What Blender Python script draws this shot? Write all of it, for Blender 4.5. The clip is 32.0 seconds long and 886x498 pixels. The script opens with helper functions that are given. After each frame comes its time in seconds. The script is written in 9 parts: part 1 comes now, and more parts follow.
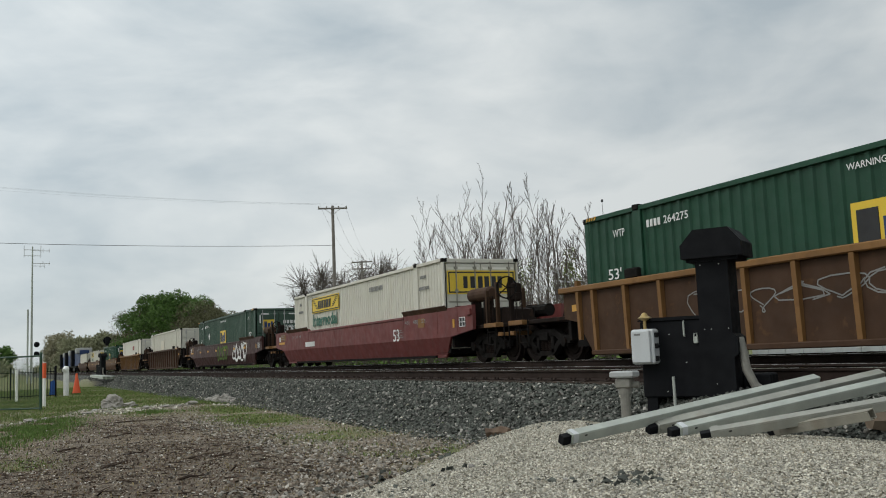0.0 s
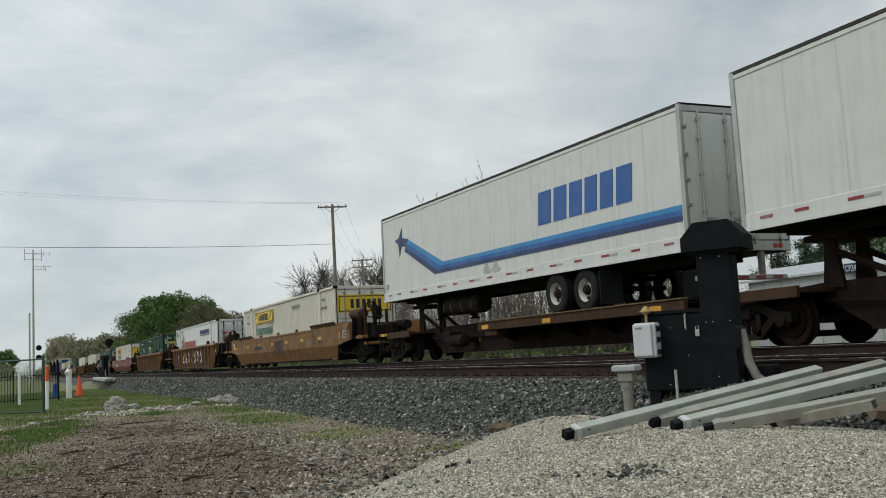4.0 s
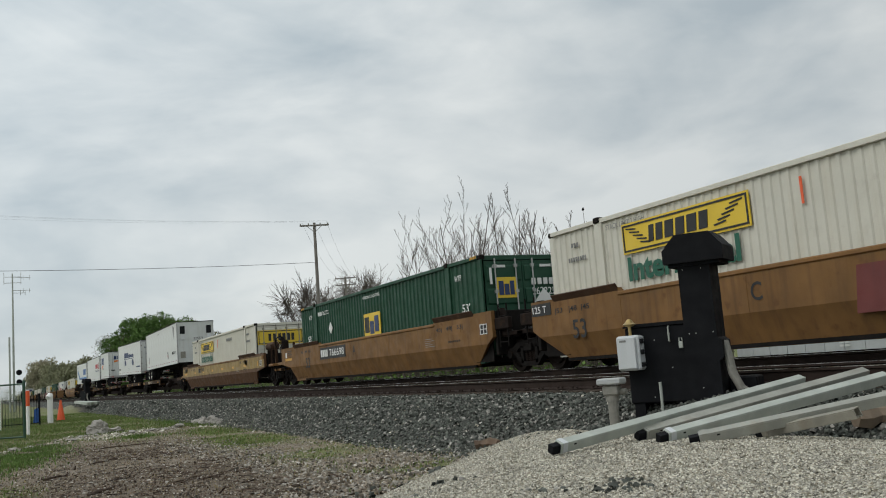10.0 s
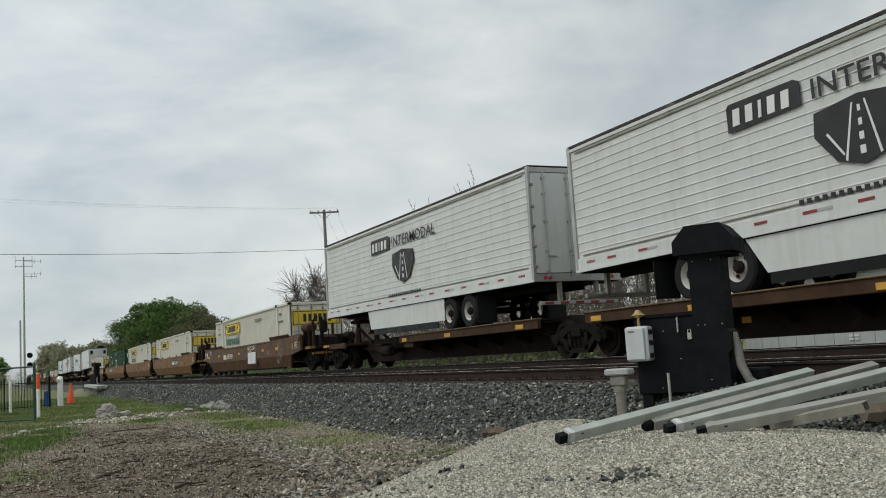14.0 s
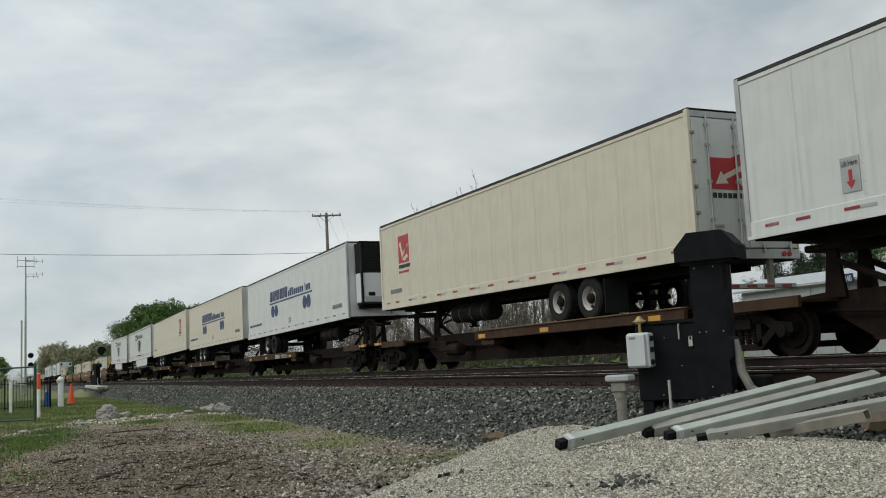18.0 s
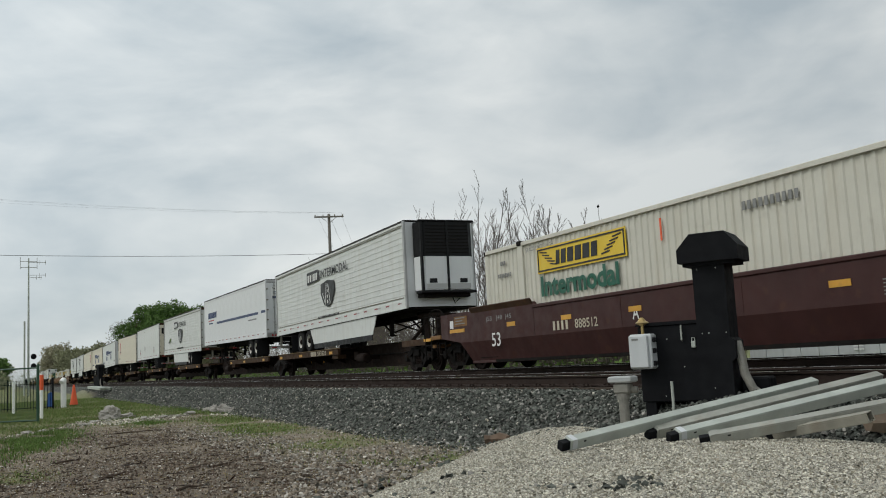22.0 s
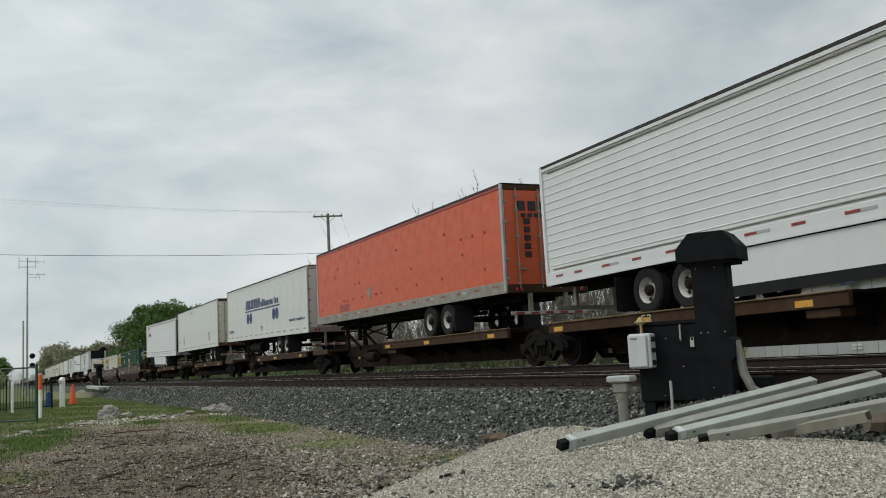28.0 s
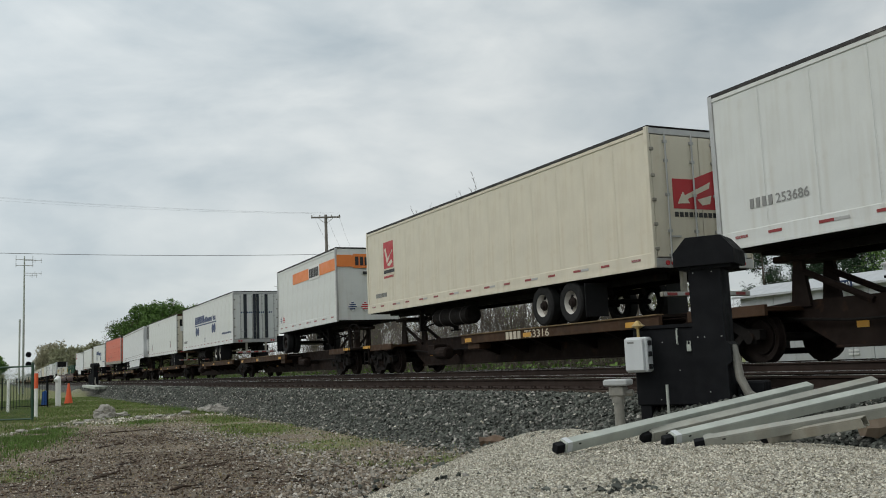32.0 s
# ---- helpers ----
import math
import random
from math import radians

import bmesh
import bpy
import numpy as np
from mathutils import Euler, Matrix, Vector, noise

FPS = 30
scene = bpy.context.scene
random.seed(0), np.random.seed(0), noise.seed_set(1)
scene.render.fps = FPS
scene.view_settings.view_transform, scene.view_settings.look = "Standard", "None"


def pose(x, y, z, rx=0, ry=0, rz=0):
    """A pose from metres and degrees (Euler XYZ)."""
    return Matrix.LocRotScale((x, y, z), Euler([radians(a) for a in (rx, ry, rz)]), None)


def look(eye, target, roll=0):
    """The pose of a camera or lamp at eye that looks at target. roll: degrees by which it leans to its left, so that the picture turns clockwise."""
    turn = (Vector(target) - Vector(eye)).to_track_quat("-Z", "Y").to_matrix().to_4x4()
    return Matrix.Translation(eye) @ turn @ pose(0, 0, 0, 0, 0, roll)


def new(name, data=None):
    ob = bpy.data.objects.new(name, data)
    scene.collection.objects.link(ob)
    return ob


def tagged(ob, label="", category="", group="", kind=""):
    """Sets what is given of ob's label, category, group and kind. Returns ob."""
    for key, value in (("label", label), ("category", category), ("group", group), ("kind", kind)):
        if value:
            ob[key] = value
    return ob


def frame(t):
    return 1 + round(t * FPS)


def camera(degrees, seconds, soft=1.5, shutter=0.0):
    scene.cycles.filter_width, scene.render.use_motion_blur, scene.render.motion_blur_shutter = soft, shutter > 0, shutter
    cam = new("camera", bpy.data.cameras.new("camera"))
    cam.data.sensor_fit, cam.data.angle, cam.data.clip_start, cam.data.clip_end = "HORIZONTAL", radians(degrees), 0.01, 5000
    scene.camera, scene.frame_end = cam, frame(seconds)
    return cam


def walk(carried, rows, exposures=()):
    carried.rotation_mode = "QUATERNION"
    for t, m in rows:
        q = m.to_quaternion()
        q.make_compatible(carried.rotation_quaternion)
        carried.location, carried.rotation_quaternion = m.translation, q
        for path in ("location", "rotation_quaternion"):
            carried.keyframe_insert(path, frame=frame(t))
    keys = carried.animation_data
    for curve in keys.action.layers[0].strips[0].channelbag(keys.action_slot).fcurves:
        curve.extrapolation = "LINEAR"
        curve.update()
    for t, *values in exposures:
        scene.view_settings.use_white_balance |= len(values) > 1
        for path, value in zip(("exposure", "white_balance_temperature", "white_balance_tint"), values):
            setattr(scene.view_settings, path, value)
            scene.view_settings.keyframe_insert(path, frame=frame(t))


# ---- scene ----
# The eye stands 1.25 m over the ground beside the line; x runs along the track, y away from the eye.
EYE = (0.0, 0.0, 1.25)
ZR = 0.94          # top of rail
YT = 13.10         # centre of the loaded track
YN = 9.35          # centre of the empty near track
RISE = 0.09        # the loaded track lies so much higher than the empty one
SPEED, GAIN = 20.41, 0.0194   # the train's pace, and how it picks up

cam = camera(51.2, 32.0, 1.0)
TURNS = (
    (0, 96.614, 2.319, 65.070),
    (0.5, 96.472, 2.641, 64.886),
    (1, 96.495, 2.838, 64.810),
    (1.5, 96.478, 2.976, 64.791),
    (2, 96.505, 3.032, 64.855),
    (2.5, 96.506, 3.060, 65.048),
    (3, 96.612, 3.167, 65.474),
    (3.5, 96.535, 3.204, 65.382),
    (5.5, 96.533, 3.299, 64.436),
    (6, 96.852, 3.369, 64.226),
    (6.5, 96.964, 3.464, 64.183),
    (7, 97.051, 3.667, 64.179),
    (7.5, 97.138, 3.963, 64.136),
    (8, 97.201, 4.092, 64.204),
    (8.5, 97.279, 4.190, 64.292),
    (9, 97.288, 4.240, 64.307),
    (9.5, 97.309, 4.301, 64.272),
    (10, 97.377, 4.322, 64.250),
    (10.5, 97.343, 4.271, 64.293),
    (11, 97.312, 4.224, 64.300),
    (11.5, 97.143, 4.071, 64.280),
    (12, 97.056, 3.925, 64.265),
    (12.5, 96.837, 3.766, 64.497),
    (13, 96.789, 3.606, 64.669),
    (13.5, 96.801, 3.612, 64.669),
    (14, 96.696, 3.593, 64.749),
    (14.5, 96.744, 3.465, 64.699),
    (16.5, 96.911, 3.106, 64.748),
    (17, 96.948, 3.147, 64.719),
    (17.5, 96.954, 3.076, 64.742),
    (18, 96.969, 2.999, 64.793),
    (18.5, 96.953, 3.048, 64.790),
    (19, 96.921, 3.100, 64.838),
    (19.5, 96.873, 3.153, 64.922),
    (20, 96.849, 3.119, 64.975),
    (20.5, 96.872, 3.125, 64.970),
    (21, 96.886, 3.119, 64.981),
    (21.5, 96.955, 3.003, 65.002),
    (22, 97.048, 2.975, 64.945),
    (22.5, 97.065, 3.084, 64.858),
    (23, 97.005, 3.173, 64.864),
    (23.5, 96.973, 3.129, 64.861),
    (24, 96.962, 3.081, 64.918),
    (24.5, 96.959, 3.046, 64.921),
    (25, 96.950, 3.068, 64.896),
    (25.5, 96.965, 3.079, 64.847),
    (27.5, 96.998, 3.037, 64.855),
    (28, 97.014, 2.981, 64.880),
    (28.5, 97.013, 2.963, 64.933),
    (29, 97.017, 2.995, 64.957),
    (29.5, 97.023, 2.843, 64.816),
    (30, 97.018, 2.720, 64.715),
    (30.5, 97.047, 2.727, 64.733),
    (31, 97.066, 2.705, 64.748),
    (31.5, 97.095, 2.621, 64.687),
    (32, 97.132, 2.514, 64.674),
)
walk(cam, [(t, pose(*EYE, rx, ry, rz)) for t, rx, ry, rz in TURNS])

# ---- light: an overcast sky, the hidden sun high behind the eye ----
world = bpy.data.worlds.new("overcast_sky")
scene.world = world
world.use_nodes = True
wn, wl = world.node_tree.nodes, world.node_tree.links
wn.clear()
w_out, w_bg = wn.new("ShaderNodeOutputWorld"), wn.new("ShaderNodeBackground")
w_co = wn.new("ShaderNodeTexCoord")
w_sky = wn.new("ShaderNodeTexSky")
w_sky.sky_type, w_sky.sun_disc = "NISHITA", False
w_sky.sun_elevation, w_sky.sun_rotation = radians(52), radians(200)
w_map = wn.new("ShaderNodeMapping")
w_map.inputs["Scale"].default_value = (1.0, 1.0, 2.5)
w_map.inputs["Rotation"].default_value = (radians(8), radians(-14), radians(25))
wl.new(w_co.outputs["Generated"], w_map.inputs["Vector"])
w_n1, w_n2 = wn.new("ShaderNodeTexNoise"), wn.new("ShaderNodeTexNoise")
for nd, sc, det, dis in ((w_n1, 2.6, 7, 0.5), (w_n2, 9.0, 5, 0.3)):
    nd.inputs["Scale"].default_value, nd.inputs["Detail"].default_value, nd.inputs["Distortion"].default_value = sc, det, dis
    wl.new(w_map.outputs["Vector"], nd.inputs["Vector"])
w_add = wn.new("ShaderNodeMath")
w_add.operation = "MULTIPLY_ADD"
w_add.inputs[1].default_value = 0.34
wl.new(w_n2.outputs["Fac"], w_add.inputs[0])
wl.new(w_n1.outputs["Fac"], w_add.inputs[2])
w_ramp = wn.new("ShaderNodeValToRGB")
w_ramp.color_ramp.elements[0].position, w_ramp.color_ramp.elements[0].color = 0.47, (0.49, 0.56, 0.595, 1)
w_ramp.color_ramp.elements[1].position, w_ramp.color_ramp.elements[1].color = 0.80, (0.82, 0.855, 0.845, 1)
wl.new(w_add.outputs[0], w_ramp.inputs["Fac"])
# an overcast sky is brightest overhead
w_sep, w_zr = wn.new("ShaderNodeSeparateXYZ"), wn.new("ShaderNodeMapRange")
wl.new(w_co.outputs["Generated"], w_sep.inputs[0])
wl.new(w_sep.outputs["Z"], w_zr.inputs["Value"])
w_zr.inputs["From Min"].default_value, w_zr.inputs["From Max"].default_value = 0.05, 0.50
w_zr.inputs["To Min"].default_value, w_zr.inputs["To Max"].default_value = 0.87, 1.03
w_mul = wn.new("ShaderNodeVectorMath")
w_mul.operation = "SCALE"
wl.new(w_ramp.outputs["Color"], w_mul.inputs[0])
wl.new(w_zr.outputs["Result"], w_mul.inputs["Scale"])
# the cloud is thinner along the line to the west than across it
w_yr = wn.new("ShaderNodeMapRange")
wl.new(w_sep.outputs["Y"], w_yr.inputs["Value"])
w_yr.inputs["From Min"].default_value, w_yr.inputs["From Max"].default_value = -0.2, 0.85
w_yr.inputs["To Min"].default_value, w_yr.inputs["To Max"].default_value = 1.13, 0.77
w_mul2 = wn.new("ShaderNodeVectorMath")
w_mul2.operation = "SCALE"
wl.new(w_mul.outputs["Vector"], w_mul2.inputs[0])
wl.new(w_yr.outputs["Result"], w_mul2.inputs["Scale"])
w_sc = wn.new("ShaderNodeVectorMath")
w_sc.operation = "SCALE"
w_sc.inputs["Scale"].default_value = 0.010
wl.new(w_sky.outputs["Color"], w_sc.inputs[0])
w_sum = wn.new("ShaderNodeVectorMath")
wl.new(w_mul2.outputs["Vector"], w_sum.inputs[0])
wl.new(w_sc.outputs["Vector"], w_sum.inputs[1])
wl.new(w_sum.outputs["Vector"], w_bg.inputs["Color"])
w_bg.inputs["Strength"].default_value = 0.975
wl.new(w_bg.outputs[0], w_out.inputs[0])

sun = new("sun", bpy.data.lights.new("sun", "SUN"))
sun.data.energy, sun.data.angle, sun.data.color = 0.95, radians(25), (1.0, 0.97, 0.92)
sun.matrix_world = look((-20, -60, 80), (-12, 12, 0))
scene.view_settings.exposure = 0.0


# ---- materials ----
def mat(name, col, rough=0.6, metal=0.0, var=0.12, scale=1.5, bump=0.15, bscale=60.0,
        streak=0.0, streak_col=(0.12, 0.10, 0.08), spots=0.0, spot_col=(0.10, 0.045, 0.02), island=0.0, rand=0.0, spec=0.5, alt=None, share=0.25):
    """A worn surface: mottling, grain, run-down streaks and spots of rust or dirt."""
    m = bpy.data.materials.new(name)
    m.use_nodes = True
    n, l = m.node_tree.nodes, m.node_tree.links
    b = n["Principled BSDF"]
    b.inputs["Roughness"].default_value, b.inputs["Metallic"].default_value = rough, metal
    b.inputs["Specular IOR Level"].default_value = spec
    co = n.new("ShaderNodeTexCoord")

    def noise_tex(sc, detail=5.0, stretch=None):
        t = n.new("ShaderNodeTexNoise")
        t.inputs["Scale"].default_value, t.inputs["Detail"].default_value = sc, detail
        if stretch:
            mp = n.new("ShaderNodeMapping")
            mp.inputs["Scale"].default_value = stretch
            l.new(co.outputs["Object"], mp.inputs["Vector"])
            l.new(mp.outputs["Vector"], t.inputs["Vector"])
        else:
            l.new(co.outputs["Object"], t.inputs["Vector"])
        return t.outputs["Fac"]

    def ranged(sock, lo, hi, a=0.0, c=1.0):
        r = n.new("ShaderNodeMapRange")
        for key, value in (("From Min", lo), ("From Max", hi), ("To Min", a), ("To Max", c)):
            r.inputs[key].default_value = value
        l.new(sock, r.inputs["Value"])
        return r.outputs["Result"]

    def mixed(fac, one, two):
        x = n.new("ShaderNodeMix")
        x.data_type = "RGBA"
        l.new(fac, x.inputs["Factor"])
        for sock, value in ((x.inputs["A"], one), (x.inputs["B"], two)):
            if isinstance(value, tuple):
                sock.default_value = (*value, 1)
            else:
                l.new(value, sock)
        return x.outputs["Result"]

    dark, light = tuple(c * (1 - var) for c in col), tuple(min(1, c * (1 + var * 0.7)) for c in col)
    colour = mixed(ranged(noise_tex(scale, 6), 0.3, 0.7), dark, light)
    fine = noise_tex(bscale, 4)
    colour = mixed(ranged(fine, 0.3, 0.75, 0, 0.35), colour, tuple(c * 0.8 for c in col))
    if streak:
        colour = mixed(ranged(noise_tex(2.2, 5, (3.0, 3.0, 0.25)), 0.48, 0.78, 0, streak), colour, streak_col)
    if spots:
        colour = mixed(ranged(noise_tex(3.4, 9), 0.60, 0.70, 0, spots), colour, spot_col)
    if island or rand:
        src = n.new("ShaderNodeNewGeometry").outputs["Random Per Island"] if island else n.new("ShaderNodeObjectInfo").outputs["Random"]
        k = island or rand
        if alt:
            ml, fr = n.new("ShaderNodeMath"), n.new("ShaderNodeMath")
            ml.operation, fr.operation = "MULTIPLY", "FRACT"
            ml.inputs[1].default_value = 37.7
            l.new(src, ml.inputs[0])
            l.new(ml.outputs[0], fr.inputs[0])
            colour = mixed(ranged(fr.outputs[0], 1 - share - 0.02, 1 - share), colour, alt)
        v = n.new("ShaderNodeVectorMath")
        v.operation = "SCALE"
        l.new(colour, v.inputs[0])
        l.new(ranged(src, 0, 1, 1 - k, 1 + k), v.inputs["Scale"])
        colour = v.outputs["Vector"]
    l.new(colour, b.inputs["Base Color"])
    l.new(ranged(noise_tex(scale * 2.3, 4), 0.3, 0.7, max(0, rough - 0.12), min(1, rough + 0.12)), b.inputs["Roughness"])
    if bump:
        bp = n.new("ShaderNodeBump")
        bp.inputs["Strength"].default_value, bp.inputs["Distance"].default_value = bump, 0.01
        l.new(fine, bp.inputs["Height"])
        l.new(bp.outputs["Normal"], b.inputs["Normal"])
    return m


M = {
    "white": mat("white_trailer_paint", (0.62, 0.635, 0.61), 0.45, var=0.06, streak=0.30, streak_col=(0.40, 0.36, 0.29), spots=0.10, spot_col=(0.33, 0.27, 0.2), bump=0.05, spec=0.3),
    "white_new": mat("clean_white_paint", (0.66, 0.67, 0.67), 0.4, var=0.04, streak=0.15, streak_col=(0.5, 0.48, 0.44), bump=0.04, spec=0.3),
    "cream": mat("aged_cream_paint", (0.61, 0.565, 0.455), 0.5, var=0.08, streak=0.30, streak_col=(0.42, 0.33, 0.2), spots=0.12, spot_col=(0.35, 0.25, 0.15), bump=0.05, spec=0.3),
    "container_white": mat("container_white_paint", (0.60, 0.58, 0.50), 0.5, var=0.06, streak=0.22, streak_col=(0.42, 0.34, 0.22), spots=0.08, bump=0.05, spec=0.3),
    "green": mat("green_container_paint", (0.010, 0.056, 0.029), 0.55, var=0.16, streak=0.25, streak_col=(0.03, 0.075, 0.045), spots=0.12, spot_col=(0.05, 0.06, 0.04), spec=0.35),
    "dark_green": mat("dull_green_container_paint", (0.035, 0.075, 0.05), 0.55, var=0.2, streak=0.3, streak_col=(0.06, 0.07, 0.05)),
    "orange": mat("orange_trailer_paint", (0.57, 0.092, 0.028), 0.5, var=0.12, streak=0.35, streak_col=(0.42, 0.10, 0.05), spots=0.2, spot_col=(0.25, 0.08, 0.04), bump=0.05),
    "orange_band": mat("orange_band_paint", (0.72, 0.20, 0.035), 0.5, var=0.08),
    "yellow": mat("yellow_panel_paint", (0.72, 0.50, 0.035), 0.5, var=0.06, spots=0.06),
    "ochre": mat("ochre_well_car_paint", (0.190, 0.098, 0.033), 0.6, var=0.28, streak=0.75, streak_col=(0.095, 0.048, 0.021), spots=0.6, spot_col=(0.10, 0.045, 0.018), spec=0.25),
    "ochre_rib": mat("ochre_rib_paint", (0.21, 0.108, 0.038), 0.6, var=0.2, streak=0.5, streak_col=(0.14, 0.07, 0.025), spots=0.4, spec=0.25),
    "rust_sheet": mat("rusty_brown_sheet", (0.066, 0.036, 0.021), 0.75, var=0.3, streak=0.5, streak_col=(0.06, 0.032, 0.018), spots=0.4, spot_col=(0.15, 0.075, 0.03), spec=0.2),
    "brown": mat("brown_well_car_paint", (0.105, 0.052, 0.024), 0.6, var=0.2, streak=0.4, streak_col=(0.07, 0.035, 0.015), spots=0.3, spot_col=(0.2, 0.1, 0.03), spec=0.25),
    "maroon": mat("maroon_well_car_paint", (0.050, 0.019, 0.017), 0.55, var=0.2, streak=0.35, streak_col=(0.06, 0.022, 0.016), spots=0.25, spec=0.25),
    "red_car": mat("dull_red_well_car_paint", (0.14, 0.028, 0.024), 0.6, var=0.2, streak=0.4, streak_col=(0.07, 0.022, 0.02), spots=0.25),
    "steel_dark": mat("grimy_dark_steel", (0.012, 0.0105, 0.0095), 0.85, var=0.35, scale=4, spots=0.4, spot_col=(0.036, 0.02, 0.012), spec=0.1),
    "spine": mat("grimy_brown_steel", (0.019, 0.0130, 0.0105), 0.85, var=0.35, scale=2.5, spots=0.5, spot_col=(0.045, 0.024, 0.013), spec=0.1),
    "deck_edge": mat("rusty_deck_edge", (0.056, 0.031, 0.017), 0.7, var=0.35, scale=2.5, spots=0.5, spot_col=(0.05, 0.03, 0.02), spec=0.15),
    "wheel": mat("rusty_wheel_steel", (0.017, 0.012, 0.010), 0.75, 0.0, var=0.3, scale=6, spec=0.1),
    "tread": mat("bright_wheel_tread", (0.45, 0.43, 0.41), 0.3, 0.9, var=0.1),
    "tyre": mat("black_tyre_rubber", (0.018, 0.018, 0.018), 0.85, var=0.2, scale=5, spec=0.15),
    "rim": mat("white_wheel_rim", (0.62, 0.60, 0.55), 0.5, var=0.15, spots=0.3, spot_col=(0.2, 0.13, 0.08)),
    "alu": mat("weathered_aluminium", (0.42, 0.42, 0.41), 0.45, 0.7, var=0.15, streak=0.2),
    "black": mat("black_painted_sheet_steel", (0.0070, 0.0075, 0.0090), 0.75, var=0.25, scale=3, bump=0.1, spec=0.14),
    "black_plastic": mat("black_fittings", (0.012, 0.012, 0.013), 0.5, var=0.2, spec=0.15),
    "navy": mat("navy_lettering", (0.014, 0.034, 0.115), 0.5, var=0.08, bump=0.02),
    "blue": mat("blue_stripe_paint", (0.02, 0.10, 0.32), 0.5, var=0.08, bump=0.02),
    "light_blue": mat("light_blue_stripe_paint", (0.03, 0.22, 0.48), 0.5, var=0.08, bump=0.02),
    "deep_green": mat("dark_green_lettering", (0.006, 0.095, 0.055), 0.5, var=0.08, bump=0.02),
    "ink": mat("black_lettering", (0.014, 0.014, 0.015), 0.55, var=0.1, bump=0.02),
    "grey_ink": mat("faded_grey_lettering", (0.22, 0.22, 0.21), 0.6, var=0.2),
    "white_ink": mat("white_lettering", (0.72, 0.72, 0.70), 0.55, var=0.1, bump=0.02),
    "red_ink": mat("red_lettering", (0.42, 0.022, 0.028), 0.5, var=0.1, bump=0.02),
    "brick_red": mat("faded_red_lettering", (0.30, 0.05, 0.04), 0.5, var=0.2),
    "reflector": mat("yellow_reflector", (0.60, 0.31, 0.035), 0.5, var=0.25, spots=0.3, spot_col=(0.25, 0.13, 0.03)),
    "galv": mat("galvanised_steel", (0.40, 0.425, 0.38), 0.5, 0.15, var=0.18, scale=5, spots=0.32, spot_col=(0.36, 0.36, 0.33), bump=0.05),
    # a darker galvanised tone for two beams of the stack
    "galv_mid": mat("darker_galvanised_steel", (0.31, 0.31, 0.27), 0.55, 0.15, var=0.22, scale=4, spots=0.35, spot_col=(0.24, 0.21, 0.16)),
    "galv_dark": mat("stained_galvanised_steel", (0.27, 0.255, 0.21), 0.6, 0.2, var=0.25, scale=4, spots=0.4, spot_col=(0.17, 0.13, 0.09)),
    "grey_box": mat("pale_grey_enclosure", (0.56, 0.58, 0.585), 0.5, var=0.05, streak=0.12, bump=0.03),
    "brass": mat("dull_brass", (0.45, 0.33, 0.14), 0.4, 0.8, var=0.2),
    "rail": mat("rusty_rail_side", (0.034, 0.024, 0.020), 0.8, var=0.3, scale=3, spots=0.4, spot_col=(0.045, 0.03, 0.025), spec=0.1),
    "railhead": mat("polished_rail_head", (0.50, 0.49, 0.48), 0.25, 1.0, var=0.1),
    "tie": mat("weathered_oak_tie", (0.055, 0.042, 0.033), 0.9, var=0.35, scale=6, bump=0.5, rand=0.25, spec=0.1),
    "bark": mat("grey_brown_bark", (0.085, 0.066, 0.052), 0.9, var=0.3, scale=4, bump=0.4),
    "twig": mat("pale_twig_bark", (0.122, 0.103, 0.087), 0.9, var=0.3, scale=2),
    "leaf": mat("fresh_spring_leaves", (0.085, 0.155, 0.035), 0.65, var=0.25, island=0.4, bump=0, spec=0.25),
    "leaf_dull": mat("olive_budding_leaves", (0.115, 0.115, 0.058), 0.7, var=0.25, island=0.4, bump=0, spec=0.2),
    # leaf_pale and leaf_far: distance haze is put into the leaf colours
    "leaf_pale": mat("hazed_pale_buds", (0.31, 0.29, 0.195), 0.75, var=0.2, island=0.35, bump=0, spec=0.2),
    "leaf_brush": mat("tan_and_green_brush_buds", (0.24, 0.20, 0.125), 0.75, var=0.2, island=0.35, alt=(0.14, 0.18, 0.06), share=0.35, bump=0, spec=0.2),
    "leaf_far": mat("hazed_olive_leaves", (0.24, 0.245, 0.15), 0.8, var=0.25, island=0.35, bump=0, spec=0.1),
    "needle": mat("dark_pine_needles", (0.020, 0.042, 0.018), 0.7, var=0.25, island=0.4, bump=0, spec=0.2),
    "grass": mat("spring_grass", (0.105, 0.170, 0.045), 0.8, var=0.3, island=0.4, bump=0, spec=0.15),
    "grass_dull": mat("olive_spring_grass", (0.135, 0.185, 0.055), 0.8, var=0.3, island=0.4, bump=0, spec=0.15),
    "pebble": mat("pale_field_pebble", (0.36, 0.335, 0.29), 0.9, var=0.2, scale=8, island=0.35, alt=(0.17, 0.155, 0.13), share=0.4, bump=0.3, bscale=120, spec=0.2),
    "bark_dark": mat("dark_rotten_bark", (0.068, 0.048, 0.036), 0.9, var=0.35, scale=8, island=0.5, bump=0.3, spec=0.15),
    "straw": mat("dry_grass", (0.24, 0.19, 0.10), 0.85, var=0.3, island=0.4, bump=0, spec=0.15),
    "ballast": mat("dark_ballast_stone", (0.102, 0.109, 0.095), 0.85, var=0.3, scale=8, island=0.6, alt=(0.26, 0.25, 0.225), share=0.18, bump=0.3, bscale=120, spec=0.12),
    "white_gravel": mat("pale_limestone_gravel", (0.545, 0.517, 0.435), 0.9, var=0.22, scale=8, island=0.40, alt=(0.37, 0.335, 0.265), share=0.3, bump=0.3, bscale=150, spec=0.2),
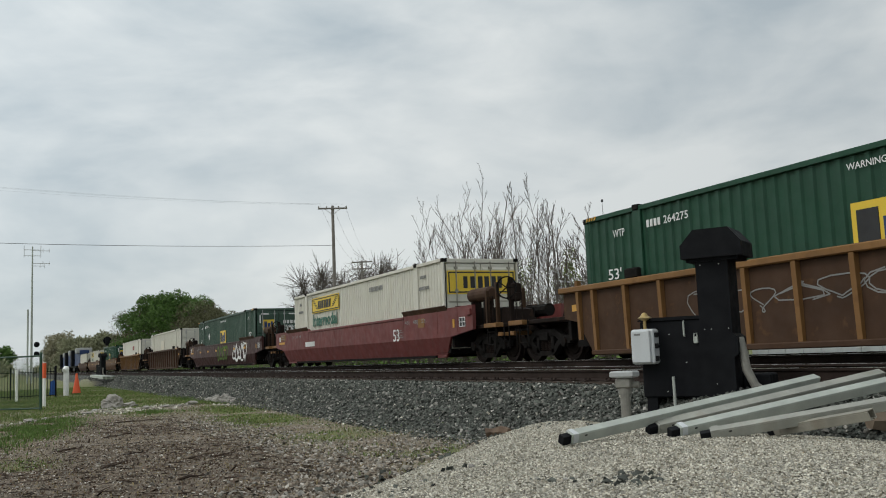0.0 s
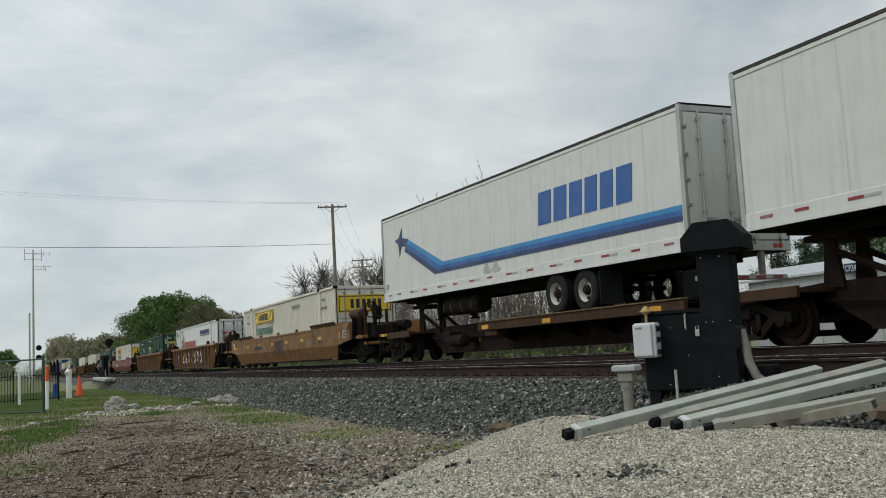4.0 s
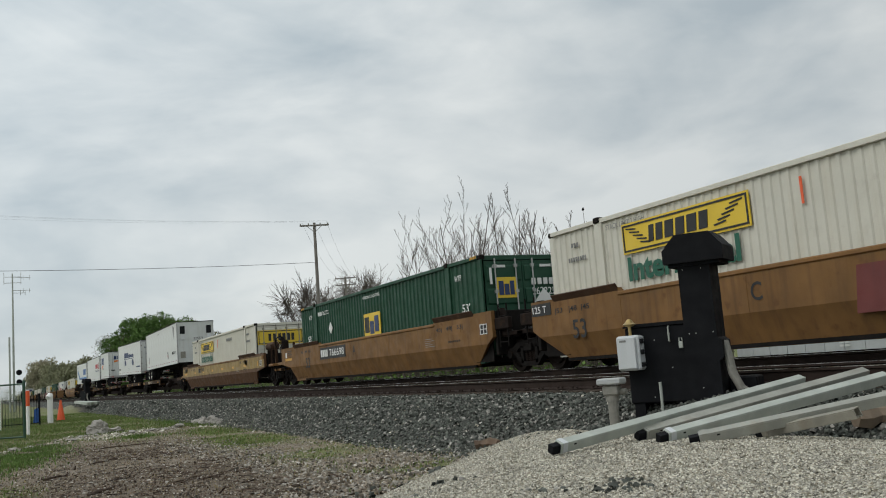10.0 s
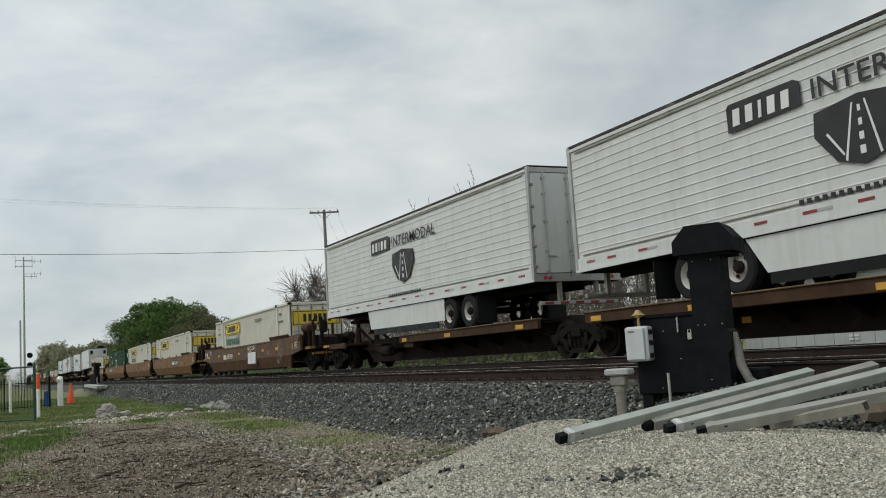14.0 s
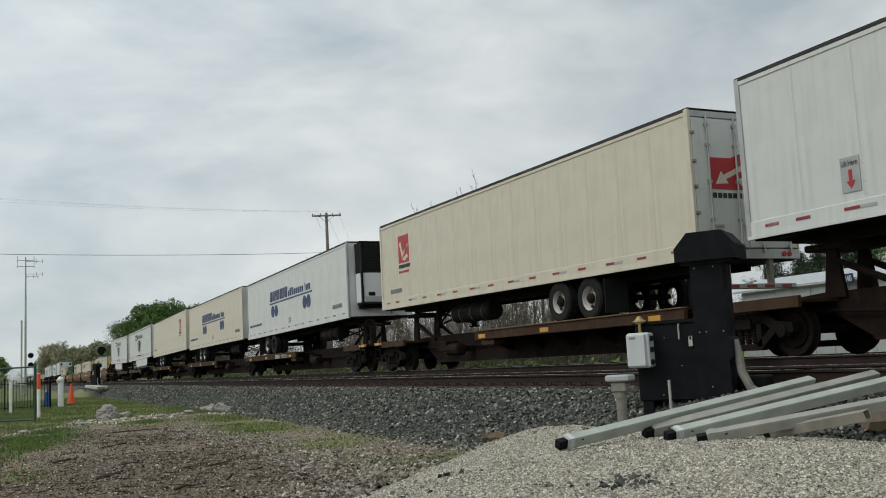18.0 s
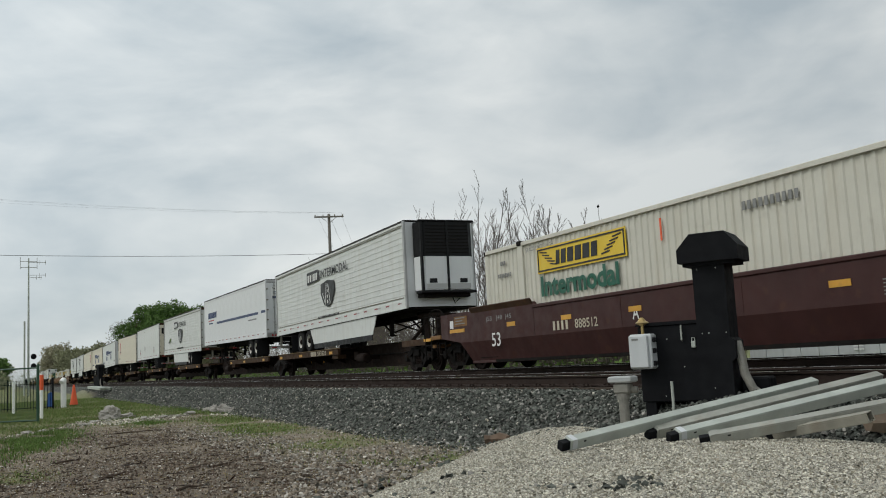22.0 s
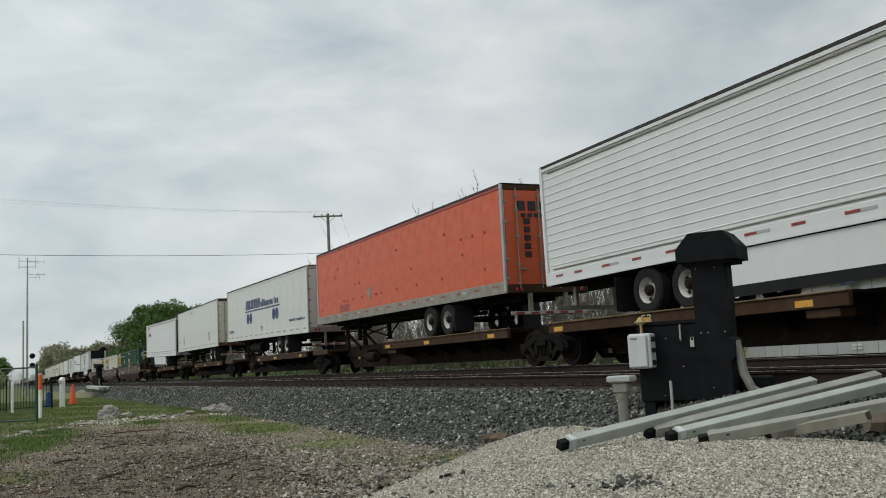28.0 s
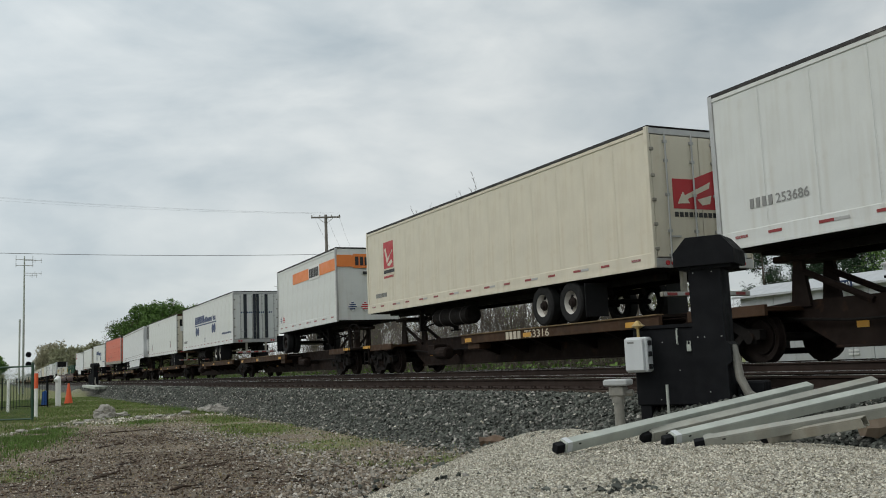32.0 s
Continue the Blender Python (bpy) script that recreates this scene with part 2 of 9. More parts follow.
    "mixed_stone": mat("mixed_field_stone", (0.25, 0.212, 0.167), 0.9, var=0.25, scale=8, island=0.6, alt=(0.36, 0.335, 0.295), share=0.32, bump=0.3, bscale=150, spec=0.2),
    "chip": mat("rotten_wood_chips", (0.125, 0.085, 0.058), 0.9, var=0.35, scale=8, island=0.5, bump=0.3),
    "concrete": mat("broken_concrete", (0.33, 0.31, 0.275), 0.9, var=0.2, scale=6, bump=0.5, bscale=40, spots=0.3, spot_col=(0.25, 0.23, 0.2)),
    "fence_green": mat("green_fence_paint", (0.016, 0.060, 0.032), 0.5, var=0.2),
    "post_white": mat("white_marker_post", (0.88, 0.88, 0.86), 0.5, var=0.05, streak=0.2, streak_col=(0.5, 0.48, 0.42)),
    "safety_orange": mat("safety_orange_plastic", (0.78, 0.11, 0.03), 0.5, var=0.08),
    "wood_pole": mat("grey_weathered_pole", (0.20, 0.18, 0.16), 0.9, var=0.2, scale=3, bump=0.3),
    "cable": mat("overhead_cable", (0.06, 0.062, 0.065), 0.6, bump=0),
    "house_grey": mat("silver_equipment_house", (0.47, 0.49, 0.505), 0.5, 0.25, var=0.06, streak=0.15, bump=0.03),
    "sign_blue": mat("dark_blue_sign", (0.012, 0.03, 0.085), 0.4, var=0.05),
    "roof_edge": mat("grimy_roof_edge", (0.045, 0.042, 0.04), 0.7, var=0.4, scale=3, spots=0.5, spot_col=(0.20, 0.19, 0.17), spec=0.2),
    "red_tape": mat("red_reflective_tape", (0.24, 0.02, 0.02), 0.4, var=0.2),
    "grey_tape": mat("dulled_white_tape", (0.40, 0.40, 0.39), 0.5, var=0.2),
    "gold_ink": mat("gold_paint", (0.52, 0.36, 0.10), 0.5, var=0.15),
    "ochre_grime": mat("grimy_ochre_band", (0.30, 0.20, 0.062), 0.6, var=0.3, streak=0.6, streak_col=(0.10, 0.075, 0.035), spots=0.4, spot_col=(0.08, 0.06, 0.03)),
    # besides dirt, the grey holds the shade of the dished recess in a whitish disc
    "wheel_disc": mat("dusty_shaded_wheel_disc", (0.30, 0.28, 0.25), 0.6, var=0.3, scale=6, spots=0.5, spot_col=(0.12, 0.09, 0.07)),
    "jb_grey": mat("dull_grey_casting", (0.38, 0.39, 0.385), 0.6, var=0.15, scale=8),
    "ochre_dark": mat("worn_dark_stencil_paint", (0.055, 0.036, 0.024), 0.7, var=0.3),
    "spray": mat("thin_pale_spray_paint", (0.42, 0.42, 0.41), 0.7, var=0.3, scale=6, bump=0.02),
    "slate": mat("dark_slate_door_post", (0.030, 0.034, 0.042), 0.6, var=0.25, scale=4, spec=0.2),
    "deck_lip": mat("tan_weathered_deck_lip", (0.17, 0.118, 0.062), 0.75, var=0.35, scale=2.5, spots=0.5, spot_col=(0.07, 0.042, 0.022), spec=0.15),
    "bed": mat("oil_darkened_track_bed", (0.040, 0.036, 0.032), 0.95, var=0.5, scale=14, bump=0.8, bscale=42, spec=0.15),
    "bed_stone": mat("oily_bed_stone", (0.045, 0.042, 0.038), 0.9, var=0.3, scale=8, island=0.7, bump=0.2, spec=0.15),
    "tan_ink": mat("faded_cream_lettering", (0.48, 0.43, 0.33), 0.6, var=0.2),
    "leaf_bud": mat("light_green_buds", (0.17, 0.20, 0.075), 0.7, var=0.2, island=0.35, bump=0, spec=0.2),
    "tarp": mat("blue_tarpaulin", (0.03, 0.12, 0.42), 0.6, var=0.15),
    "hose": mat("grey_flexible_duct", (0.24, 0.23, 0.20), 0.6, 0.3, var=0.2, scale=12, bump=0.4, bscale=90),
    "log": mat("tan_split_wood", (0.17, 0.128, 0.09), 0.85, var=0.2, scale=6, bump=0.3),
}


# ---- mesh tools ----
class Shape:
    """Collects boxes, prisms and tubes and turns them into one mesh."""

    def __init__(self):
        self.v, self.f = [], []

    def add(self, verts, faces):
        k = len(self.v)
        self.v.extend(verts)
        self.f.extend([tuple(i + k for i in q) for q in faces])
        return self

    def box(self, x0, x1, y0, y1, z0, z1, bev=0.0):
        x0, x1, y0, y1, z0, z1 = min(x0, x1), max(x0, x1), min(y0, y1), max(y0, y1), min(z0, z1), max(z0, z1)
        b = min(bev, (x1 - x0) * 0.4, (y1 - y0) * 0.4, (z1 - z0) * 0.4)
        if b <= 0:
            return self.add([(x0, y0, z0), (x1, y0, z0), (x1, y1, z0), (x0, y1, z0), (x0, y0, z1), (x1, y0, z1), (x1, y1, z1), (x0, y1, z1)],
                            [(0, 3, 2, 1), (4, 5, 6, 7), (0, 1, 5, 4), (1, 2, 6, 5), (2, 3, 7, 6), (3, 0, 4, 7)])
        rings = []
        for z, i in ((z0, b), (z0 + b, 0), (z1 - b, 0), (z1, b)):
            a, c, d, e = x0 + i, x1 - i, y0 + i, y1 - i
            k = b * 0.6
            rings.append([(a + k, d, z), (c - k, d, z), (c, d + k, z), (c, e - k, z), (c - k, e, z), (a + k, e, z), (a, e - k, z), (a, d + k, z)])
        verts = [p for r in rings for p in r]
        faces = [tuple(range(7, -1, -1)), tuple(range(24, 32))]
        for r in range(3):
            for i in range(8):
                j = (i + 1) % 8
                faces.append((r * 8 + i, r * 8 + j, r * 8 + 8 + j, r * 8 + 8 + i))
        return self.add(verts, faces)

    def prism(self, outline, y0, y1, axis="y"):
        """A polygon (given anticlockwise as seen along +y: x right, z up, from -y) pushed from y0 to y1."""
        n = len(outline)
        if axis == "y":
            vs = [(a, y0, c) for a, c in outline] + [(a, y1, c) for a, c in outline]
        elif axis == "x":
            vs = [(y0, a, c) for a, c in outline] + [(y1, a, c) for a, c in outline]
        else:
            vs = [(a, c, y0) for a, c in outline] + [(a, c, y1) for a, c in outline]
        fs = [tuple(range(n)), tuple(range(2 * n - 1, n - 1, -1))]
        fs += [(i, i + n, (i + 1) % n + n, (i + 1) % n) for i in range(n)]
        return self.add(vs, fs)

    def tube(self, points, radii, sides=8, cap=True):
        """A round bar through points, with a radius at each."""
        pts = [Vector(q) for q in points]
        if not isinstance(radii, (list, tuple)):
            radii = [radii] * len(pts)
        verts, faces, up = [], [], None
        for i, q in enumerate(pts):
            d = (pts[min(i + 1, len(pts) - 1)] - pts[max(i - 1, 0)]).normalized()
            if up is None:
                up = Vector((0, 0, 1)) if abs(d.z) < 0.9 else Vector((1, 0, 0))
            a = d.cross(up).normalized()
            b = a.cross(d).normalized()
            up = b
            for s in range(sides):
                w = 2 * math.pi * s / sides
                verts.append(tuple(q + (a * math.cos(w) + b * math.sin(w)) * radii[i]))
        for i in range(len(pts) - 1):
            for s in range(sides):
                j = (s + 1) % sides
                faces.append((i * sides + s, (i + 1) * sides + s, (i + 1) * sides + j, i * sides + j))
        if cap:
            faces.append(tuple(range(sides)))
            k = (len(pts) - 1) * sides
            faces.append(tuple(range(k + sides - 1, k - 1, -1)))
        return self.add(verts, faces)

    def disc(self, x, z, r, y0, y1, sides=20):
        return self.tube([(x, y0, z), (x, y1, z)], r, sides)

    def mesh(self, name, material, smooth=False):
        me = bpy.data.meshes.new(name)
        me.from_pydata(self.v, [], self.f)
        me.update()
        bm = bmesh.new()
        bm.from_mesh(me)
        bmesh.ops.recalc_face_normals(bm, faces=bm.faces)
        bm.to_mesh(me)
        bm.free()
        if smooth:
            me.shade_smooth()
            me.set_sharp_from_angle(angle=radians(38))
        me.materials.append(M[material] if isinstance(material, str) else material)
        return me


def part(name, shape, material, parent, label="", at=None, smooth=False):
    """One mesh object under a thing or a part."""
    me = shape if isinstance(shape, bpy.types.Mesh) else shape.mesh(name, material, smooth)
    ob = new(name, me)
    ob.parent = parent
    if at is not None:
        ob.matrix_basis = at
    return tagged(ob, label)


def thing(name, label, category, m=None, group="", kind=""):
    ob = new(name)
    ob.empty_display_size = 0.3
    if m is not None:
        ob.matrix_basis = m
    return tagged(ob, label, category, group, kind)


def solid(name, shape, material, label, category, m=None, group="", kind="", smooth=False):
    """A thing of one mesh."""
    ob = new(name, shape if isinstance(shape, bpy.types.Mesh) else shape.mesh(name, material, smooth))
    if m is not None:
        ob.matrix_basis = m
    return tagged(ob, label, category, group, kind)


GLYPHS = {}


def letters(text, bold=0.0):
    """The built-in font's letters as flat outlines, scaled to a unit box."""
    if (text, bold) not in GLYPHS:
        cu = bpy.data.curves.new("lettering", "FONT")
        cu.body, cu.resolution_u, cu.offset = text, 3, bold
        ob = bpy.data.objects.new("lettering", cu)
        me = bpy.data.meshes.new_from_object(ob)
        vs = [v.co.copy() for v in me.vertices]
        fs = [tuple(q.vertices) for q in me.polygons]
        x0, x1 = min(v.x for v in vs), max(v.x for v in vs)
        y0, y1 = min(v.y for v in vs), max(v.y for v in vs)
        GLYPHS[text, bold] = ([((v.x - x0) / (x1 - x0), (v.y - y0) / (y1 - y0)) for v in vs], fs)
        bpy.data.objects.remove(ob)
        bpy.data.curves.remove(cu)
        bpy.data.meshes.remove(me)
    return GLYPHS[text, bold]


# ---- the train: parts that its cars and loads share ----
W2 = 1.295            # half the width of a container or trailer
MOVERS = []           # thing, place along the train at the start, lift, slope


def rolling(name, label, category, s, lift=0.0, slope=0.0, group=""):
    ob = thing(name, label, category, pose(s, YT, ZR + lift, 0, math.degrees(-math.atan(slope)), 0), group)
    MOVERS.append((ob, s, lift, slope))
    return ob


def rects(parent, name, boxes, yf, material, label="", proud=0.012):
    """Painted shapes on the side that faces the eye: boxes (u0, z0, u1, z1)."""
    small = len(boxes) > 9 or name in ("stencil", "number_stencil", "web_line", "name_bars")
    if small or len(boxes) == 1:
        s = Shape()
        for u0, z0, u1, z1 in boxes:
            s.box(u0, u1, yf - proud, yf, z0, z1)
        return tagged(part(name, s, material, parent, label), kind="stuff" if len(boxes) > 1 else "")
    for u0, z0, u1, z1 in boxes:
        ob = part(name, Shape().box(u0, u1, yf - proud, yf, z0, z1), material, parent, label)
    return ob


def words(parent, text, u, z, w, h, yf, material, slope=0.0, proud=0.010, name="lettering"):
    uv, fs = letters(text, 0.035 if h > 0.42 else 0.010)
    s = Shape().add([(u + a * w, yf - proud, z + b * h + a * w * slope) for a, b in uv], fs)
    me = bpy.data.meshes.new(name)
    me.from_pydata(s.v, [], s.f)
    me.materials.append(M[material])
    ob = new(name, me)
    ob.parent = parent
    return ob


def end_words(parent, text, e, z, w, h, xe, material, proud=0.03):
    uv, fs = letters(text)
    me = bpy.data.meshes.new("lettering")
    me.from_pydata([(xe + proud, -W2 + e + a * w, z + b * h) for a, b in uv], [], fs)
    me.materials.append(M[material])
    ob = new("lettering", me)
    ob.parent = parent
    return ob


def end_rects(parent, name, boxes, xe, material, proud=0.03, label=""):
    if len(boxes) > 4 or name == "number_stencil":
        s = Shape()
        for e0, z0, e1, z1 in boxes:
            s.box(xe, xe + proud, -W2 + e0, -W2 + e1, z0, z1)
        return tagged(part(name, s, material, parent, label), kind="stuff")
    for e0, z0, e1, z1 in boxes:
        ob = part(name, Shape().box(xe, xe + proud, -W2 + e0, -W2 + e1, z0, z1), material, parent, label)
    return ob


def blocks(u, z, h, widths, gap=0.16, lean=0.0):
    """A row of letter-high plain shapes, as (u0, z0, u1, z1)."""
    out, x = [], u
    for k, w in enumerate(widths):
        out.append((x, z + lean * (x - u), x + w * h, z + h + lean * (x - u)))
        x += (w + gap) * h
    return out


def lettered_blocks(parent, name, row, yf, material, t=0.09, lean=0.12):
    """A trade mark as plain leaning bars, one part each."""
    for u0, z0, u1, z1 in row:
        k = lean * (z1 - z0)
        part(name, Shape().prism([(u0, z0), (u1, z0), (u1 + k, z1), (u0 + k, z1)], yf - 0.012, yf), material, parent)


def scrawl(parent, u, z, w, h, yf, material, seed, n=6, r=0.022):
    """Loops of spray paint that spell nothing."""
    rng = random.Random(seed)
    s = Shape()
    for k in range(n):
        cx, cz = u + w * (k + 0.5) / n, z + h / 2
        a0, turns = rng.uniform(0, 6.28), rng.uniform(1.0, 1.9)
        rx, rz = w / n * rng.uniform(0.35, 0.62), h * rng.uniform(0.32, 0.52)
        bend = rng.uniform(-0.35, 0.35)
        pts = []
        for i in range(19):
            q = i / 18
            a = a0 + q * turns * 6.283
            pts.append((cx + rx * math.cos(a) * (1 - 0.3 * q) + bend * w / n * math.sin(a * 2), yf - 0.004 - 0.0004 * (i + 19 * (k % 2)), cz + rz * math.sin(a) * (1 - 0.25 * q)))
        for i in range(18):
            (x0, y, z0), (x1, _, z1) = pts[i], pts[i + 1]
            d = Vector((x1 - x0, 0, z1 - z0))
            if d.length < 1e-4:
                continue
            p = Vector((-d.z, 0, d.x)).normalized() * r
            e = d.normalized() * r * 0.6
            c = [Vector((x0, y, z0)) - e + p, Vector((x0, y, z0)) - e - p, Vector((x1, y, z1)) + e - p, Vector((x1, y, z1)) + e + p]
            s.add([tuple(q) for q in c], [(0, 1, 2, 3)])
    me = bpy.data.meshes.new("spray_paint")
    me.from_pydata(s.v, [], s.f)
    me.materials.append(M[material])
    ob = new("spray_paint", me)
    ob.parent = parent
    return ob


def lathe_y(profile, sides=24, cap=True):
    """A round body about the y axis: (y, radius) pairs."""
    s = Shape()
    vs, fs = [], []
    for y, r in profile:
        for k in range(sides):
            w = 2 * math.pi * k / sides
            vs.append((r * math.cos(w), y, r * math.sin(w)))
    for i in range(len(profile) - 1):
        for k in range(sides):
            j = (k + 1) % sides
            fs.append((i * sides + k, i * sides + j, (i + 1) * sides + j, (i + 1) * sides + k))
    if cap:
        fs.append(tuple(range(sides)))
        fs.append(tuple(range(len(profile) * sides - 1, (len(profile) - 1) * sides - 1, -1)))
    return s.add(vs, fs)


def corrugated(x0, x1, z0, z1, y, out, pitch=0.278, depth=0.04):
    """A wall of folded sheet along x; out is -1 or 1, the way it faces."""
    n = max(1, round((x1 - x0) / pitch))
    p = (x1 - x0) / n
    xs, ys = [], []
    for k in range(n):
        for q, d in ((0.0, 0), (0.28, 0), (0.40, 1), (0.88, 1)):
            xs.append(x0 + (k + q) * p)
            ys.append(y - out * depth * d)
    xs.append(x1)
    ys.append(y)
    vs = [(a, b, z0) for a, b in zip(xs, ys)] + [(a, b, z1) for a, b in zip(xs, ys)]
    m = len(xs)
    fs = [(i, i + 1, i + 1 + m, i + m) for i in range(m - 1)]
    # a plain sheet behind closes the wall
    yb = y - out * (depth + 0.03)
    vs += [(x0, yb, z0), (x1, yb, z0), (x1, yb, z1), (x0, yb, z1)]
    fs.append((2 * m, 2 * m + 1, 2 * m + 2, 2 * m + 3))
    return Shape().add(vs, fs)


def ribbed_wall(x0, x1, z0, z1, y, out, pitch=0.19, depth=0.013):
    """A wall of horizontal beads."""
    n = round((z1 - z0) / pitch)
    p = (z1 - z0) / n
    zs, ys = [], []
    for k in range(n):
        for q, d in ((0.0, 0), (0.78, 0), (0.82, 0.8), (0.87, 1), (0.93, 0.7), (0.97, 0)):
            zs.append(z0 + (k + q) * p)
            ys.append(y + out * depth * d)
    zs.append(z1)
    ys.append(y)
    m = len(zs)
    vs = [(x0, b, a) for a, b in zip(zs, ys)] + [(x1, b, a) for a, b in zip(zs, ys)]
    fs = [(i, i + 1, i + 1 + m, i + m) for i in range(m - 1)]
    yb = y - out * 0.05
    vs += [(x0, yb, z0), (x1, yb, z0), (x1, yb, z1), (x0, yb, z1)]
    fs.append((2 * m, 2 * m + 1, 2 * m + 2, 2 * m + 3))
    return Shape().add(vs, fs)


# a railway truck: cast frames, springs and two wheelsets
def frame_mesh():
    s = Shape()
    for y in (-1.0, 1.0):
        a, b = y - 0.075, y + 0.075
        s.prism([(-1.13, 0.42), (-0.95, 0.40), (-0.72, 0.44), (-0.46, 0.60), (0.46, 0.60), (0.72, 0.44), (0.95, 0.40), (1.13, 0.42), (1.13, 0.58), (0.80, 0.62), (0.45, 0.78), (-0.45, 0.78), (-0.80, 0.62), (-1.13, 0.58)], a, b)
        s.prism([(-0.74, 0.44), (-0.36, 0.13), (0.36, 0.13), (0.74, 0.44), (0.60, 0.50), (0.28, 0.25), (-0.28, 0.25), (-0.60, 0.50)], a, b)
        for x in (-0.34, 0.34):
            s.box(x - 0.06, x + 0.06, a, b, 0.2, 0.64)
        for x in (-0.89, 0.89):
            s.box(x - 0.13, x + 0.13, a + 0.01, b - 0.01, 0.33, 0.50, 0.02)
    s.box(-0.2, 0.2, -1.12, 1.12, 0.50, 0.70, 0.02)
    return s.mesh("truck_frame", "steel_dark")


def spring_mesh():
    s = Shape()
    zs, rs = [0.25], [0.05]
    for k in range(5):
        z = 0.27 + k * 0.05
        zs += [z, z + 0.006, z + 0.026, z + 0.032]
        rs += [0.055, 0.075, 0.075, 0.055]
    s.tube([(0, 0, z) for z in zs], rs, 8)
    return s.mesh("spring", "spine")


TRUCK_FRAME = frame_mesh()
TRUCK_SPRING = spring_mesh()
WHEEL = lathe_y([(-0.07, 0.10), (-0.068, 0.30), (-0.02, 0.31), (-0.065, 0.36), (-0.07, 0.445), (0.045, 0.452), (0.05, 0.485), (0.075, 0.483), (0.078, 0.36), (0.03, 0.30), (0.07, 0.13), (0.10, 0.10)], 18).mesh("wheel", "wheel", True)
AXLE = lathe_y([(-1.13, 0.04), (-1.12, 0.11), (-1.07, 0.12), (-1.0, 0.08), (1.0, 0.08), (1.07, 0.12), (1.12, 0.11), (1.13, 0.04)], 12).mesh("axle", "steel_dark", True)


def truck(parent, x):
    t = part("truck", TRUCK_FRAME, None, parent, "cast steel truck with coil springs", pose(x, 0, RISE))
    for dx in (-0.17, 0.0, 0.17):
        part("spring", TRUCK_SPRING, None, t, at=pose(dx, -1.0, 0))
    for dx in (-0.89, 0.89):
        part("axle", AXLE, None, t, at=pose(dx, 0, 0.45))
        part("wheel", WHEEL, None, t, at=pose(dx, -0.76, 0.45))
        part("wheel", WHEEL, None, t, at=pose(dx, 0.76, 0.45, 0, 0, 180))
    return t


BRAKE_WHEEL = Shape().tube([(0.29 * math.cos(k * 0.3307), 0, 0.29 * math.sin(k * 0.3307)) for k in range(20)], 0.022, 6)
for k in range(5):
    BRAKE_WHEEL.tube([(0, 0, 0), (0.29 * math.cos(k * 1.2566), 0, 0.29 * math.sin(k * 1.2566))], 0.016, 5)
BRAKE_WHEEL = BRAKE_WHEEL.mesh("brake_wheel", "steel_dark")


def ladder(parent, x, y, z0, z1, w=0.42, material="steel_dark"):
    s = Shape()
    s.tube([(x, y, z0), (x, y, z1)], 0.024, 6).tube([(x + w, y, z0), (x + w, y, z1)], 0.024, 6)
    k = z0 + 0.12
    while k < z1:
        s.tube([(x, y, k), (x + w, y, k)], 0.018, 5)
        k += 0.33
    return part("ladder", s, material, parent)


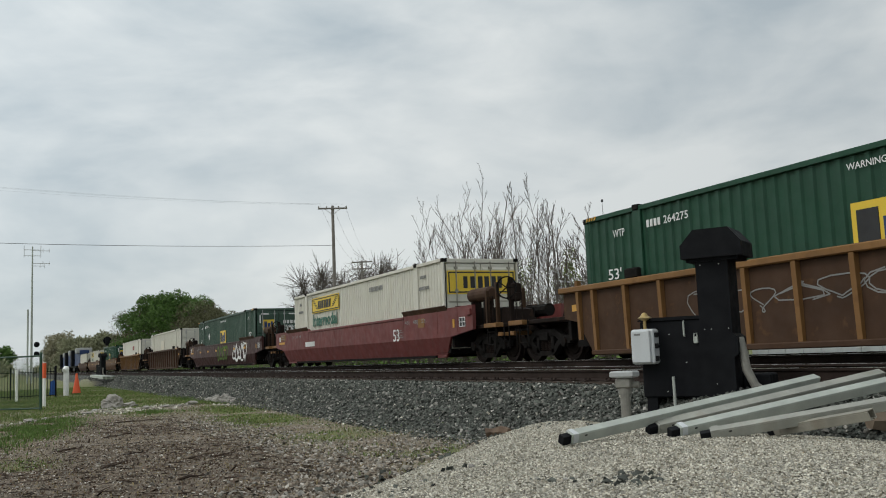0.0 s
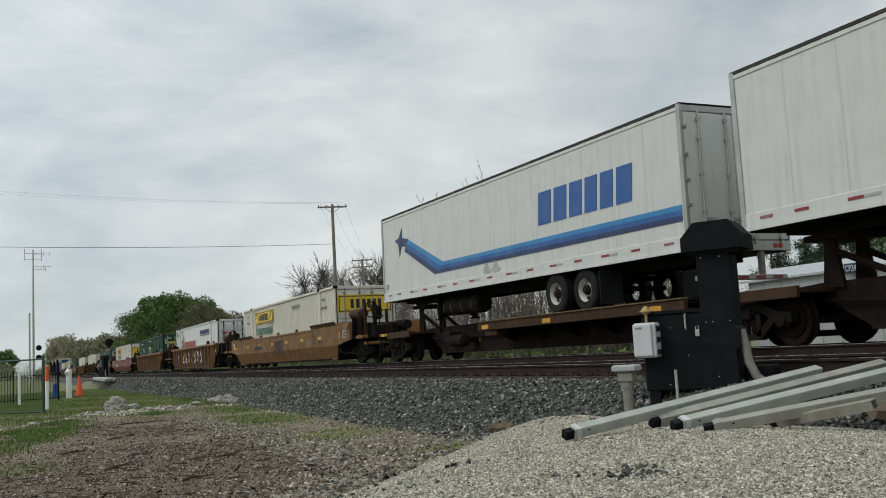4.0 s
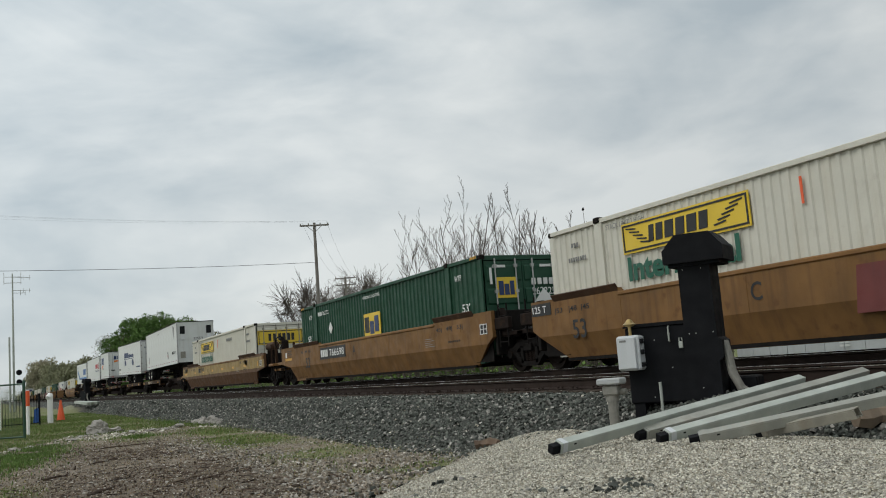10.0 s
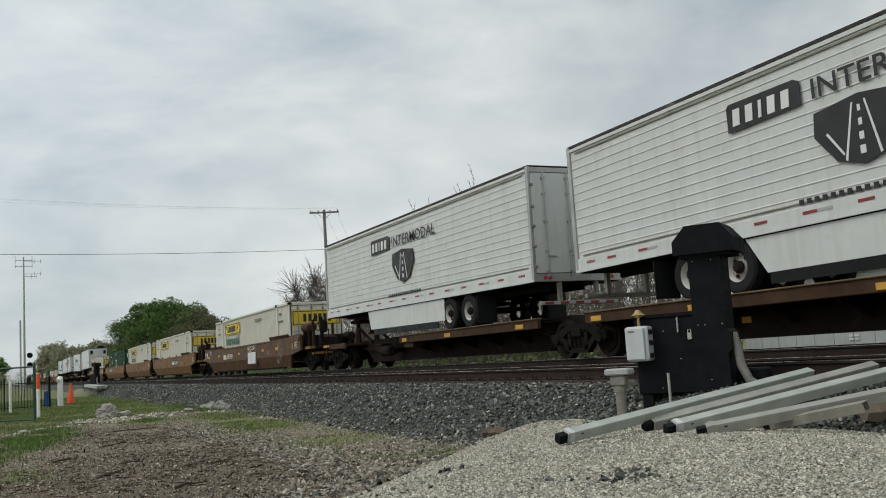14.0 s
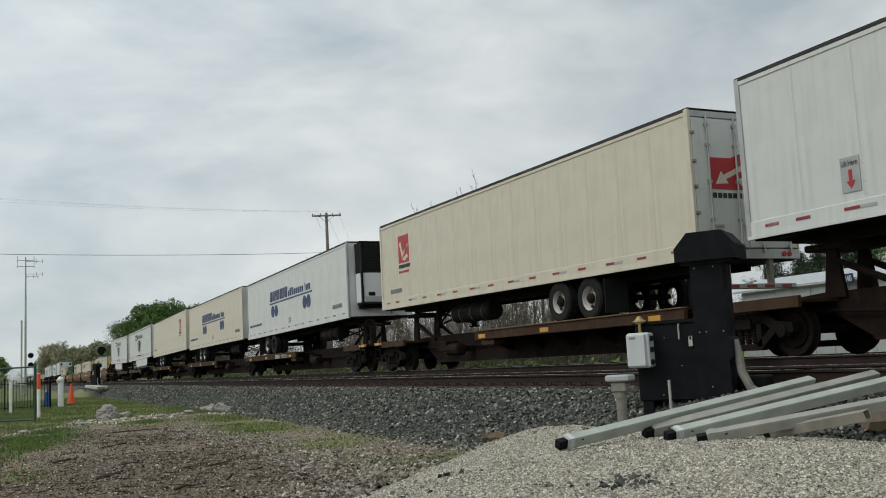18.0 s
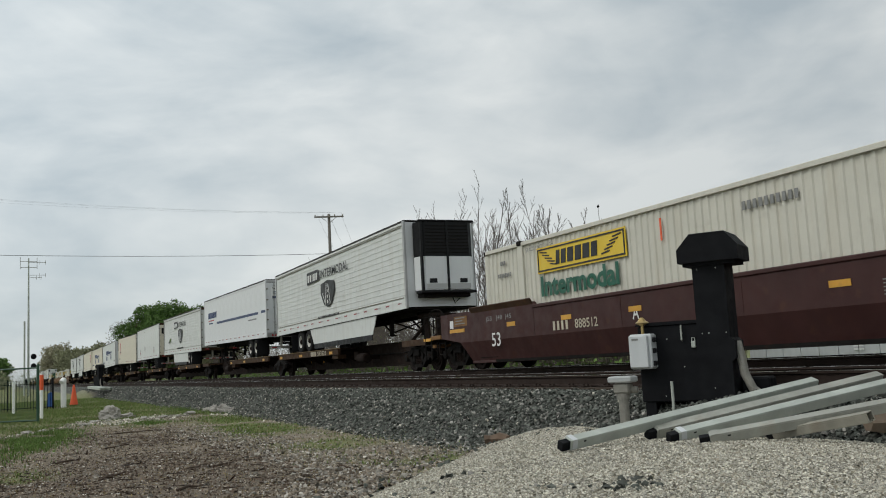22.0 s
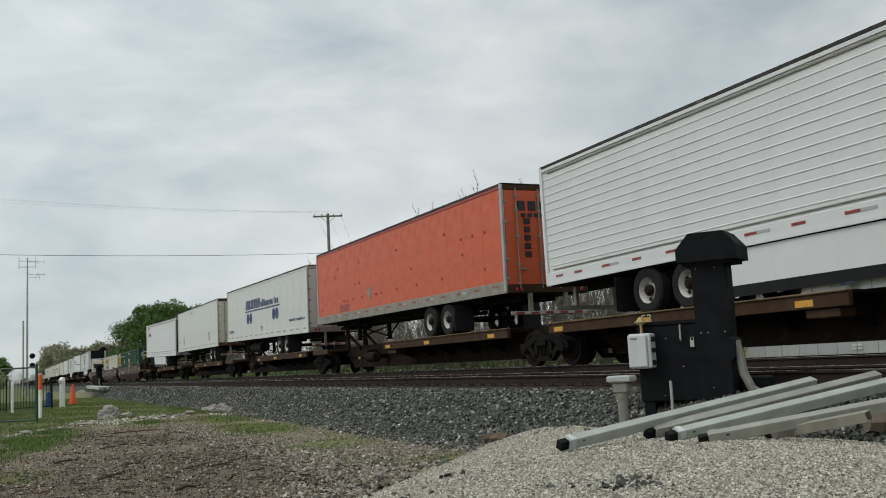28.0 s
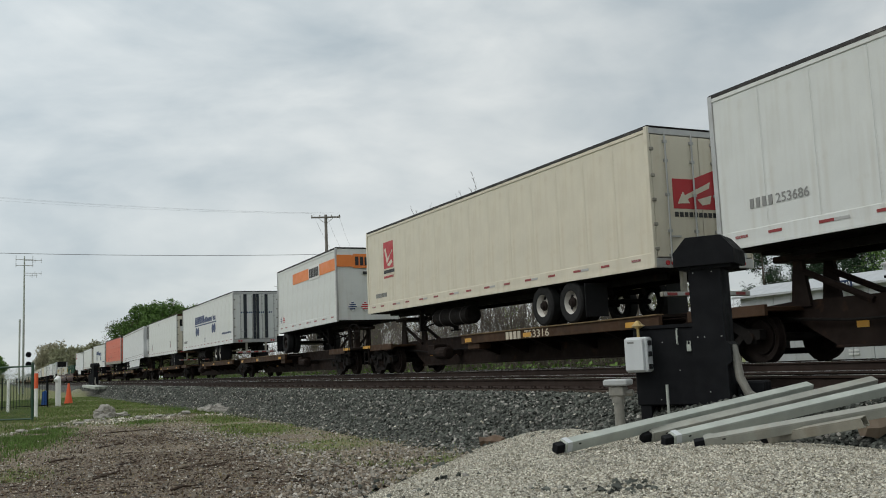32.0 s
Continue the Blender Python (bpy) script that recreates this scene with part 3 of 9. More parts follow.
def well_end(parent, x, way, coupled, mats, brake):
    """The deck over the truck at one end; way is the direction out of the car."""
    length = 3.62 if coupled else 1.55
    p = lambda d: x + way * d
    s = Shape().box(p(0.25), p(length), -0.42, 0.42, 0.72, 1.08, 0.03)
    s.box(p(0.5), p(min(length, 3.1)), -1.28, 1.28, 1.02, 1.13, 0.02)
    s.prism([(p(0.3), 1.0), (p(0.9), 1.0), (p(0.55), 1.75), (p(0.3), 1.75)], -1.25, -1.17).prism([(p(0.3), 1.0), (p(0.9), 1.0), (p(0.55), 1.75), (p(0.3), 1.75)], 1.17, 1.25)
    part("end_deck", s, "spine", parent)
    # dark bulkheads: shade of the gap between cars is put into their colour
    part("bulkhead", Shape().box(p(0.30), p(0.42), -1.38, 1.38, 0.55, 1.70, 0.02), "steel_dark", parent)
    if not coupled:
        ladder(parent, p(0.72) - 0.21, -1.34, 0.75, 1.85)
        part("side_bracket", Shape().box(p(0.35), p(1.1), -1.42, -1.30, 1.2, 1.5, 0.02), "spine", parent)
        part("hose_bundle", Shape().tube([(p(0.3), -1.0, 1.25), (p(0.8), -1.05, 1.05), (p(1.5), -1.0, 1.2)], 0.04, 6), "black_plastic", parent)
    if coupled:
        s = Shape().box(p(3.4), p(3.86), -0.10, 0.10, 0.68, 0.92, 0.03).box(p(3.68), p(3.90), -0.19, 0.19, 0.64, 0.97, 0.05)
        part("coupler", s, "steel_dark", parent)
        truck(parent, p(2.0))
        part("air_hose", Shape().tube([(p(3.4), -0.5, 0.8), (p(3.6), -0.5, 0.45), (p(3.85), -0.42, 0.34), (p(4.0), -0.35, 0.42)], 0.03, 6), "black_plastic", parent)
        ladder(parent, p(2.62) - 0.21, -1.3, 0.45, 1.15)
        part("step_plate", Shape().box(p(2.45), p(3.15), -1.45, -1.22, 1.02, 1.14, 0.01), "ochre_rib", parent)
        part("cross_step", Shape().box(p(3.05), p(3.25), -1.35, 1.35, 0.78, 0.88, 0.01), "ochre_rib", parent)
        part("corner_step", Shape().tube([(p(2.95), -1.32, 1.02), (p(2.95), -1.32, 0.45), (p(3.35), -1.32, 0.45), (p(3.35), -1.32, 1.02)], 0.02, 6), "steel_dark", parent)
        part("grab_iron", Shape().tube([(p(2.55), -1.36, 1.14), (p(2.55), -1.36, 1.85), (p(2.85), -1.36, 1.85), (p(2.85), -1.36, 1.14)], 0.018, 6), "spine", parent)
    if brake:
        part("reservoir", Shape().tube([(p(0.85), -0.95, 2.0), (p(0.91), -0.95, 2.0), (p(2.03), -0.95, 2.0), (p(2.09), -0.95, 2.0)], [0.14, 0.20, 0.20, 0.14], 14), "rust_sheet", parent, "rusty brown air reservoir")
        for d in (1.1, 1.85):
            part("reservoir_stand", Shape().box(p(d) - 0.04, p(d) + 0.04, -1.1, -0.8, 1.13, 1.82, 0.01), "spine", parent)
        s = Shape().box(p(3.05) - 0.06, p(3.05) + 0.06, -0.95, -0.83, 1.06, 2.35, 0.02).box(p(3.05) - 0.17, p(3.05) + 0.17, -0.93, -0.65, 1.70, 2.20, 0.05)
        part("brake_stand", s, "spine", parent)
        for d, y, z in ((2.35, -1.25, 2.05), (2.75, -1.15, 2.25), (2.5, -0.2, 2.1)):
            part("stanchion", Shape().box(p(d) - 0.045, p(d) + 0.045, y - 0.05, y + 0.05, 1.10, z, 0.01), "deck_edge", parent)
        part("brake_wheel", BRAKE_WHEEL, None, parent, at=pose(p(3.05), -1.02, 2.08, 0, 0, 35))
        part("chain_guard", Shape().prism([(p(2.2), 1.13), (p(3.0), 1.13), (p(2.9), 1.50), (p(2.3), 1.60)], -0.75, -0.15), "spine", parent)
        part("valve_box", Shape().box(p(1.4), p(2.1), -0.5, 0.4, 1.13, 1.62, 0.04).tube([(p(0.8), 0.7, 1.5), (p(2.4), 0.7, 1.5)], 0.18, 10), "steel_dark", parent)


def well_car(label, s, mats, style, L=16.154, left=True, right=True, left_truck=True, group="well cars of the train", reflectors=True, tabs=False):
    """A depressed well between two trucks; style 'plate' or 'rib'."""
    car = rolling("well_car", label, "rail car", s, group=group)
    for y in (-1.0, 1.0):
        y0, y1 = (-1.50, -1.40) if y < 0 else (1.40, 1.50)
        if style == "plate":
            # over a coupled end's truck the side runs on as a shallow plate
            e0, b0, f0 = (-2.60, -1.35, -0.95) if left else (-0.75, -0.46, 0.5)
            e1, b1, f1 = (L + 2.25, L + 0.80, L + 0.10) if right else (L + 0.75, L + 0.46, L - 0.5)
            out = [(e0, 1.02), (b0, 0.86), (b1, 0.86), (e1, 1.02), (e1, 1.70), (L - 2.7, 1.70), (L - 2.8, 1.61), (2.8, 1.61), (2.7, 1.70), (e0, 1.70)]
            part("side_sill", Shape().prism(out, y0, y1), mats[0], car)
            part("top_chord", Shape().box(2.7, L - 2.7, y0 - 0.03 * (y < 0), y1 + 0.03 * (y > 0), 1.53, 1.62, 0.02), mats[1], car)
            # the plate breaks inwards below its middle
            yo = y0 if y < 0 else y1
            bv = [(b0, yo, 0.86), (b1, yo, 0.86), (f1, yo - 0.19 * y, 0.30), (f0, yo - 0.19 * y, 0.30)]
            bv += [(a, b - 0.07 * y, c) for a, b, c in bv]
            part("belly_plate", Shape().add(bv, [(0, 1, 2, 3), (7, 6, 5, 4), (0, 4, 5, 1), (1, 5, 6, 2), (2, 6, 7, 3), (3, 7, 4, 0)]), mats[0], car)
            part("bottom_lip", Shape().box(f0, f1, yo - 0.22 * y, yo - 0.16 * y, 0.26, 0.33, 0.01), mats[0], car)
            for a, b in ((-0.6 if left else 0.25, 2.7), (L - 2.7, L + 0.6 if right else L - 0.25)):
                part("flared_guide", Shape().prism([(yo - 0.02 * y, 1.60), (yo + 0.08 * y, 1.77), (yo + 0.05 * y, 1.79), (yo - 0.05 * y, 1.64)], a, b, "x"), "rust_sheet", car)
        else:
            out = [(-0.75, 1.05), (-0.2, 0.95), (0.35, 0.25), (L - 0.35, 0.25), (L + 0.2, 0.95), (L + 0.75, 1.05), (L + 0.75, 1.70), (-0.75, 1.70)]
            part("side_sheet", Shape().prism(out, y0 + 0.02, y1 - 0.02), mats[0], car)
            yo = y0 if y < 0 else y1
            part("top_chord", Shape().box(-0.8, L + 0.8, yo - 0.10, yo + 0.10, 1.62, 1.75, 0.02), mats[1], car)
            part("bottom_chord", Shape().box(0.4, L - 0.4, yo - 0.07, yo + 0.07, 0.20, 0.31, 0.02), mats[0], car)
            if y < 0:
                post = Shape().prism([(yo - 0.09, 1.62), (yo - 0.05, 0.30), (yo + 0.02, 0.30), (yo + 0.02, 1.62)], -0.05, 0.05, "x").mesh("post", mats[1])
                for k in range(14):
                    part("post", post, None, car, at=pose(0.55 + k * (L - 1.1) / 13, 0, 0))
                for x in (-0.05, L + 0.05):
                    part("post", post, None, car, at=pose(x, 0, 0.25))
                for x in (1.98, L - 1.98):
                    part("lift_guide", Shape().box(x - 0.22, x + 0.22, yo - 0.08, yo + 0.05, 1.74, 1.96, 0.03), "steel_dark", car)
    part("well_floor", Shape().box(0.5, L - 0.5, -1.4, 1.4, 0.27, 0.34), "steel_dark", car)
    well_end(car, L + 0.35, 1, right, mats, right)
    well_end(car, -0.35, -1, left, mats, False)
    if not left and left_truck:
        truck(car, -1.73)
    if not left and style == "plate":
        if mats[0] != "maroon":
            rects(car, "load_board", [(-0.72, 1.36, 0.12, 1.64)], -1.5, "ink")
        words(car, "125 T", -0.66, 1.42, 0.60, 0.16, -1.512, "white_ink" if mats[0] != "maroon" else "tan_ink")
    # added dark plates keep the container's pale lower corners dark behind the sloped ends
    for y in (-1.312, 1.312):
        for a, b in ((-0.45, 0.55), (L - 0.55, L + 0.45)):
            part("end_gusset", Shape().box(a, b, y - 0.008, y * 1.028, 0.40, 1.2), "steel_dark", car)
    # under-car brake gear between the inner wheels of the well
    if style == "plate":
        if tabs:
            for x in (1.9, 4.6, 8.0, 11.2, L - 1.9):
                part("lift_guide", Shape().prism([(x - 0.17, 1.60), (x + 0.17, 1.60), (x + 0.09, 1.73), (x - 0.09, 1.73)], -1.53, -1.47), "rust_sheet", car)
        if reflectors:
            for k in range(6):
                u = 1.4 + k * (L - 3.2) / 5
                rects(car, "reflector", [(u, 1.16, u + 0.42, 1.27)], -1.5, "reflector")
        ink = "ink" if mats[0] not in ("maroon", "red_car") else "grey_ink"
        for k in range(4):
            x = L * (0.17 + 0.22 * k)
            part("weld_seam", Shape().box(x - 0.010, x + 0.010, -1.506, -1.5, 0.88, 1.52), mats[1], car)
        if mats[0] in ("ochre", "brown"):
            rects(car, "stencil", [(L * 0.325, 1.30 - k * 0.06, L * 0.325 + 0.42 - 0.12 * (k % 2), 1.316 - k * 0.06) for k in range(3)] + [(L * 0.885 + 0.13 * k, 1.02, L * 0.885 + 0.08 + 0.13 * k, 1.07) for k in range(6)], -1.5, "ochre_dark")
        words(car, "|53   |48  |45", 0.3, 1.33, 1.35, 0.15, -1.5, ink)
        words(car, "45|   48|   53|", L - 2.6, 1.33, 1.7, 0.15, -1.5, ink)
        rects(car, "patch_plate", [(L - 1.55, 1.22, L - 1.05, 1.50)], -1.5, "ochre_rib", proud=0.006)
        if right:
            rects(car, "reflector", [(L + 0.98, 1.12, L + 1.10, 1.36)], -1.5, "reflector")
            for x in (L - 0.1, L + 1.28):
                part("weld_seam", Shape().box(x - 0.012, x + 0.012, -1.508, -1.5, 0.98, 1.68), mats[1], car)
            part("hinge_lug", Shape().box(L + 1.95, L + 2.2, -1.56, -1.5, 1.42, 1.60, 0.015), mats[1], car)
        if left:
            rects(car, "reflector", [(-2.0, 1.15, -1.05, 1.25)], -1.5, "reflector")
            rects(car, "data_plate", [(-1.70, 1.32, -0.88, 1.60)], -1.5, "ochre_rib", proud=0.006)
            rects(car, "stencil", [(-1.60, 1.38 + k * 0.08, -1.0 - 0.15 * (k % 2), 1.41 + k * 0.08) for k in range(3)], -1.506, ink)
            rects(car, "card", [(-1.97, 1.28, -1.76, 1.50)], -1.5, "white_ink", proud=0.006)
            part("weld_seam", Shape().box(-2.12, -2.09, -1.508, -1.5, 1.0, 1.68), mats[1], car)
        rects(car, "stencil", [(L - 3.4, 0.97 + k * 0.055, L - 3.4 + 0.62 - 0.14 * (k % 3), 0.985 + k * 0.055) for k in range(5)], -1.5, "grey_ink")
        s2, xf = Shape(), (L + 1.42 if right else L + 0.1)
        for u0, z0, u1, z1 in ((0.0, 0.0, 0.38, 0.02), (0.0, 0.25, 0.38, 0.27), (0.0, 0.02, 0.02, 0.25), (0.36, 0.02, 0.38, 0.25), (0.18, 0.02, 0.20, 0.25), (0.02, 0.125, 0.36, 0.145)):
            s2.box(xf + u0, xf + u1, -1.516, -1.506, 1.12 + z0, 1.12 + z1)
        rects(car, "stencil_board", [(xf, 1.12, xf + 0.38, 1.39)], -1.5, "ink", proud=0.006)
        part("stencil_frame", s2, "white_ink", car)
    else:
        rects(car, "reflector", [(L - 0.6, 1.66, L + 0.2, 1.74)], -1.602, "reflector")
        for k, u in enumerate((-0.4, L + 0.15)):
            rects(car, "reflector", [(u, 1.2, u + 0.3, 1.35)], -1.482, "reflector")
    return car


# containers
CASTING = Shape().box(-0.09, 0.09, -0.082, 0.082, -0.06, 0.06, 0.015).mesh("corner_casting", "steel_dark")


def container(label, s, colour, L=16.154, group="containers of the train", smooth_side=False, rods="alu", gap=0.0, pitch=0.278):
    H, z0 = 2.896, 0.36
    c = rolling("container", label, "container", s, z0, 0.0, group)
    frame_col = colour
    for y, o in ((-W2, -1), (W2, 1)):
        if smooth_side:
            me = Shape().box(-0.58, 0.58, -0.015, 0.015, 0.16, H - 0.10, 0.006).mesh("side_panel", colour)
            n = round((L - 0.3 - gap) / 1.17)
            for k in range(n):
                part("side_panel", me, None, c, at=pose(0.15 + gap + (k + 0.5) * (L - 0.3 - gap) / n, y - o * 0.035, 0))
        else:
            for a, b in ((0.12, 1.86), (2.10, L - 2.10), (L - 1.86, L - 0.12)):
                part("side_wall", corrugated(a, b, 0.15, H - 0.08, y - o * 0.012, o, pitch, 0.04 if pitch > 0.25 else 0.028), colour, c)
        part("top_rail", Shape().box(0.1, L - 0.1, y - 0.035, y + 0.035, H - 0.10, H, 0.01), colour, c)
        part("bottom_rail", Shape().box(0.1, L - 0.1, y - 0.035, y + 0.035, 0.0, 0.16, 0.01), colour, c)
        for x in (1.98, L - 1.98):
            part("lift_post", Shape().box(x - 0.13, x + 0.13, y - 0.045, y + 0.045, 0.1, H, 0.015), colour, c)
            part("corner_casting", CASTING, None, c, at=pose(x, y, H - 0.03))
        for x in (0.07, L - 0.07):
            part("corner_post", Shape().box(x - 0.08, x + 0.08, y - 0.06 * (o > 0), y + 0.06 * (o < 0), 0.0, H, 0.015), colour, c)
            part("corner_casting", CASTING, None, c, at=pose(x, y - o * 0.06, H - 0.055))
    if smooth_side:
        for y in (-W2, W2):
            part("roof_edge", Shape().box(0.05, L - 0.05, y - 0.037, y + 0.037, H - 0.012, H + 0.018, 0.005), "roof_edge", c)
    if gap:
        for y in (-W2 + 0.04, W2 - 0.04):
            part("end_brace", Shape().tube([(0.1, y, H - 0.5), (gap + 0.1, y, 1.55)], 0.04, 6).tube([(0.1, y, H - 0.35), (0.35, y, H - 0.1)], 0.05, 6), colour, c)
        part("unit_housing", Shape().box(0.15, gap, -0.95, 0.95, 0.15, 1.25, 0.03), "white_new", c)
    part("roof", Shape().box(0.1 + gap, L - 0.1, -W2 + 0.03, W2 - 0.03, H - 0.06, H - 0.01), colour, c)
    part("floor", Shape().box(0.1, L - 0.1, -W2 + 0.03, W2 - 0.03, 0.03, 0.14), "steel_dark", c)
    part("end_wall", Shape().box(0.03 + gap, 0.10 + gap, -W2 + 0.06, W2 - 0.06, 0.1, H - 0.08), colour, c)
    # the doors at the far end from the engine
    for a, b in ((-W2 + 0.12, -0.01), (0.01, W2 - 0.12)):
        d = Shape().box(L - 0.07, L - 0.02, a, b, 0.17, H - 0.16)
        for k in range(4):
            z = 0.28 + k * 0.63
            d.prism([(L - 0.02, z), (L + 0.012, z + 0.05), (L + 0.012, z + 0.40), (L - 0.02, z + 0.45)], a + 0.05, b - 0.05, "y")
        door = part("door", d, colour, c)
        for k, y in enumerate((a + 0.30, b - 0.22)):
            rod = Shape().tube([(L + 0.045, y, 0.12), (L + 0.045, y, H - 0.10)], 0.022, 6)
            for z in (0.3, 1.0, 1.9, H - 0.3):
                rod.box(L - 0.01, L + 0.06, y - 0.05, y + 0.05, z - 0.04, z + 0.04)
            rod.box(L + 0.03, L + 0.07, y, y + 0.32, 1.02, 1.06)
            part("lock_rod", rod, rods, door)
    part("door_header", Shape().box(L - 0.08, L + 0.005, -W2 + 0.08, W2 - 0.08, H - 0.14, H - 0.01, 0.01), colour, c)
    part("door_sill", Shape().box(L - 0.08, L + 0.01, -W2 + 0.08, W2 - 0.08, 0.0, 0.16, 0.01), "steel_dark", c)
    return c


def cream_box(s, label, colour="container_white", word=True, mark=0, patch=False):
    """The pale domestic container with a yellow panel and green word."""
    c = container(label, s, colour, rods="galv_dark", pitch=0.205)
    L, yf = 16.154, -W2 - 0.012
    u0, u1, z0, z1 = 2.80, 6.42, 1.99, 2.62
    panel = rects(c, "sign_panel", [(u0, z0, u1, z1)], yf, "yellow", "yellow sign panel with black shapes", 0.02)
    fy = yf - 0.02
    b = 0.035
    rects(panel, "border", [(u0 + .04, z0 + .04, u1 - .04, z0 + .04 + b), (u0 + .04, z1 - .04 - b, u1 - .04, z1 - .04), (u0 + .04, z0 + .04 + b, u0 + .04 + b, z1 - .04 - b), (u1 - .04 - b, z0 + .04 + b, u1 - .04, z1 - .04 - b)], fy, "ink")
    lettered_blocks(panel, "mark", blocks(u0 + 0.85, z0 + 0.15, 0.33, [0.45, 0.6, 0.75, 0.75, 0.8, 0.7], 0.22), fy, "ink", 0.095)
    s2 = Shape()
    for k, (a, o) in enumerate(((u0 + 0.15, 1), (u1 - 0.15, -1))):
        for j in range(5):
            s2.prism([(a + o * 0.11 * j, z0 + 0.50 - 0.08 * j), (a + o * (0.11 * j + 0.30), z0 + 0.46 - 0.08 * j), (a + o * (0.11 * j + 0.32), z0 + 0.49 - 0.08 * j), (a + o * 0.11 * j, z0 + 0.53 - 0.08 * j)], fy - 0.012, fy)
    part("scroll", s2, "ink", panel)
    if word:
        words(c, "Intermodal", 2.90, 1.42, 3.20, 0.50, yf, "deep_green", proud=0.02)
    rects(c, "stencil", blocks(L - 6.3, 2.36, 0.16, [0.5] * 10, 0.35), yf, "grey_ink")
    rects(c, "stencil", blocks(L - 1.7, 2.40, 0.10, [0.6] * 5, 0.4) + blocks(L - 1.8, 2.05, 0.10, [0.5] * 9, 0.4), yf, "grey_ink")
    rects(c, "stencil", blocks(0.9, 2.42, 0.10, [0.6] * 3, 0.4) + blocks(0.75, 2.1, 0.10, [0.5] * 8, 0.4), yf, "grey_ink")
    words(c, "STACK LIMIT 3 HIGH", 2.25, 2.60, 1.3, 0.11, yf, "grey_ink")
    ep = end_rects(c, "sign_panel", [(0.12, 1.80, 2.46, 2.52)], L + 0.012, "yellow", 0.02)
    end_rects(ep, "border", [(0.16, 1.84, 2.42, 1.88), (0.16, 2.44, 2.42, 2.48), (0.16, 1.88, 0.20, 2.44), (2.38, 1.88, 2.42, 2.44)], L + 0.032, "ink", 0.006)
    for e, w in ((0.66, 0.14), (0.90, 0.16), (1.16, 0.16), (1.38, 0.16), (1.60, 0.18), (1.84, 0.15)):
        end_rects(ep, "mark", [(e, 1.98, e + w, 2.34)], L + 0.032, "ink", 0.006)
    if mark == 1:
        rects(c, "tally_stripe", [(7.55, 2.15, 7.60, 2.6)], yf, "safety_orange")
    if patch:
        rects(c, "repair_patch", [(8.0, 1.3, 8.75, 1.95), (8.15, 1.95, 8.55, 2.25)], yf, "white_new")
    return c


def green_box(s, label, colour="green", digits="264275", plain=False):
    c = container(label, s, colour, rods="alu")
    L, yf = 16.154, -W2 - 0.012
    if not plain:
        u0 = 7.35
        panel = rects(c, "sign_panel", [(u0, 1.25, u0 + 1.52, 2.04)], yf, "yellow", "yellow square sign with dark blue bars", 0.02)
        fy = yf - 0.02
        lettered_blocks(panel, "mark", [(u0 + 0.10, 1.38, u0 + 0.50, 1.92)], fy, "ink", lean=0.0)
        lettered_blocks(panel, "mark", [(u0 + 0.58, 1.32, u0 + 0.94, 1.76), (u0 + 1.02, 1.38, u0 + 1.38, 1.92)], fy, "navy", lean=0.0)
        ep = end_rects(c, "sign_panel", [(0.42, 1.72, 1.05, 2.28)], L + 0.012, "yellow", 0.02)
        end_rects(ep, "mark", [(0.5, 1.80, 0.65, 2.18), (0.68, 1.80, 0.82, 2.1), (0.85, 1.80, 0.98, 2.18)], L + 0.032, "navy", 0.01)
    words(c, "WARNING HIGH CUBE", 7.33, 2.56, 1.6, 0.11, yf, "white_ink")
    rects(c, "stencil", blocks(2.28, 2.40, 0.15, [0.5] * 4, 0.3), yf, "white_ink")
    words(c, digits, 2.82, 2.40, 0.75, 0.16, yf, "white_ink")
    words(c, "WTP", 1.1, 2.34, 0.42, 0.16, yf, "white_ink")
    words(c, "WTP", L - 1.55, 2.34, 0.42, 0.16, yf, "white_ink")
    words(c, "53'", 0.85, 1.44, 0.48, 0.24, yf, "white_ink")
    words(c, "53'", L - 1.20, 1.44, 0.48, 0.24, yf, "white_ink")
    s2 = Shape().prism([(3.72, 1.60), (3.95, 1.83), (3.72, 2.06), (3.49, 1.83)], yf - 0.012, yf)
    part("placard", s2, "white_ink", c)
    s2 = Shape().prism([(0.62, 1.25), (0.92, 1.60), (0.62, 1.95), (0.32, 1.60)], L + 0.012, L + 0.05, "x")
    part("placard", s2, "white_ink", c)
    end_words(c, digits, 1.55, 1.78, 0.75, 0.2, L, "white_ink")
    end_rects(c, "stencil", [(1.55 + 0.19 * k, 2.06, 1.68 + 0.19 * k, 2.24) for k in range(4)], L, "white_ink")
    end_rects(c, "warning_mark", [(0.35, 2.55, 0.75, 2.62), (1.85, 2.55, 2.25, 2.62), (0.25, 2.1, 0.32, 2.55), (2.3, 2.1, 2.37, 2.55)], L + 0.012, "white_ink", 0.02)
    end_words(c, "WARNING", 0.3, 1.18, 0.7, 0.14, L, "white_ink")
    for u in (0.14, L - 0.5):
        st = Shape()
        for k in range(4):
            st.prism([(u + k * 0.1, 2.82), (u + k * 0.1 + 0.05, 2.82), (u + k * 0.1 + 0.09, 2.895), (u + k * 0.1 + 0.04, 2.895)], -W2 - 0.05, -W2 - 0.036)
        part("hazard_stripe", st, "reflector", c)
    return c


# ---- ground ----
def smooth(a, b, x):
    q = np.clip((x - a) / (b - a), 0, 1)
    return q * q * (3 - 2 * q)


def wave(x, y, f, seed):
    """Cheap rolling unevenness."""
    r = np.random.RandomState(seed)
    out = 0
    for k in range(6):
        a, p = r.uniform(0, 6.28), r.uniform(0, 6.28)
        q = f * (0.6 + 0.35 * k)
        out = out + np.sin(q * (x * math.cos(a) + y * math.sin(a)) + p) / (1 + 0.5 * k)
    return out / 3


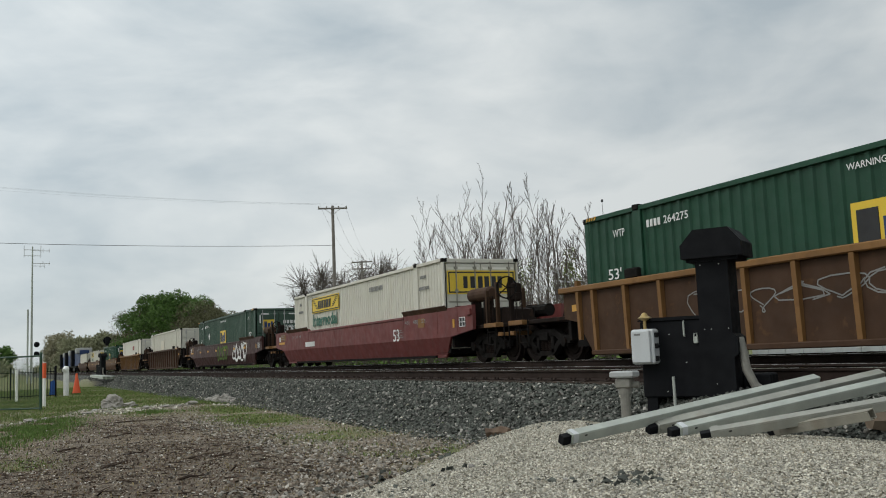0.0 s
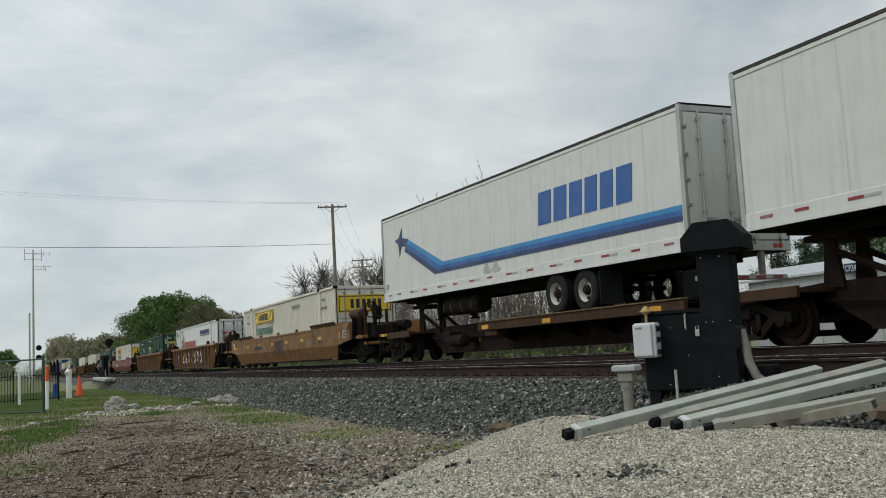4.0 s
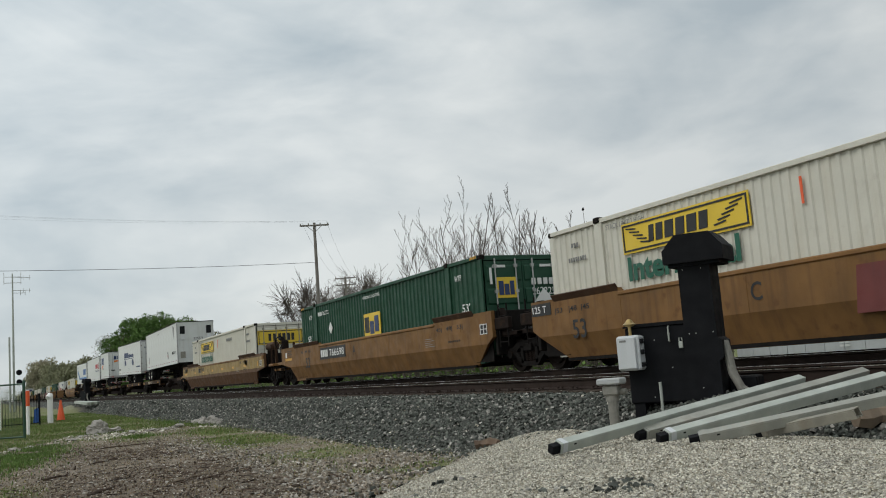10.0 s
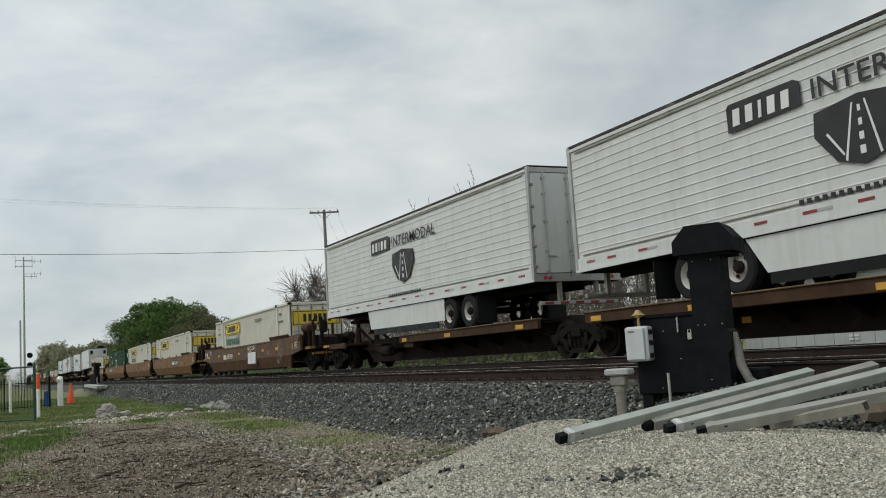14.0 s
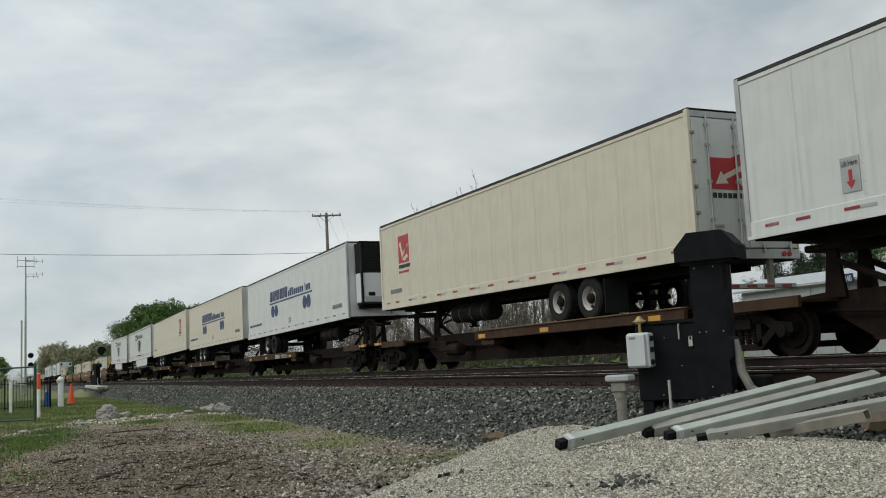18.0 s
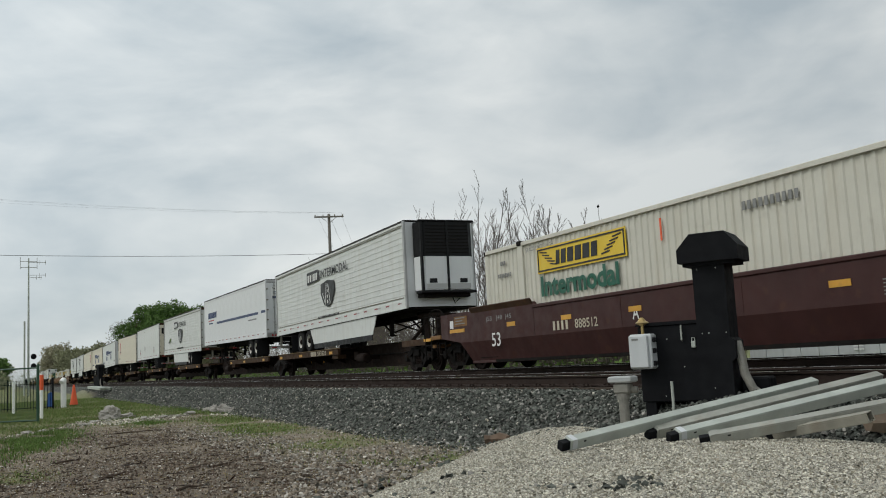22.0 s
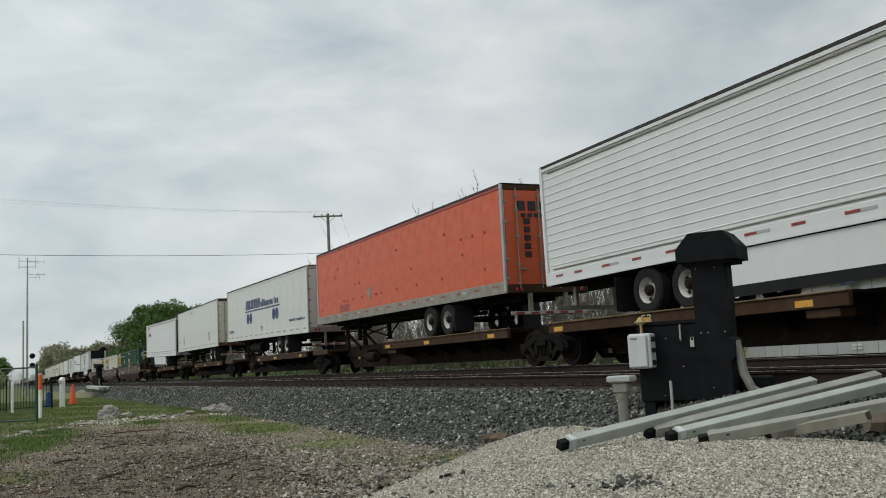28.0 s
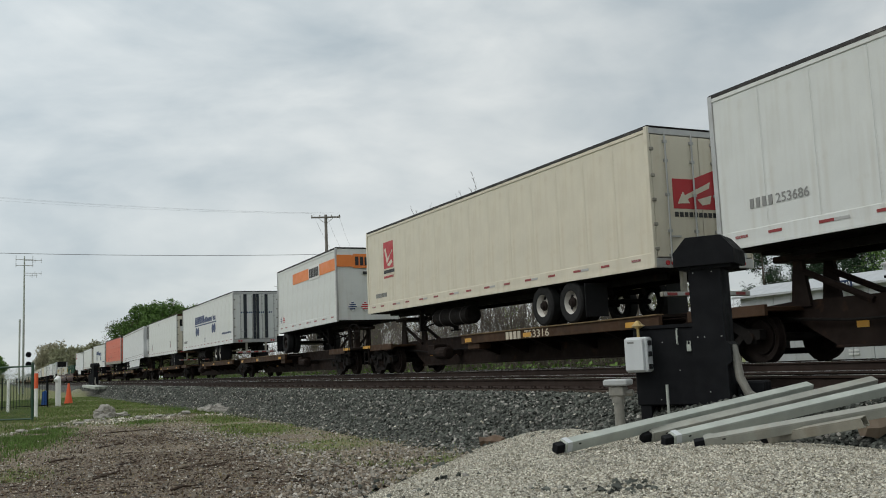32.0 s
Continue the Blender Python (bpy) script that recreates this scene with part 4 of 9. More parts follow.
def heap_h(d, x, y):
    return 0.54 * (1 - np.exp(-np.maximum(d, 0) / 0.7)) + 0.03 * wave(x, y, 3.0, 7) * (d > 0.2)


def toe_of(x):
    """The foot of the ballast shoulder: it comes nearer along the heap."""
    return 6.50 - 0.45 * smooth(-22, -11, x) + 0.14 * wave(x, 0 * x, 0.6, 1)


def bank(x, y):
    """The ballast shoulder of the near track."""
    toe = toe_of(x)
    return 0.71 * smooth(0, 1, (y - toe) / (7.75 - toe)) ** 0.85


def heap_edge(x, y):
    """Metres inside the outline of the pale gravel heap, its west flank drawn out flat."""
    d = ((x + 7.96) * 0.663 + (y - 3.12) * 0.747 + 0.42 + 0.20 * wave(x, y, 1.4, 3)) * 0.62
    return np.minimum(np.minimum(d, (7.15 + 0.25 * smooth(-8.5, -6.5, x) - y + 0.10 * wave(x, y, 2.0, 8)) * 0.9), np.minimum((y - 1.0) * 0.9, (2.0 - x) * 0.8))


def pile_d(x, y):
    """Metres inside the edge of the heap where it rises over the ballast."""
    d = heap_edge(x, y)
    return np.minimum(d, (heap_h(d, x, y) - bank(x, y)) * 4)


def height(x, y):
    x, y = np.asarray(x, float), np.asarray(y, float)
    z = 0.05 * wave(x, y, 0.5, 2) + 0.02 * wave(x, y, 2.5, 5)
    z = z * (1 - smooth(4, 8, y))
    z = z + bank(x, y)
    z = z - 0.30 * smooth(15.3, 17.5, y)
    e = heap_edge(x, y)
    z = np.where(e > 0, np.maximum(z, heap_h(e, x, y)), z)
    return np.maximum(z, 0.60 * far_pad(x, y))


def far_pad(x, y):
    return np.exp(-(((x + 88.5) / 4.0) ** 2 + ((y - 6.5) / 1.1) ** 2) ** 2)


def patch(x, y, cx, cy, sx, sy, turn=0.0):
    """A soft oval, its long axis turned by so many degrees."""
    c, q = math.cos(radians(turn)), math.sin(radians(turn))
    u, v = (x - cx) * c + (y - cy) * q, (y - cy) * c - (x - cx) * q
    return np.exp(-(u / sx) ** 2 - (v / sy) ** 2)


def rubble_x(y):
    """The line of pale rubble that parts the worn soil from the grass."""
    return np.interp(y, [-3.0, -0.1, 1.45, 5.5, 6.6], [-20.0, -24.5, -28.8, -31.3, -28.5])


def fresh_w(x, y):
    """Thick fresh grass: one long tuft by the rubble and small ones beyond."""
    w = 1.5 * patch(x, y, -22.8, 0.55, 3.9, 0.62, -8) 
    w = w + 0.9 * patch(x, y, -27.0, 3.6, 0.9, 0.4) + 0.9 * patch(x, y, -36.5, 6.1, 1.3, 0.35)
    return np.clip(w * smooth(-0.9, 0.1, wave(x, y, 2.2, 16) + 0.6 * wave(x, y, 6.0, 17)), 0, 1)


def grass_w(x, y):
    """Where grass grows: the strip to the west and tufts along the toe of the ballast."""
    n = wave(x, y, 1.1, 11) + 0.7 * wave(x, y, 3.4, 12)
    a = smooth(-0.6, 1.2, rubble_x(y) - x) * (0.62 + 0.38 * smooth(-0.5, 0.5, n)) * smooth(6.9, 6.1, y)
    b = 1.9 * patch(x, y, -21.0, 5.2, 6.5, 0.85, -3) * smooth(-0.9, 0.2, n)
    c = 1.6 * patch(x, y, -12.0, 4.95, 3.0, 0.80, -12) * smooth(-0.5, 0.5, n)
    d = 0.65 * np.maximum(patch(x, y, -27.5, 3.3, 2.4, 1.6), patch(x, y, -13.2, 0.2, 2.2, 0.40)) * smooth(-0.2, 0.5, n)
    return np.clip(np.maximum(np.maximum(a, fresh_w(x, y)), np.maximum(b, np.maximum(c, d))) * (pile_d(x, y) < 0.02), 0, 1)


def mulch_w(x, y):
    """Where rotten wood darkens the soil."""
    m = smooth(-0.55, 0.45, wave(x, y, 0.9, 71) + 0.6 * wave(x, y, 2.6, 72) + 0.35)
    m = m * (1 - 0.85 * patch(x, y, -17.2, 0.4, 2.6, 0.75)) * (1 - 0.6 * smooth(-1.1, -0.1, pile_d(x, y)))
    return m * smooth(-27, -21, x) * smooth(4.2, 3.2, y) * (pile_d(x, y) < 0.05)


def pebble_w(x, y):
    """Where pale stones lie thick on the soil: about the foot of the heap and along the grass."""
    return np.clip(1.1 * smooth(-1.5, 0.0, pile_d(x, y)) + 0.9 * smooth(3.0, 3.8, y) * smooth(5.0, 4.3, y) * smooth(-26, -20, x), 0.0, 1.0)


def stretch(a, b, step, lo, hi, grow=1.25):
    mid = list(np.arange(a, b + 1e-6, step))
    left, right, s = [], [], step
    x = a
    while x > lo:
        s *= grow
        x -= s
        left.append(x)
    s, x = step, b
    while x < hi:
        s *= grow
        x += s
        right.append(x)
    return np.array(left[::-1] + mid + right)


gx, gy = stretch(-42, 3, 0.16, -3500, 3000, 1.12), stretch(-1.0, 8.2, 0.14, -2500, 2500, 1.2)
GX, GY = np.meshgrid(gx, gy)
GZ = height(GX, GY)
nx, ny = len(gx), len(gy)
gv = np.stack([GX.ravel(), GY.ravel(), GZ.ravel()], 1)
idx = np.arange(nx * ny).reshape(ny, nx)
gf = np.stack([idx[:-1, :-1].ravel(), idx[:-1, 1:].ravel(), idx[1:, 1:].ravel(), idx[1:, :-1].ravel()], 1)


def raw_mesh(name, verts, faces, material, smooth_shade=False):
    """A mesh straight from arrays; all faces have the same number of corners."""
    me = bpy.data.meshes.new(name)
    k = faces.shape[1]
    me.vertices.add(len(verts))
    me.vertices.foreach_set("co", np.ascontiguousarray(verts, np.float32).ravel())
    me.loops.add(faces.size)
    me.loops.foreach_set("vertex_index", np.ascontiguousarray(faces, np.int32).ravel())
    me.polygons.add(len(faces))
    me.polygons.foreach_set("loop_start", np.arange(0, faces.size, k, dtype=np.int32))
    me.update(calc_edges=True)
    me.validate()
    if smooth_shade:
        me.shade_smooth()
    me.materials.append(M[material] if isinstance(material, str) else material)
    return me


def ground_material():
    m = bpy.data.materials.new("ground_soil_gravel_grass")
    m.use_nodes = True
    n, l = m.node_tree.nodes, m.node_tree.links
    b = n["Principled BSDF"]
    b.inputs["Roughness"].default_value = 0.95
    b.inputs["Specular IOR Level"].default_value = 0.15
    co, at = n.new("ShaderNodeTexCoord"), n.new("ShaderNodeAttribute")
    at.attribute_name = "cover"
    sep = n.new("ShaderNodeSeparateColor")
    l.new(at.outputs["Color"], sep.inputs[0])

    def tex(scale, a, c, detail=8):
        t, r = n.new("ShaderNodeTexNoise"), n.new("ShaderNodeValToRGB")
        t.inputs["Scale"].default_value, t.inputs["Detail"].default_value = scale, detail
        l.new(co.outputs["Object"], t.inputs["Vector"])
        r.color_ramp.elements[0].position, r.color_ramp.elements[1].position = 0.32, 0.70
        r.color_ramp.elements[0].color, r.color_ramp.elements[1].color = (*a, 1), (*c, 1)
        l.new(t.outputs["Fac"], r.inputs["Fac"])
        return r.outputs["Color"], t.outputs["Fac"]

    def mix(f, a, c):
        x = n.new("ShaderNodeMix")
        x.data_type = "RGBA"
        l.new(f, x.inputs["Factor"])
        l.new(a, x.inputs["A"])
        l.new(c, x.inputs["B"])
        return x.outputs["Result"]

    def stones(scale, a, c):
        v, r, e = n.new("ShaderNodeTexVoronoi"), n.new("ShaderNodeValToRGB"), n.new("ShaderNodeMapRange")
        v.inputs["Scale"].default_value = scale
        l.new(co.outputs["Object"], v.inputs["Vector"])
        sp = n.new("ShaderNodeSeparateColor")
        l.new(v.outputs["Color"], sp.inputs[0])
        r.color_ramp.elements[0].position, r.color_ramp.elements[1].position = 0.05, 0.95
        r.color_ramp.elements[0].color, r.color_ramp.elements[1].color = (*a, 1), (*c, 1)
        l.new(sp.outputs[0], r.inputs["Fac"])
        # cells darken towards their edges: shade of the gaps is put into the colour
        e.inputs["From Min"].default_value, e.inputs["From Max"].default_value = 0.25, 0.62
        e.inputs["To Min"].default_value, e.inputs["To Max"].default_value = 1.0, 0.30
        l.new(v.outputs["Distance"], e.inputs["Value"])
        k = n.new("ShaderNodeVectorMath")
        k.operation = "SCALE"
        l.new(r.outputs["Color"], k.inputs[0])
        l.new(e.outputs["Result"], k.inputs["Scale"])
        return k.outputs["Vector"], v.outputs["Distance"]

    soil, _ = tex(2.2, (0.15, 0.112, 0.074), (0.38, 0.305, 0.215))
    _, gfac = tex(28, (0.1, 0.1, 0.1), (0.4, 0.4, 0.4))
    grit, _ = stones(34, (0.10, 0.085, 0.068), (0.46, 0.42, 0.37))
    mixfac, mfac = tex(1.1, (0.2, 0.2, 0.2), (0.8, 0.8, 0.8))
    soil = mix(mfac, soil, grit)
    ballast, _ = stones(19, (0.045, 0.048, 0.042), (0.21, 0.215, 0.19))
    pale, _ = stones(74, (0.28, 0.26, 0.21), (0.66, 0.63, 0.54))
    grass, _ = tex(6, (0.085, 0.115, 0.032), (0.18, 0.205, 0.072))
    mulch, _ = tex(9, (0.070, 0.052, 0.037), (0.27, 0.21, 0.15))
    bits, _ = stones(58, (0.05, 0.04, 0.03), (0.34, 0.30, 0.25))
    mulch = mix(gfac, mulch, bits)
    soil = mix(at.outputs["Alpha"], soil, mulch)
    c = mix(sep.outputs["Blue"], soil, grass)
    c = mix(sep.outputs["Red"], c, ballast)
    c = mix(sep.outputs["Green"], c, pale)
    l.new(c, b.inputs["Base Color"])
    bp = n.new("ShaderNodeBump")
    bp.inputs["Strength"].default_value, bp.inputs["Distance"].default_value = 0.7, 0.03
    l.new(gfac, bp.inputs["Height"])
    l.new(bp.outputs["Normal"], b.inputs["Normal"])
    return m


gme = raw_mesh("ground", gv, gf, ground_material(), True)
cover = gme.color_attributes.new("cover", "FLOAT_COLOR", "POINT")
X1, Y1 = gv[:, 0], gv[:, 1]
cr = smooth(-0.30, 0.25, Y1 - toe_of(X1) + 0.2 * wave(X1, Y1, 1.8, 21)) * smooth(17.5, 16.0, Y1)
cg = np.maximum(smooth(-0.05, 0.35, pile_d(X1, Y1)), np.maximum(0.55 * far_pad(X1, Y1), 0.9 * patch(X1, Y1, -29.6, 6.35, 2.0, 0.28)))
cb = 0.9 * grass_w(X1, Y1) + smooth(16.5, 18.5, Y1) * 0.75 + smooth(-3, -8, Y1) * 0.8
cover.data.foreach_set("color", np.stack([cr * (1 - cg), cg, np.clip(cb, 0, 1), mulch_w(X1, Y1)], 1).astype(np.float32).ravel())
ground = tagged(new("ground", gme), "ground of soil, ballast, pale gravel and spring grass", "ground", kind="structure")

# loose stones: rough little solids, joined
ROCK = np.array([(-1, -0.7, -0.6), (0.9, -0.9, -0.5), (1, 0.8, -0.7), (-0.8, 1, -0.5), (-0.6, -0.9, 0.55), (0.8, -0.5, 0.8), (0.55, 0.75, 0.5), (-0.9, 0.5, 0.75)])
ROCK_F = np.array([(4, 5, 6), (4, 6, 7), (0, 1, 5), (0, 5, 4), (1, 2, 6), (1, 6, 5), (2, 3, 7), (2, 7, 6), (3, 0, 4), (3, 4, 7)])


WEDGE = np.array([(-1, -0.8, -0.6), (0.9, -1, -0.6), (1, 0.8, -0.6), (-0.8, 1, -0.6), (-0.5, 0.1, 0.7), (0.6, -0.1, 0.6)])
WEDGE_F = np.array([(0, 1, 5), (0, 5, 4), (1, 2, 5), (2, 3, 4), (2, 4, 5), (3, 0, 4)])


def scatter(name, xy, size, material, label, seed, flat=0.75, sink=0.25, long=1.0, fine=False, tilt=0.45):
    r = np.random.RandomState(seed)
    n = len(xy)
    shape, tris = (WEDGE, WEDGE_F) if fine else (ROCK, ROCK_F)
    base = shape[None] * (1 + r.uniform(-0.35, 0.35, (n, len(shape), 3)))
    base = base * np.stack([np.full(n, long), np.ones(n), np.full(n, flat)], 1)[:, None, :]
    ax = r.normal(0, 1, (n, 4))
    ax[:, 1:3] *= tilt
    ax /= np.linalg.norm(ax, axis=1, keepdims=True)
    w, i, j, k = ax.T
    R = np.stack([np.stack([1 - 2 * (j * j + k * k), 2 * (i * j - k * w), 2 * (i * k + j * w)], 1), np.stack([2 * (i * j + k * w), 1 - 2 * (i * i + k * k), 2 * (j * k - i * w)], 1), np.stack([2 * (i * k - j * w), 2 * (j * k + i * w), 1 - 2 * (i * i + j * j)], 1)], 1)
    v = np.einsum("nab,nvb->nva", R, base) * size[:, None, None] * 0.5
    z = height(xy[:, 0], xy[:, 1]) + size * (0.5 * flat - sink)
    v += np.stack([xy[:, 0], xy[:, 1], z], 1)[:, None, :]
    f = (tris[None] + (np.arange(n) * len(shape))[:, None, None]).reshape(-1, 3)
    return tagged(new(name, raw_mesh(name, v.reshape(-1, 3), f, material)), label, "stones", kind="stuff")


R0 = np.random.RandomState(4)


def spread(n, x0, x1, y0, y1, keep, power=1.0):
    """Points over a strip, denser where the eye is nearer."""
    x = x1 - (x1 - x0) * R0.rand(n) ** power
    y = y0 + (y1 - y0) * R0.rand(n)
    k = keep(x, y)
    return np.stack([x[k], y[k]], 1)


p = spread(62000, -45, 1, 5.3, 8.3, lambda x, y: (y > toe_of(x) - 0.1 + 0.5 * (R0.rand(len(x)) - 0.6)) & (pile_d(x, y) < 0.12 + 0.2 * R0.rand(len(x))), 1.8)
scatter("ballast", p, 0.026 + 0.042 * R0.rand(len(p)) ** 1.5, "ballast", "dark angular railway ballast stones", 1)
solid("track_bed", Shape().box(-700, 60, 8.02, 15.2, 0.60, 0.722), "bed", "oil-darkened stone bed under the two tracks", "track bed", kind="structure")
solid("track_bed", Shape().prism([(11.05, 0.70), (15.25, 0.70), (15.0, 0.722 + RISE), (11.45, 0.722 + RISE)], -700, 60, "x"), "bed", "raised oil-darkened stone bed under the loaded track", "track bed", kind="structure")
p = spread(14000, -45, 0, 8.0, 15.4, lambda x, y: y > 0, 1.6)
scatter("ballast", p, R0.uniform(0.03, 0.075, len(p)), "bed_stone", "dark ballast stones between the tracks", 2)
p = spread(200000, -12, -1.5, 1.8, 6.9, lambda x, y: pile_d(x, y) > 0.02, 1.0)
scatter("gravel", p, 0.008 + 0.013 * R0.rand(len(p)) ** 2, "white_gravel", "pale crushed limestone gravel in a heap", 3, fine=True)
p = spread(2600, -13, -0.5, 1.2, 7.2, lambda x, y: (pile_d(x, y) > 0.0) & (pile_d(x, y) < 3.5), 1.0)
p = p[wave(p[:, 0], p[:, 1], 1.6, 31) > 0.25]
scatter("gravel", p, R0.uniform(0.015, 0.04, len(p)), "ballast", "dark stones strewn over the gravel heap", 5)
p = spread(900, -6.5, -2.5, 2.9, 4.0, lambda x, y: (wave(x, y, 3.5, 33) > 0.35) & (y < 3.75 + 0.3 * wave(x, 0 * x, 2.0, 34)), 1.0)
scatter("gravel", p, R0.uniform(0.02, 0.055, len(p)), "ballast", "dark stones at the near foot of the heap", 14)
p = spread(105000, -34, -3, -1.4, 6.2, lambda x, y: (pile_d(x, y) < 0.1) & (R0.rand(len(x)) > 0.92 * grass_w(x, y)) & (R0.rand(len(x)) < 0.42 + 0.55 * pebble_w(x, y)), 1.5)
scatter("gravel", p, (0.010 + 0.030 * R0.rand(len(p)) ** 2.5) * (1 + 0.5 * pebble_w(p[:, 0], p[:, 1])), "mixed_stone", "mixed grey and pale stones trodden into the soil", 6, fine=True)
p = spread(5200, -22, -6, 1.0, 5.9, lambda x, y: (pile_d(x, y) < 0.12) & (R0.rand(len(x)) < 0.05 + 0.75 * pebble_w(x, y)), 1.2)
scatter("gravel", p, 0.025 + 0.05 * R0.rand(len(p)) ** 2, "pebble", "pale stones about the foot of the heap", 15, flat=0.6)
p = spread(30000, -26, -4, -1.2, 4.4, lambda x, y: (pile_d(x, y) < 0) & (R0.rand(len(x)) < 0.10 + mulch_w(x, y)), 1.3)
scatter("wood_chips", p, R0.uniform(0.008, 0.026, len(p)), "chip", "dark rotten wood chips on the soil", 7, flat=0.3, long=2.8, fine=True)
p = spread(1700, -25, -5, -1.0, 4.2, lambda x, y: (pile_d(x, y) < -0.1) & (R0.rand(len(x)) < 0.08 + 0.8 * mulch_w(x, y)), 1.2)
scatter("bark_strips", p, R0.uniform(0.014, 0.034, len(p)), "bark_dark", "dark strips of rotten bark on the soil", 16, flat=0.5, sink=0.1, long=9.0, tilt=0.05)
p = spread(700, -23, -6, -0.5, 4.4, lambda x, y: (pile_d(x, y) < -0.1) & (R0.rand(len(x)) < 0.3 + 0.6 * mulch_w(x, y)), 1.2)
scatter("bark_strips", p, R0.uniform(0.010, 0.022, len(p)), "log", "tan splinters of wood on the soil", 17, flat=0.5, sink=0.1, long=9.0, tilt=0.05)
p = spread(380, -45, 0, 5.9, 8.0, lambda x, y: pile_d(x, y) < 0, 1.5)
scatter("ballast", p, R0.uniform(0.025, 0.055, len(p)), "white_gravel", "pale stones among the dark ballast", 11)
p = spread(420, -14, -3, 1.0, 6.0, lambda x, y: np.abs(pile_d(x, y)) < 0.35, 1.0)
scatter("gravel", p, R0.uniform(0.03, 0.08, len(p)), "ballast", "dark stones at the foot of the heap", 8)
p = spread(16000, -28, -4, -1.3, 5.0, lambda x, y: pile_d(x, y) < 0, 1.3)
scatter("litter", p, R0.uniform(0.006, 0.016, len(p)), "straw", "pale straw and bark litter on the soil", 12, flat=0.25, long=3.5, fine=True)
p = spread(9000, -100, -42, 6.2, 8.2, lambda x, y: y > 0, 1.0)
scatter("ballast", p, R0.uniform(0.05, 0.11, len(p)), "ballast", "dark ballast stones along the distant shoulder", 13)


# grass blades
def blades(name, xy, h, material, label, seed, wide=0.006):
    r = np.random.RandomState(seed)
    n = len(xy)
    a = r.uniform(0, 6.283, n)
    lean = r.uniform(0.1, 0.7, n) * h
    z = height(xy[:, 0], xy[:, 1])
    d = np.stack([np.cos(a), np.sin(a), np.zeros(n)], 1)
    s = np.stack([-np.sin(a), np.cos(a), np.zeros(n)], 1) * (wide * (0.6 + r.rand(n)))[:, None]
    o = np.stack([xy[:, 0], xy[:, 1], z], 1)
    mid = o + d * (lean * 0.35)[:, None] + np.array([0, 0, 1]) * (h * 0.6)[:, None]
    tip = o + d * lean[:, None] + np.array([0, 0, 1]) * h[:, None]
    v = np.stack([o - s, o + s, mid + s * 0.7, mid - s * 0.7, tip], 1).reshape(-1, 3)
    k = (np.arange(n) * 5)[:, None]
    f = np.concatenate([k + np.array([[0, 1, 2]]), k + np.array([[0, 2, 3]]), k + np.array([[3, 2, 4]])], 0)
    return tagged(new(name, raw_mesh(name, v, f, material)), label, "grass", kind="stuff")


p = spread(330000, -75, -6, -2.5, 6.9, lambda x, y: R0.rand(len(x)) < 0.7 * grass_w(x, y) ** 1.3 * smooth(-0.8, 0.3, wave(x, y, 3.1, 61)), 1.5)
blades("grass", p, R0.uniform(0.015, 0.05, len(p)) * (1 + 0.8 * smooth(-18, -34, p[:, 0])), "grass_dull", "short olive spring grass in patches", 1, 0.006)
p = spread(150000, -38, -10, -2.0, 6.6, lambda x, y: R0.rand(len(x)) < fresh_w(x, y), 1.0)
blades("grass", p, R0.uniform(0.03, 0.085, len(p)), "grass", "thick tuft of fresh green grass", 3, 0.007)
p = spread(60000, -60, -5, -1.4, 6.6, lambda x, y: (R0.rand(len(x)) < 0.05 + 0.4 * grass_w(x, y)) & (pile_d(x, y) < -0.1), 1.4)
blades("dry_grass", p, R0.uniform(0.015, 0.05, len(p)), "straw", "dry straw-coloured grass among the green", 2, 0.006)

# ---- the two tracks ----
def track(yc, label, x0=-2600.0, x1=900.0, rise=0.0):
    t = thing("railway_track", label, "track", pose(0, yc, rise), kind="structure")
    for y in (-0.752, 0.752):
        prof = [(-0.07, ZR - 0.18), (0.07, ZR - 0.18), (0.07, ZR - 0.165), (0.012, ZR - 0.145), (0.010, ZR - 0.045), (0.037, ZR - 0.034), (0.037, ZR - 0.006), (-0.037, ZR - 0.006), (-0.037, ZR - 0.034), (-0.010, ZR - 0.045), (-0.012, ZR - 0.145), (-0.07, ZR - 0.165)]
        r = part("rail", Shape().prism([(y + a, c) for a, c in prof], x0, x1, "x"), "rail", t, "rusty steel rail with a polished head")
        part("running_surface", Shape().box(x0, x1, y - 0.030, y + 0.034, ZR - 0.007, ZR), "railhead", r)
    return t


TRACK_NEAR = track(YN, "empty railway track on dark ballast beside the train")
TRACK_FAR = track(YT, "railway track under the train on dark ballast", rise=RISE)
tie = Shape().box(-0.115, 0.115, -1.28, 1.28, ZR - 0.35, ZR - 0.185, 0.012).mesh("tie", "tie")
plate = Shape().box(-0.09, 0.09, -0.19, 0.19, ZR - 0.186, ZR - 0.168, 0.004)
for sx in (-0.06, 0.06):
    plate.box(sx - 0.012, sx + 0.012, -0.10, -0.07, ZR - 0.17, ZR - 0.135).box(sx - 0.012, sx + 0.012, 0.07, 0.10, ZR - 0.17, ZR - 0.135)
plate = plate.mesh("tie_plate", "rail")
for tr, first, count in ((TRACK_NEAR, -58.0, 130), (TRACK_FAR, -46.0, 90)):
    for k in range(count):
        o = part("tie", tie, None, tr, at=pose(first + k * 0.52 + 0.03 * math.sin(k * 7.1), 0.03 * math.sin(k * 3.3), 0, 0, 0, 0.6 * math.sin(k * 5.7)))
        if tr is TRACK_NEAR:
            part("tie_plate", plate, None, o, at=pose(0, -0.752, 0))
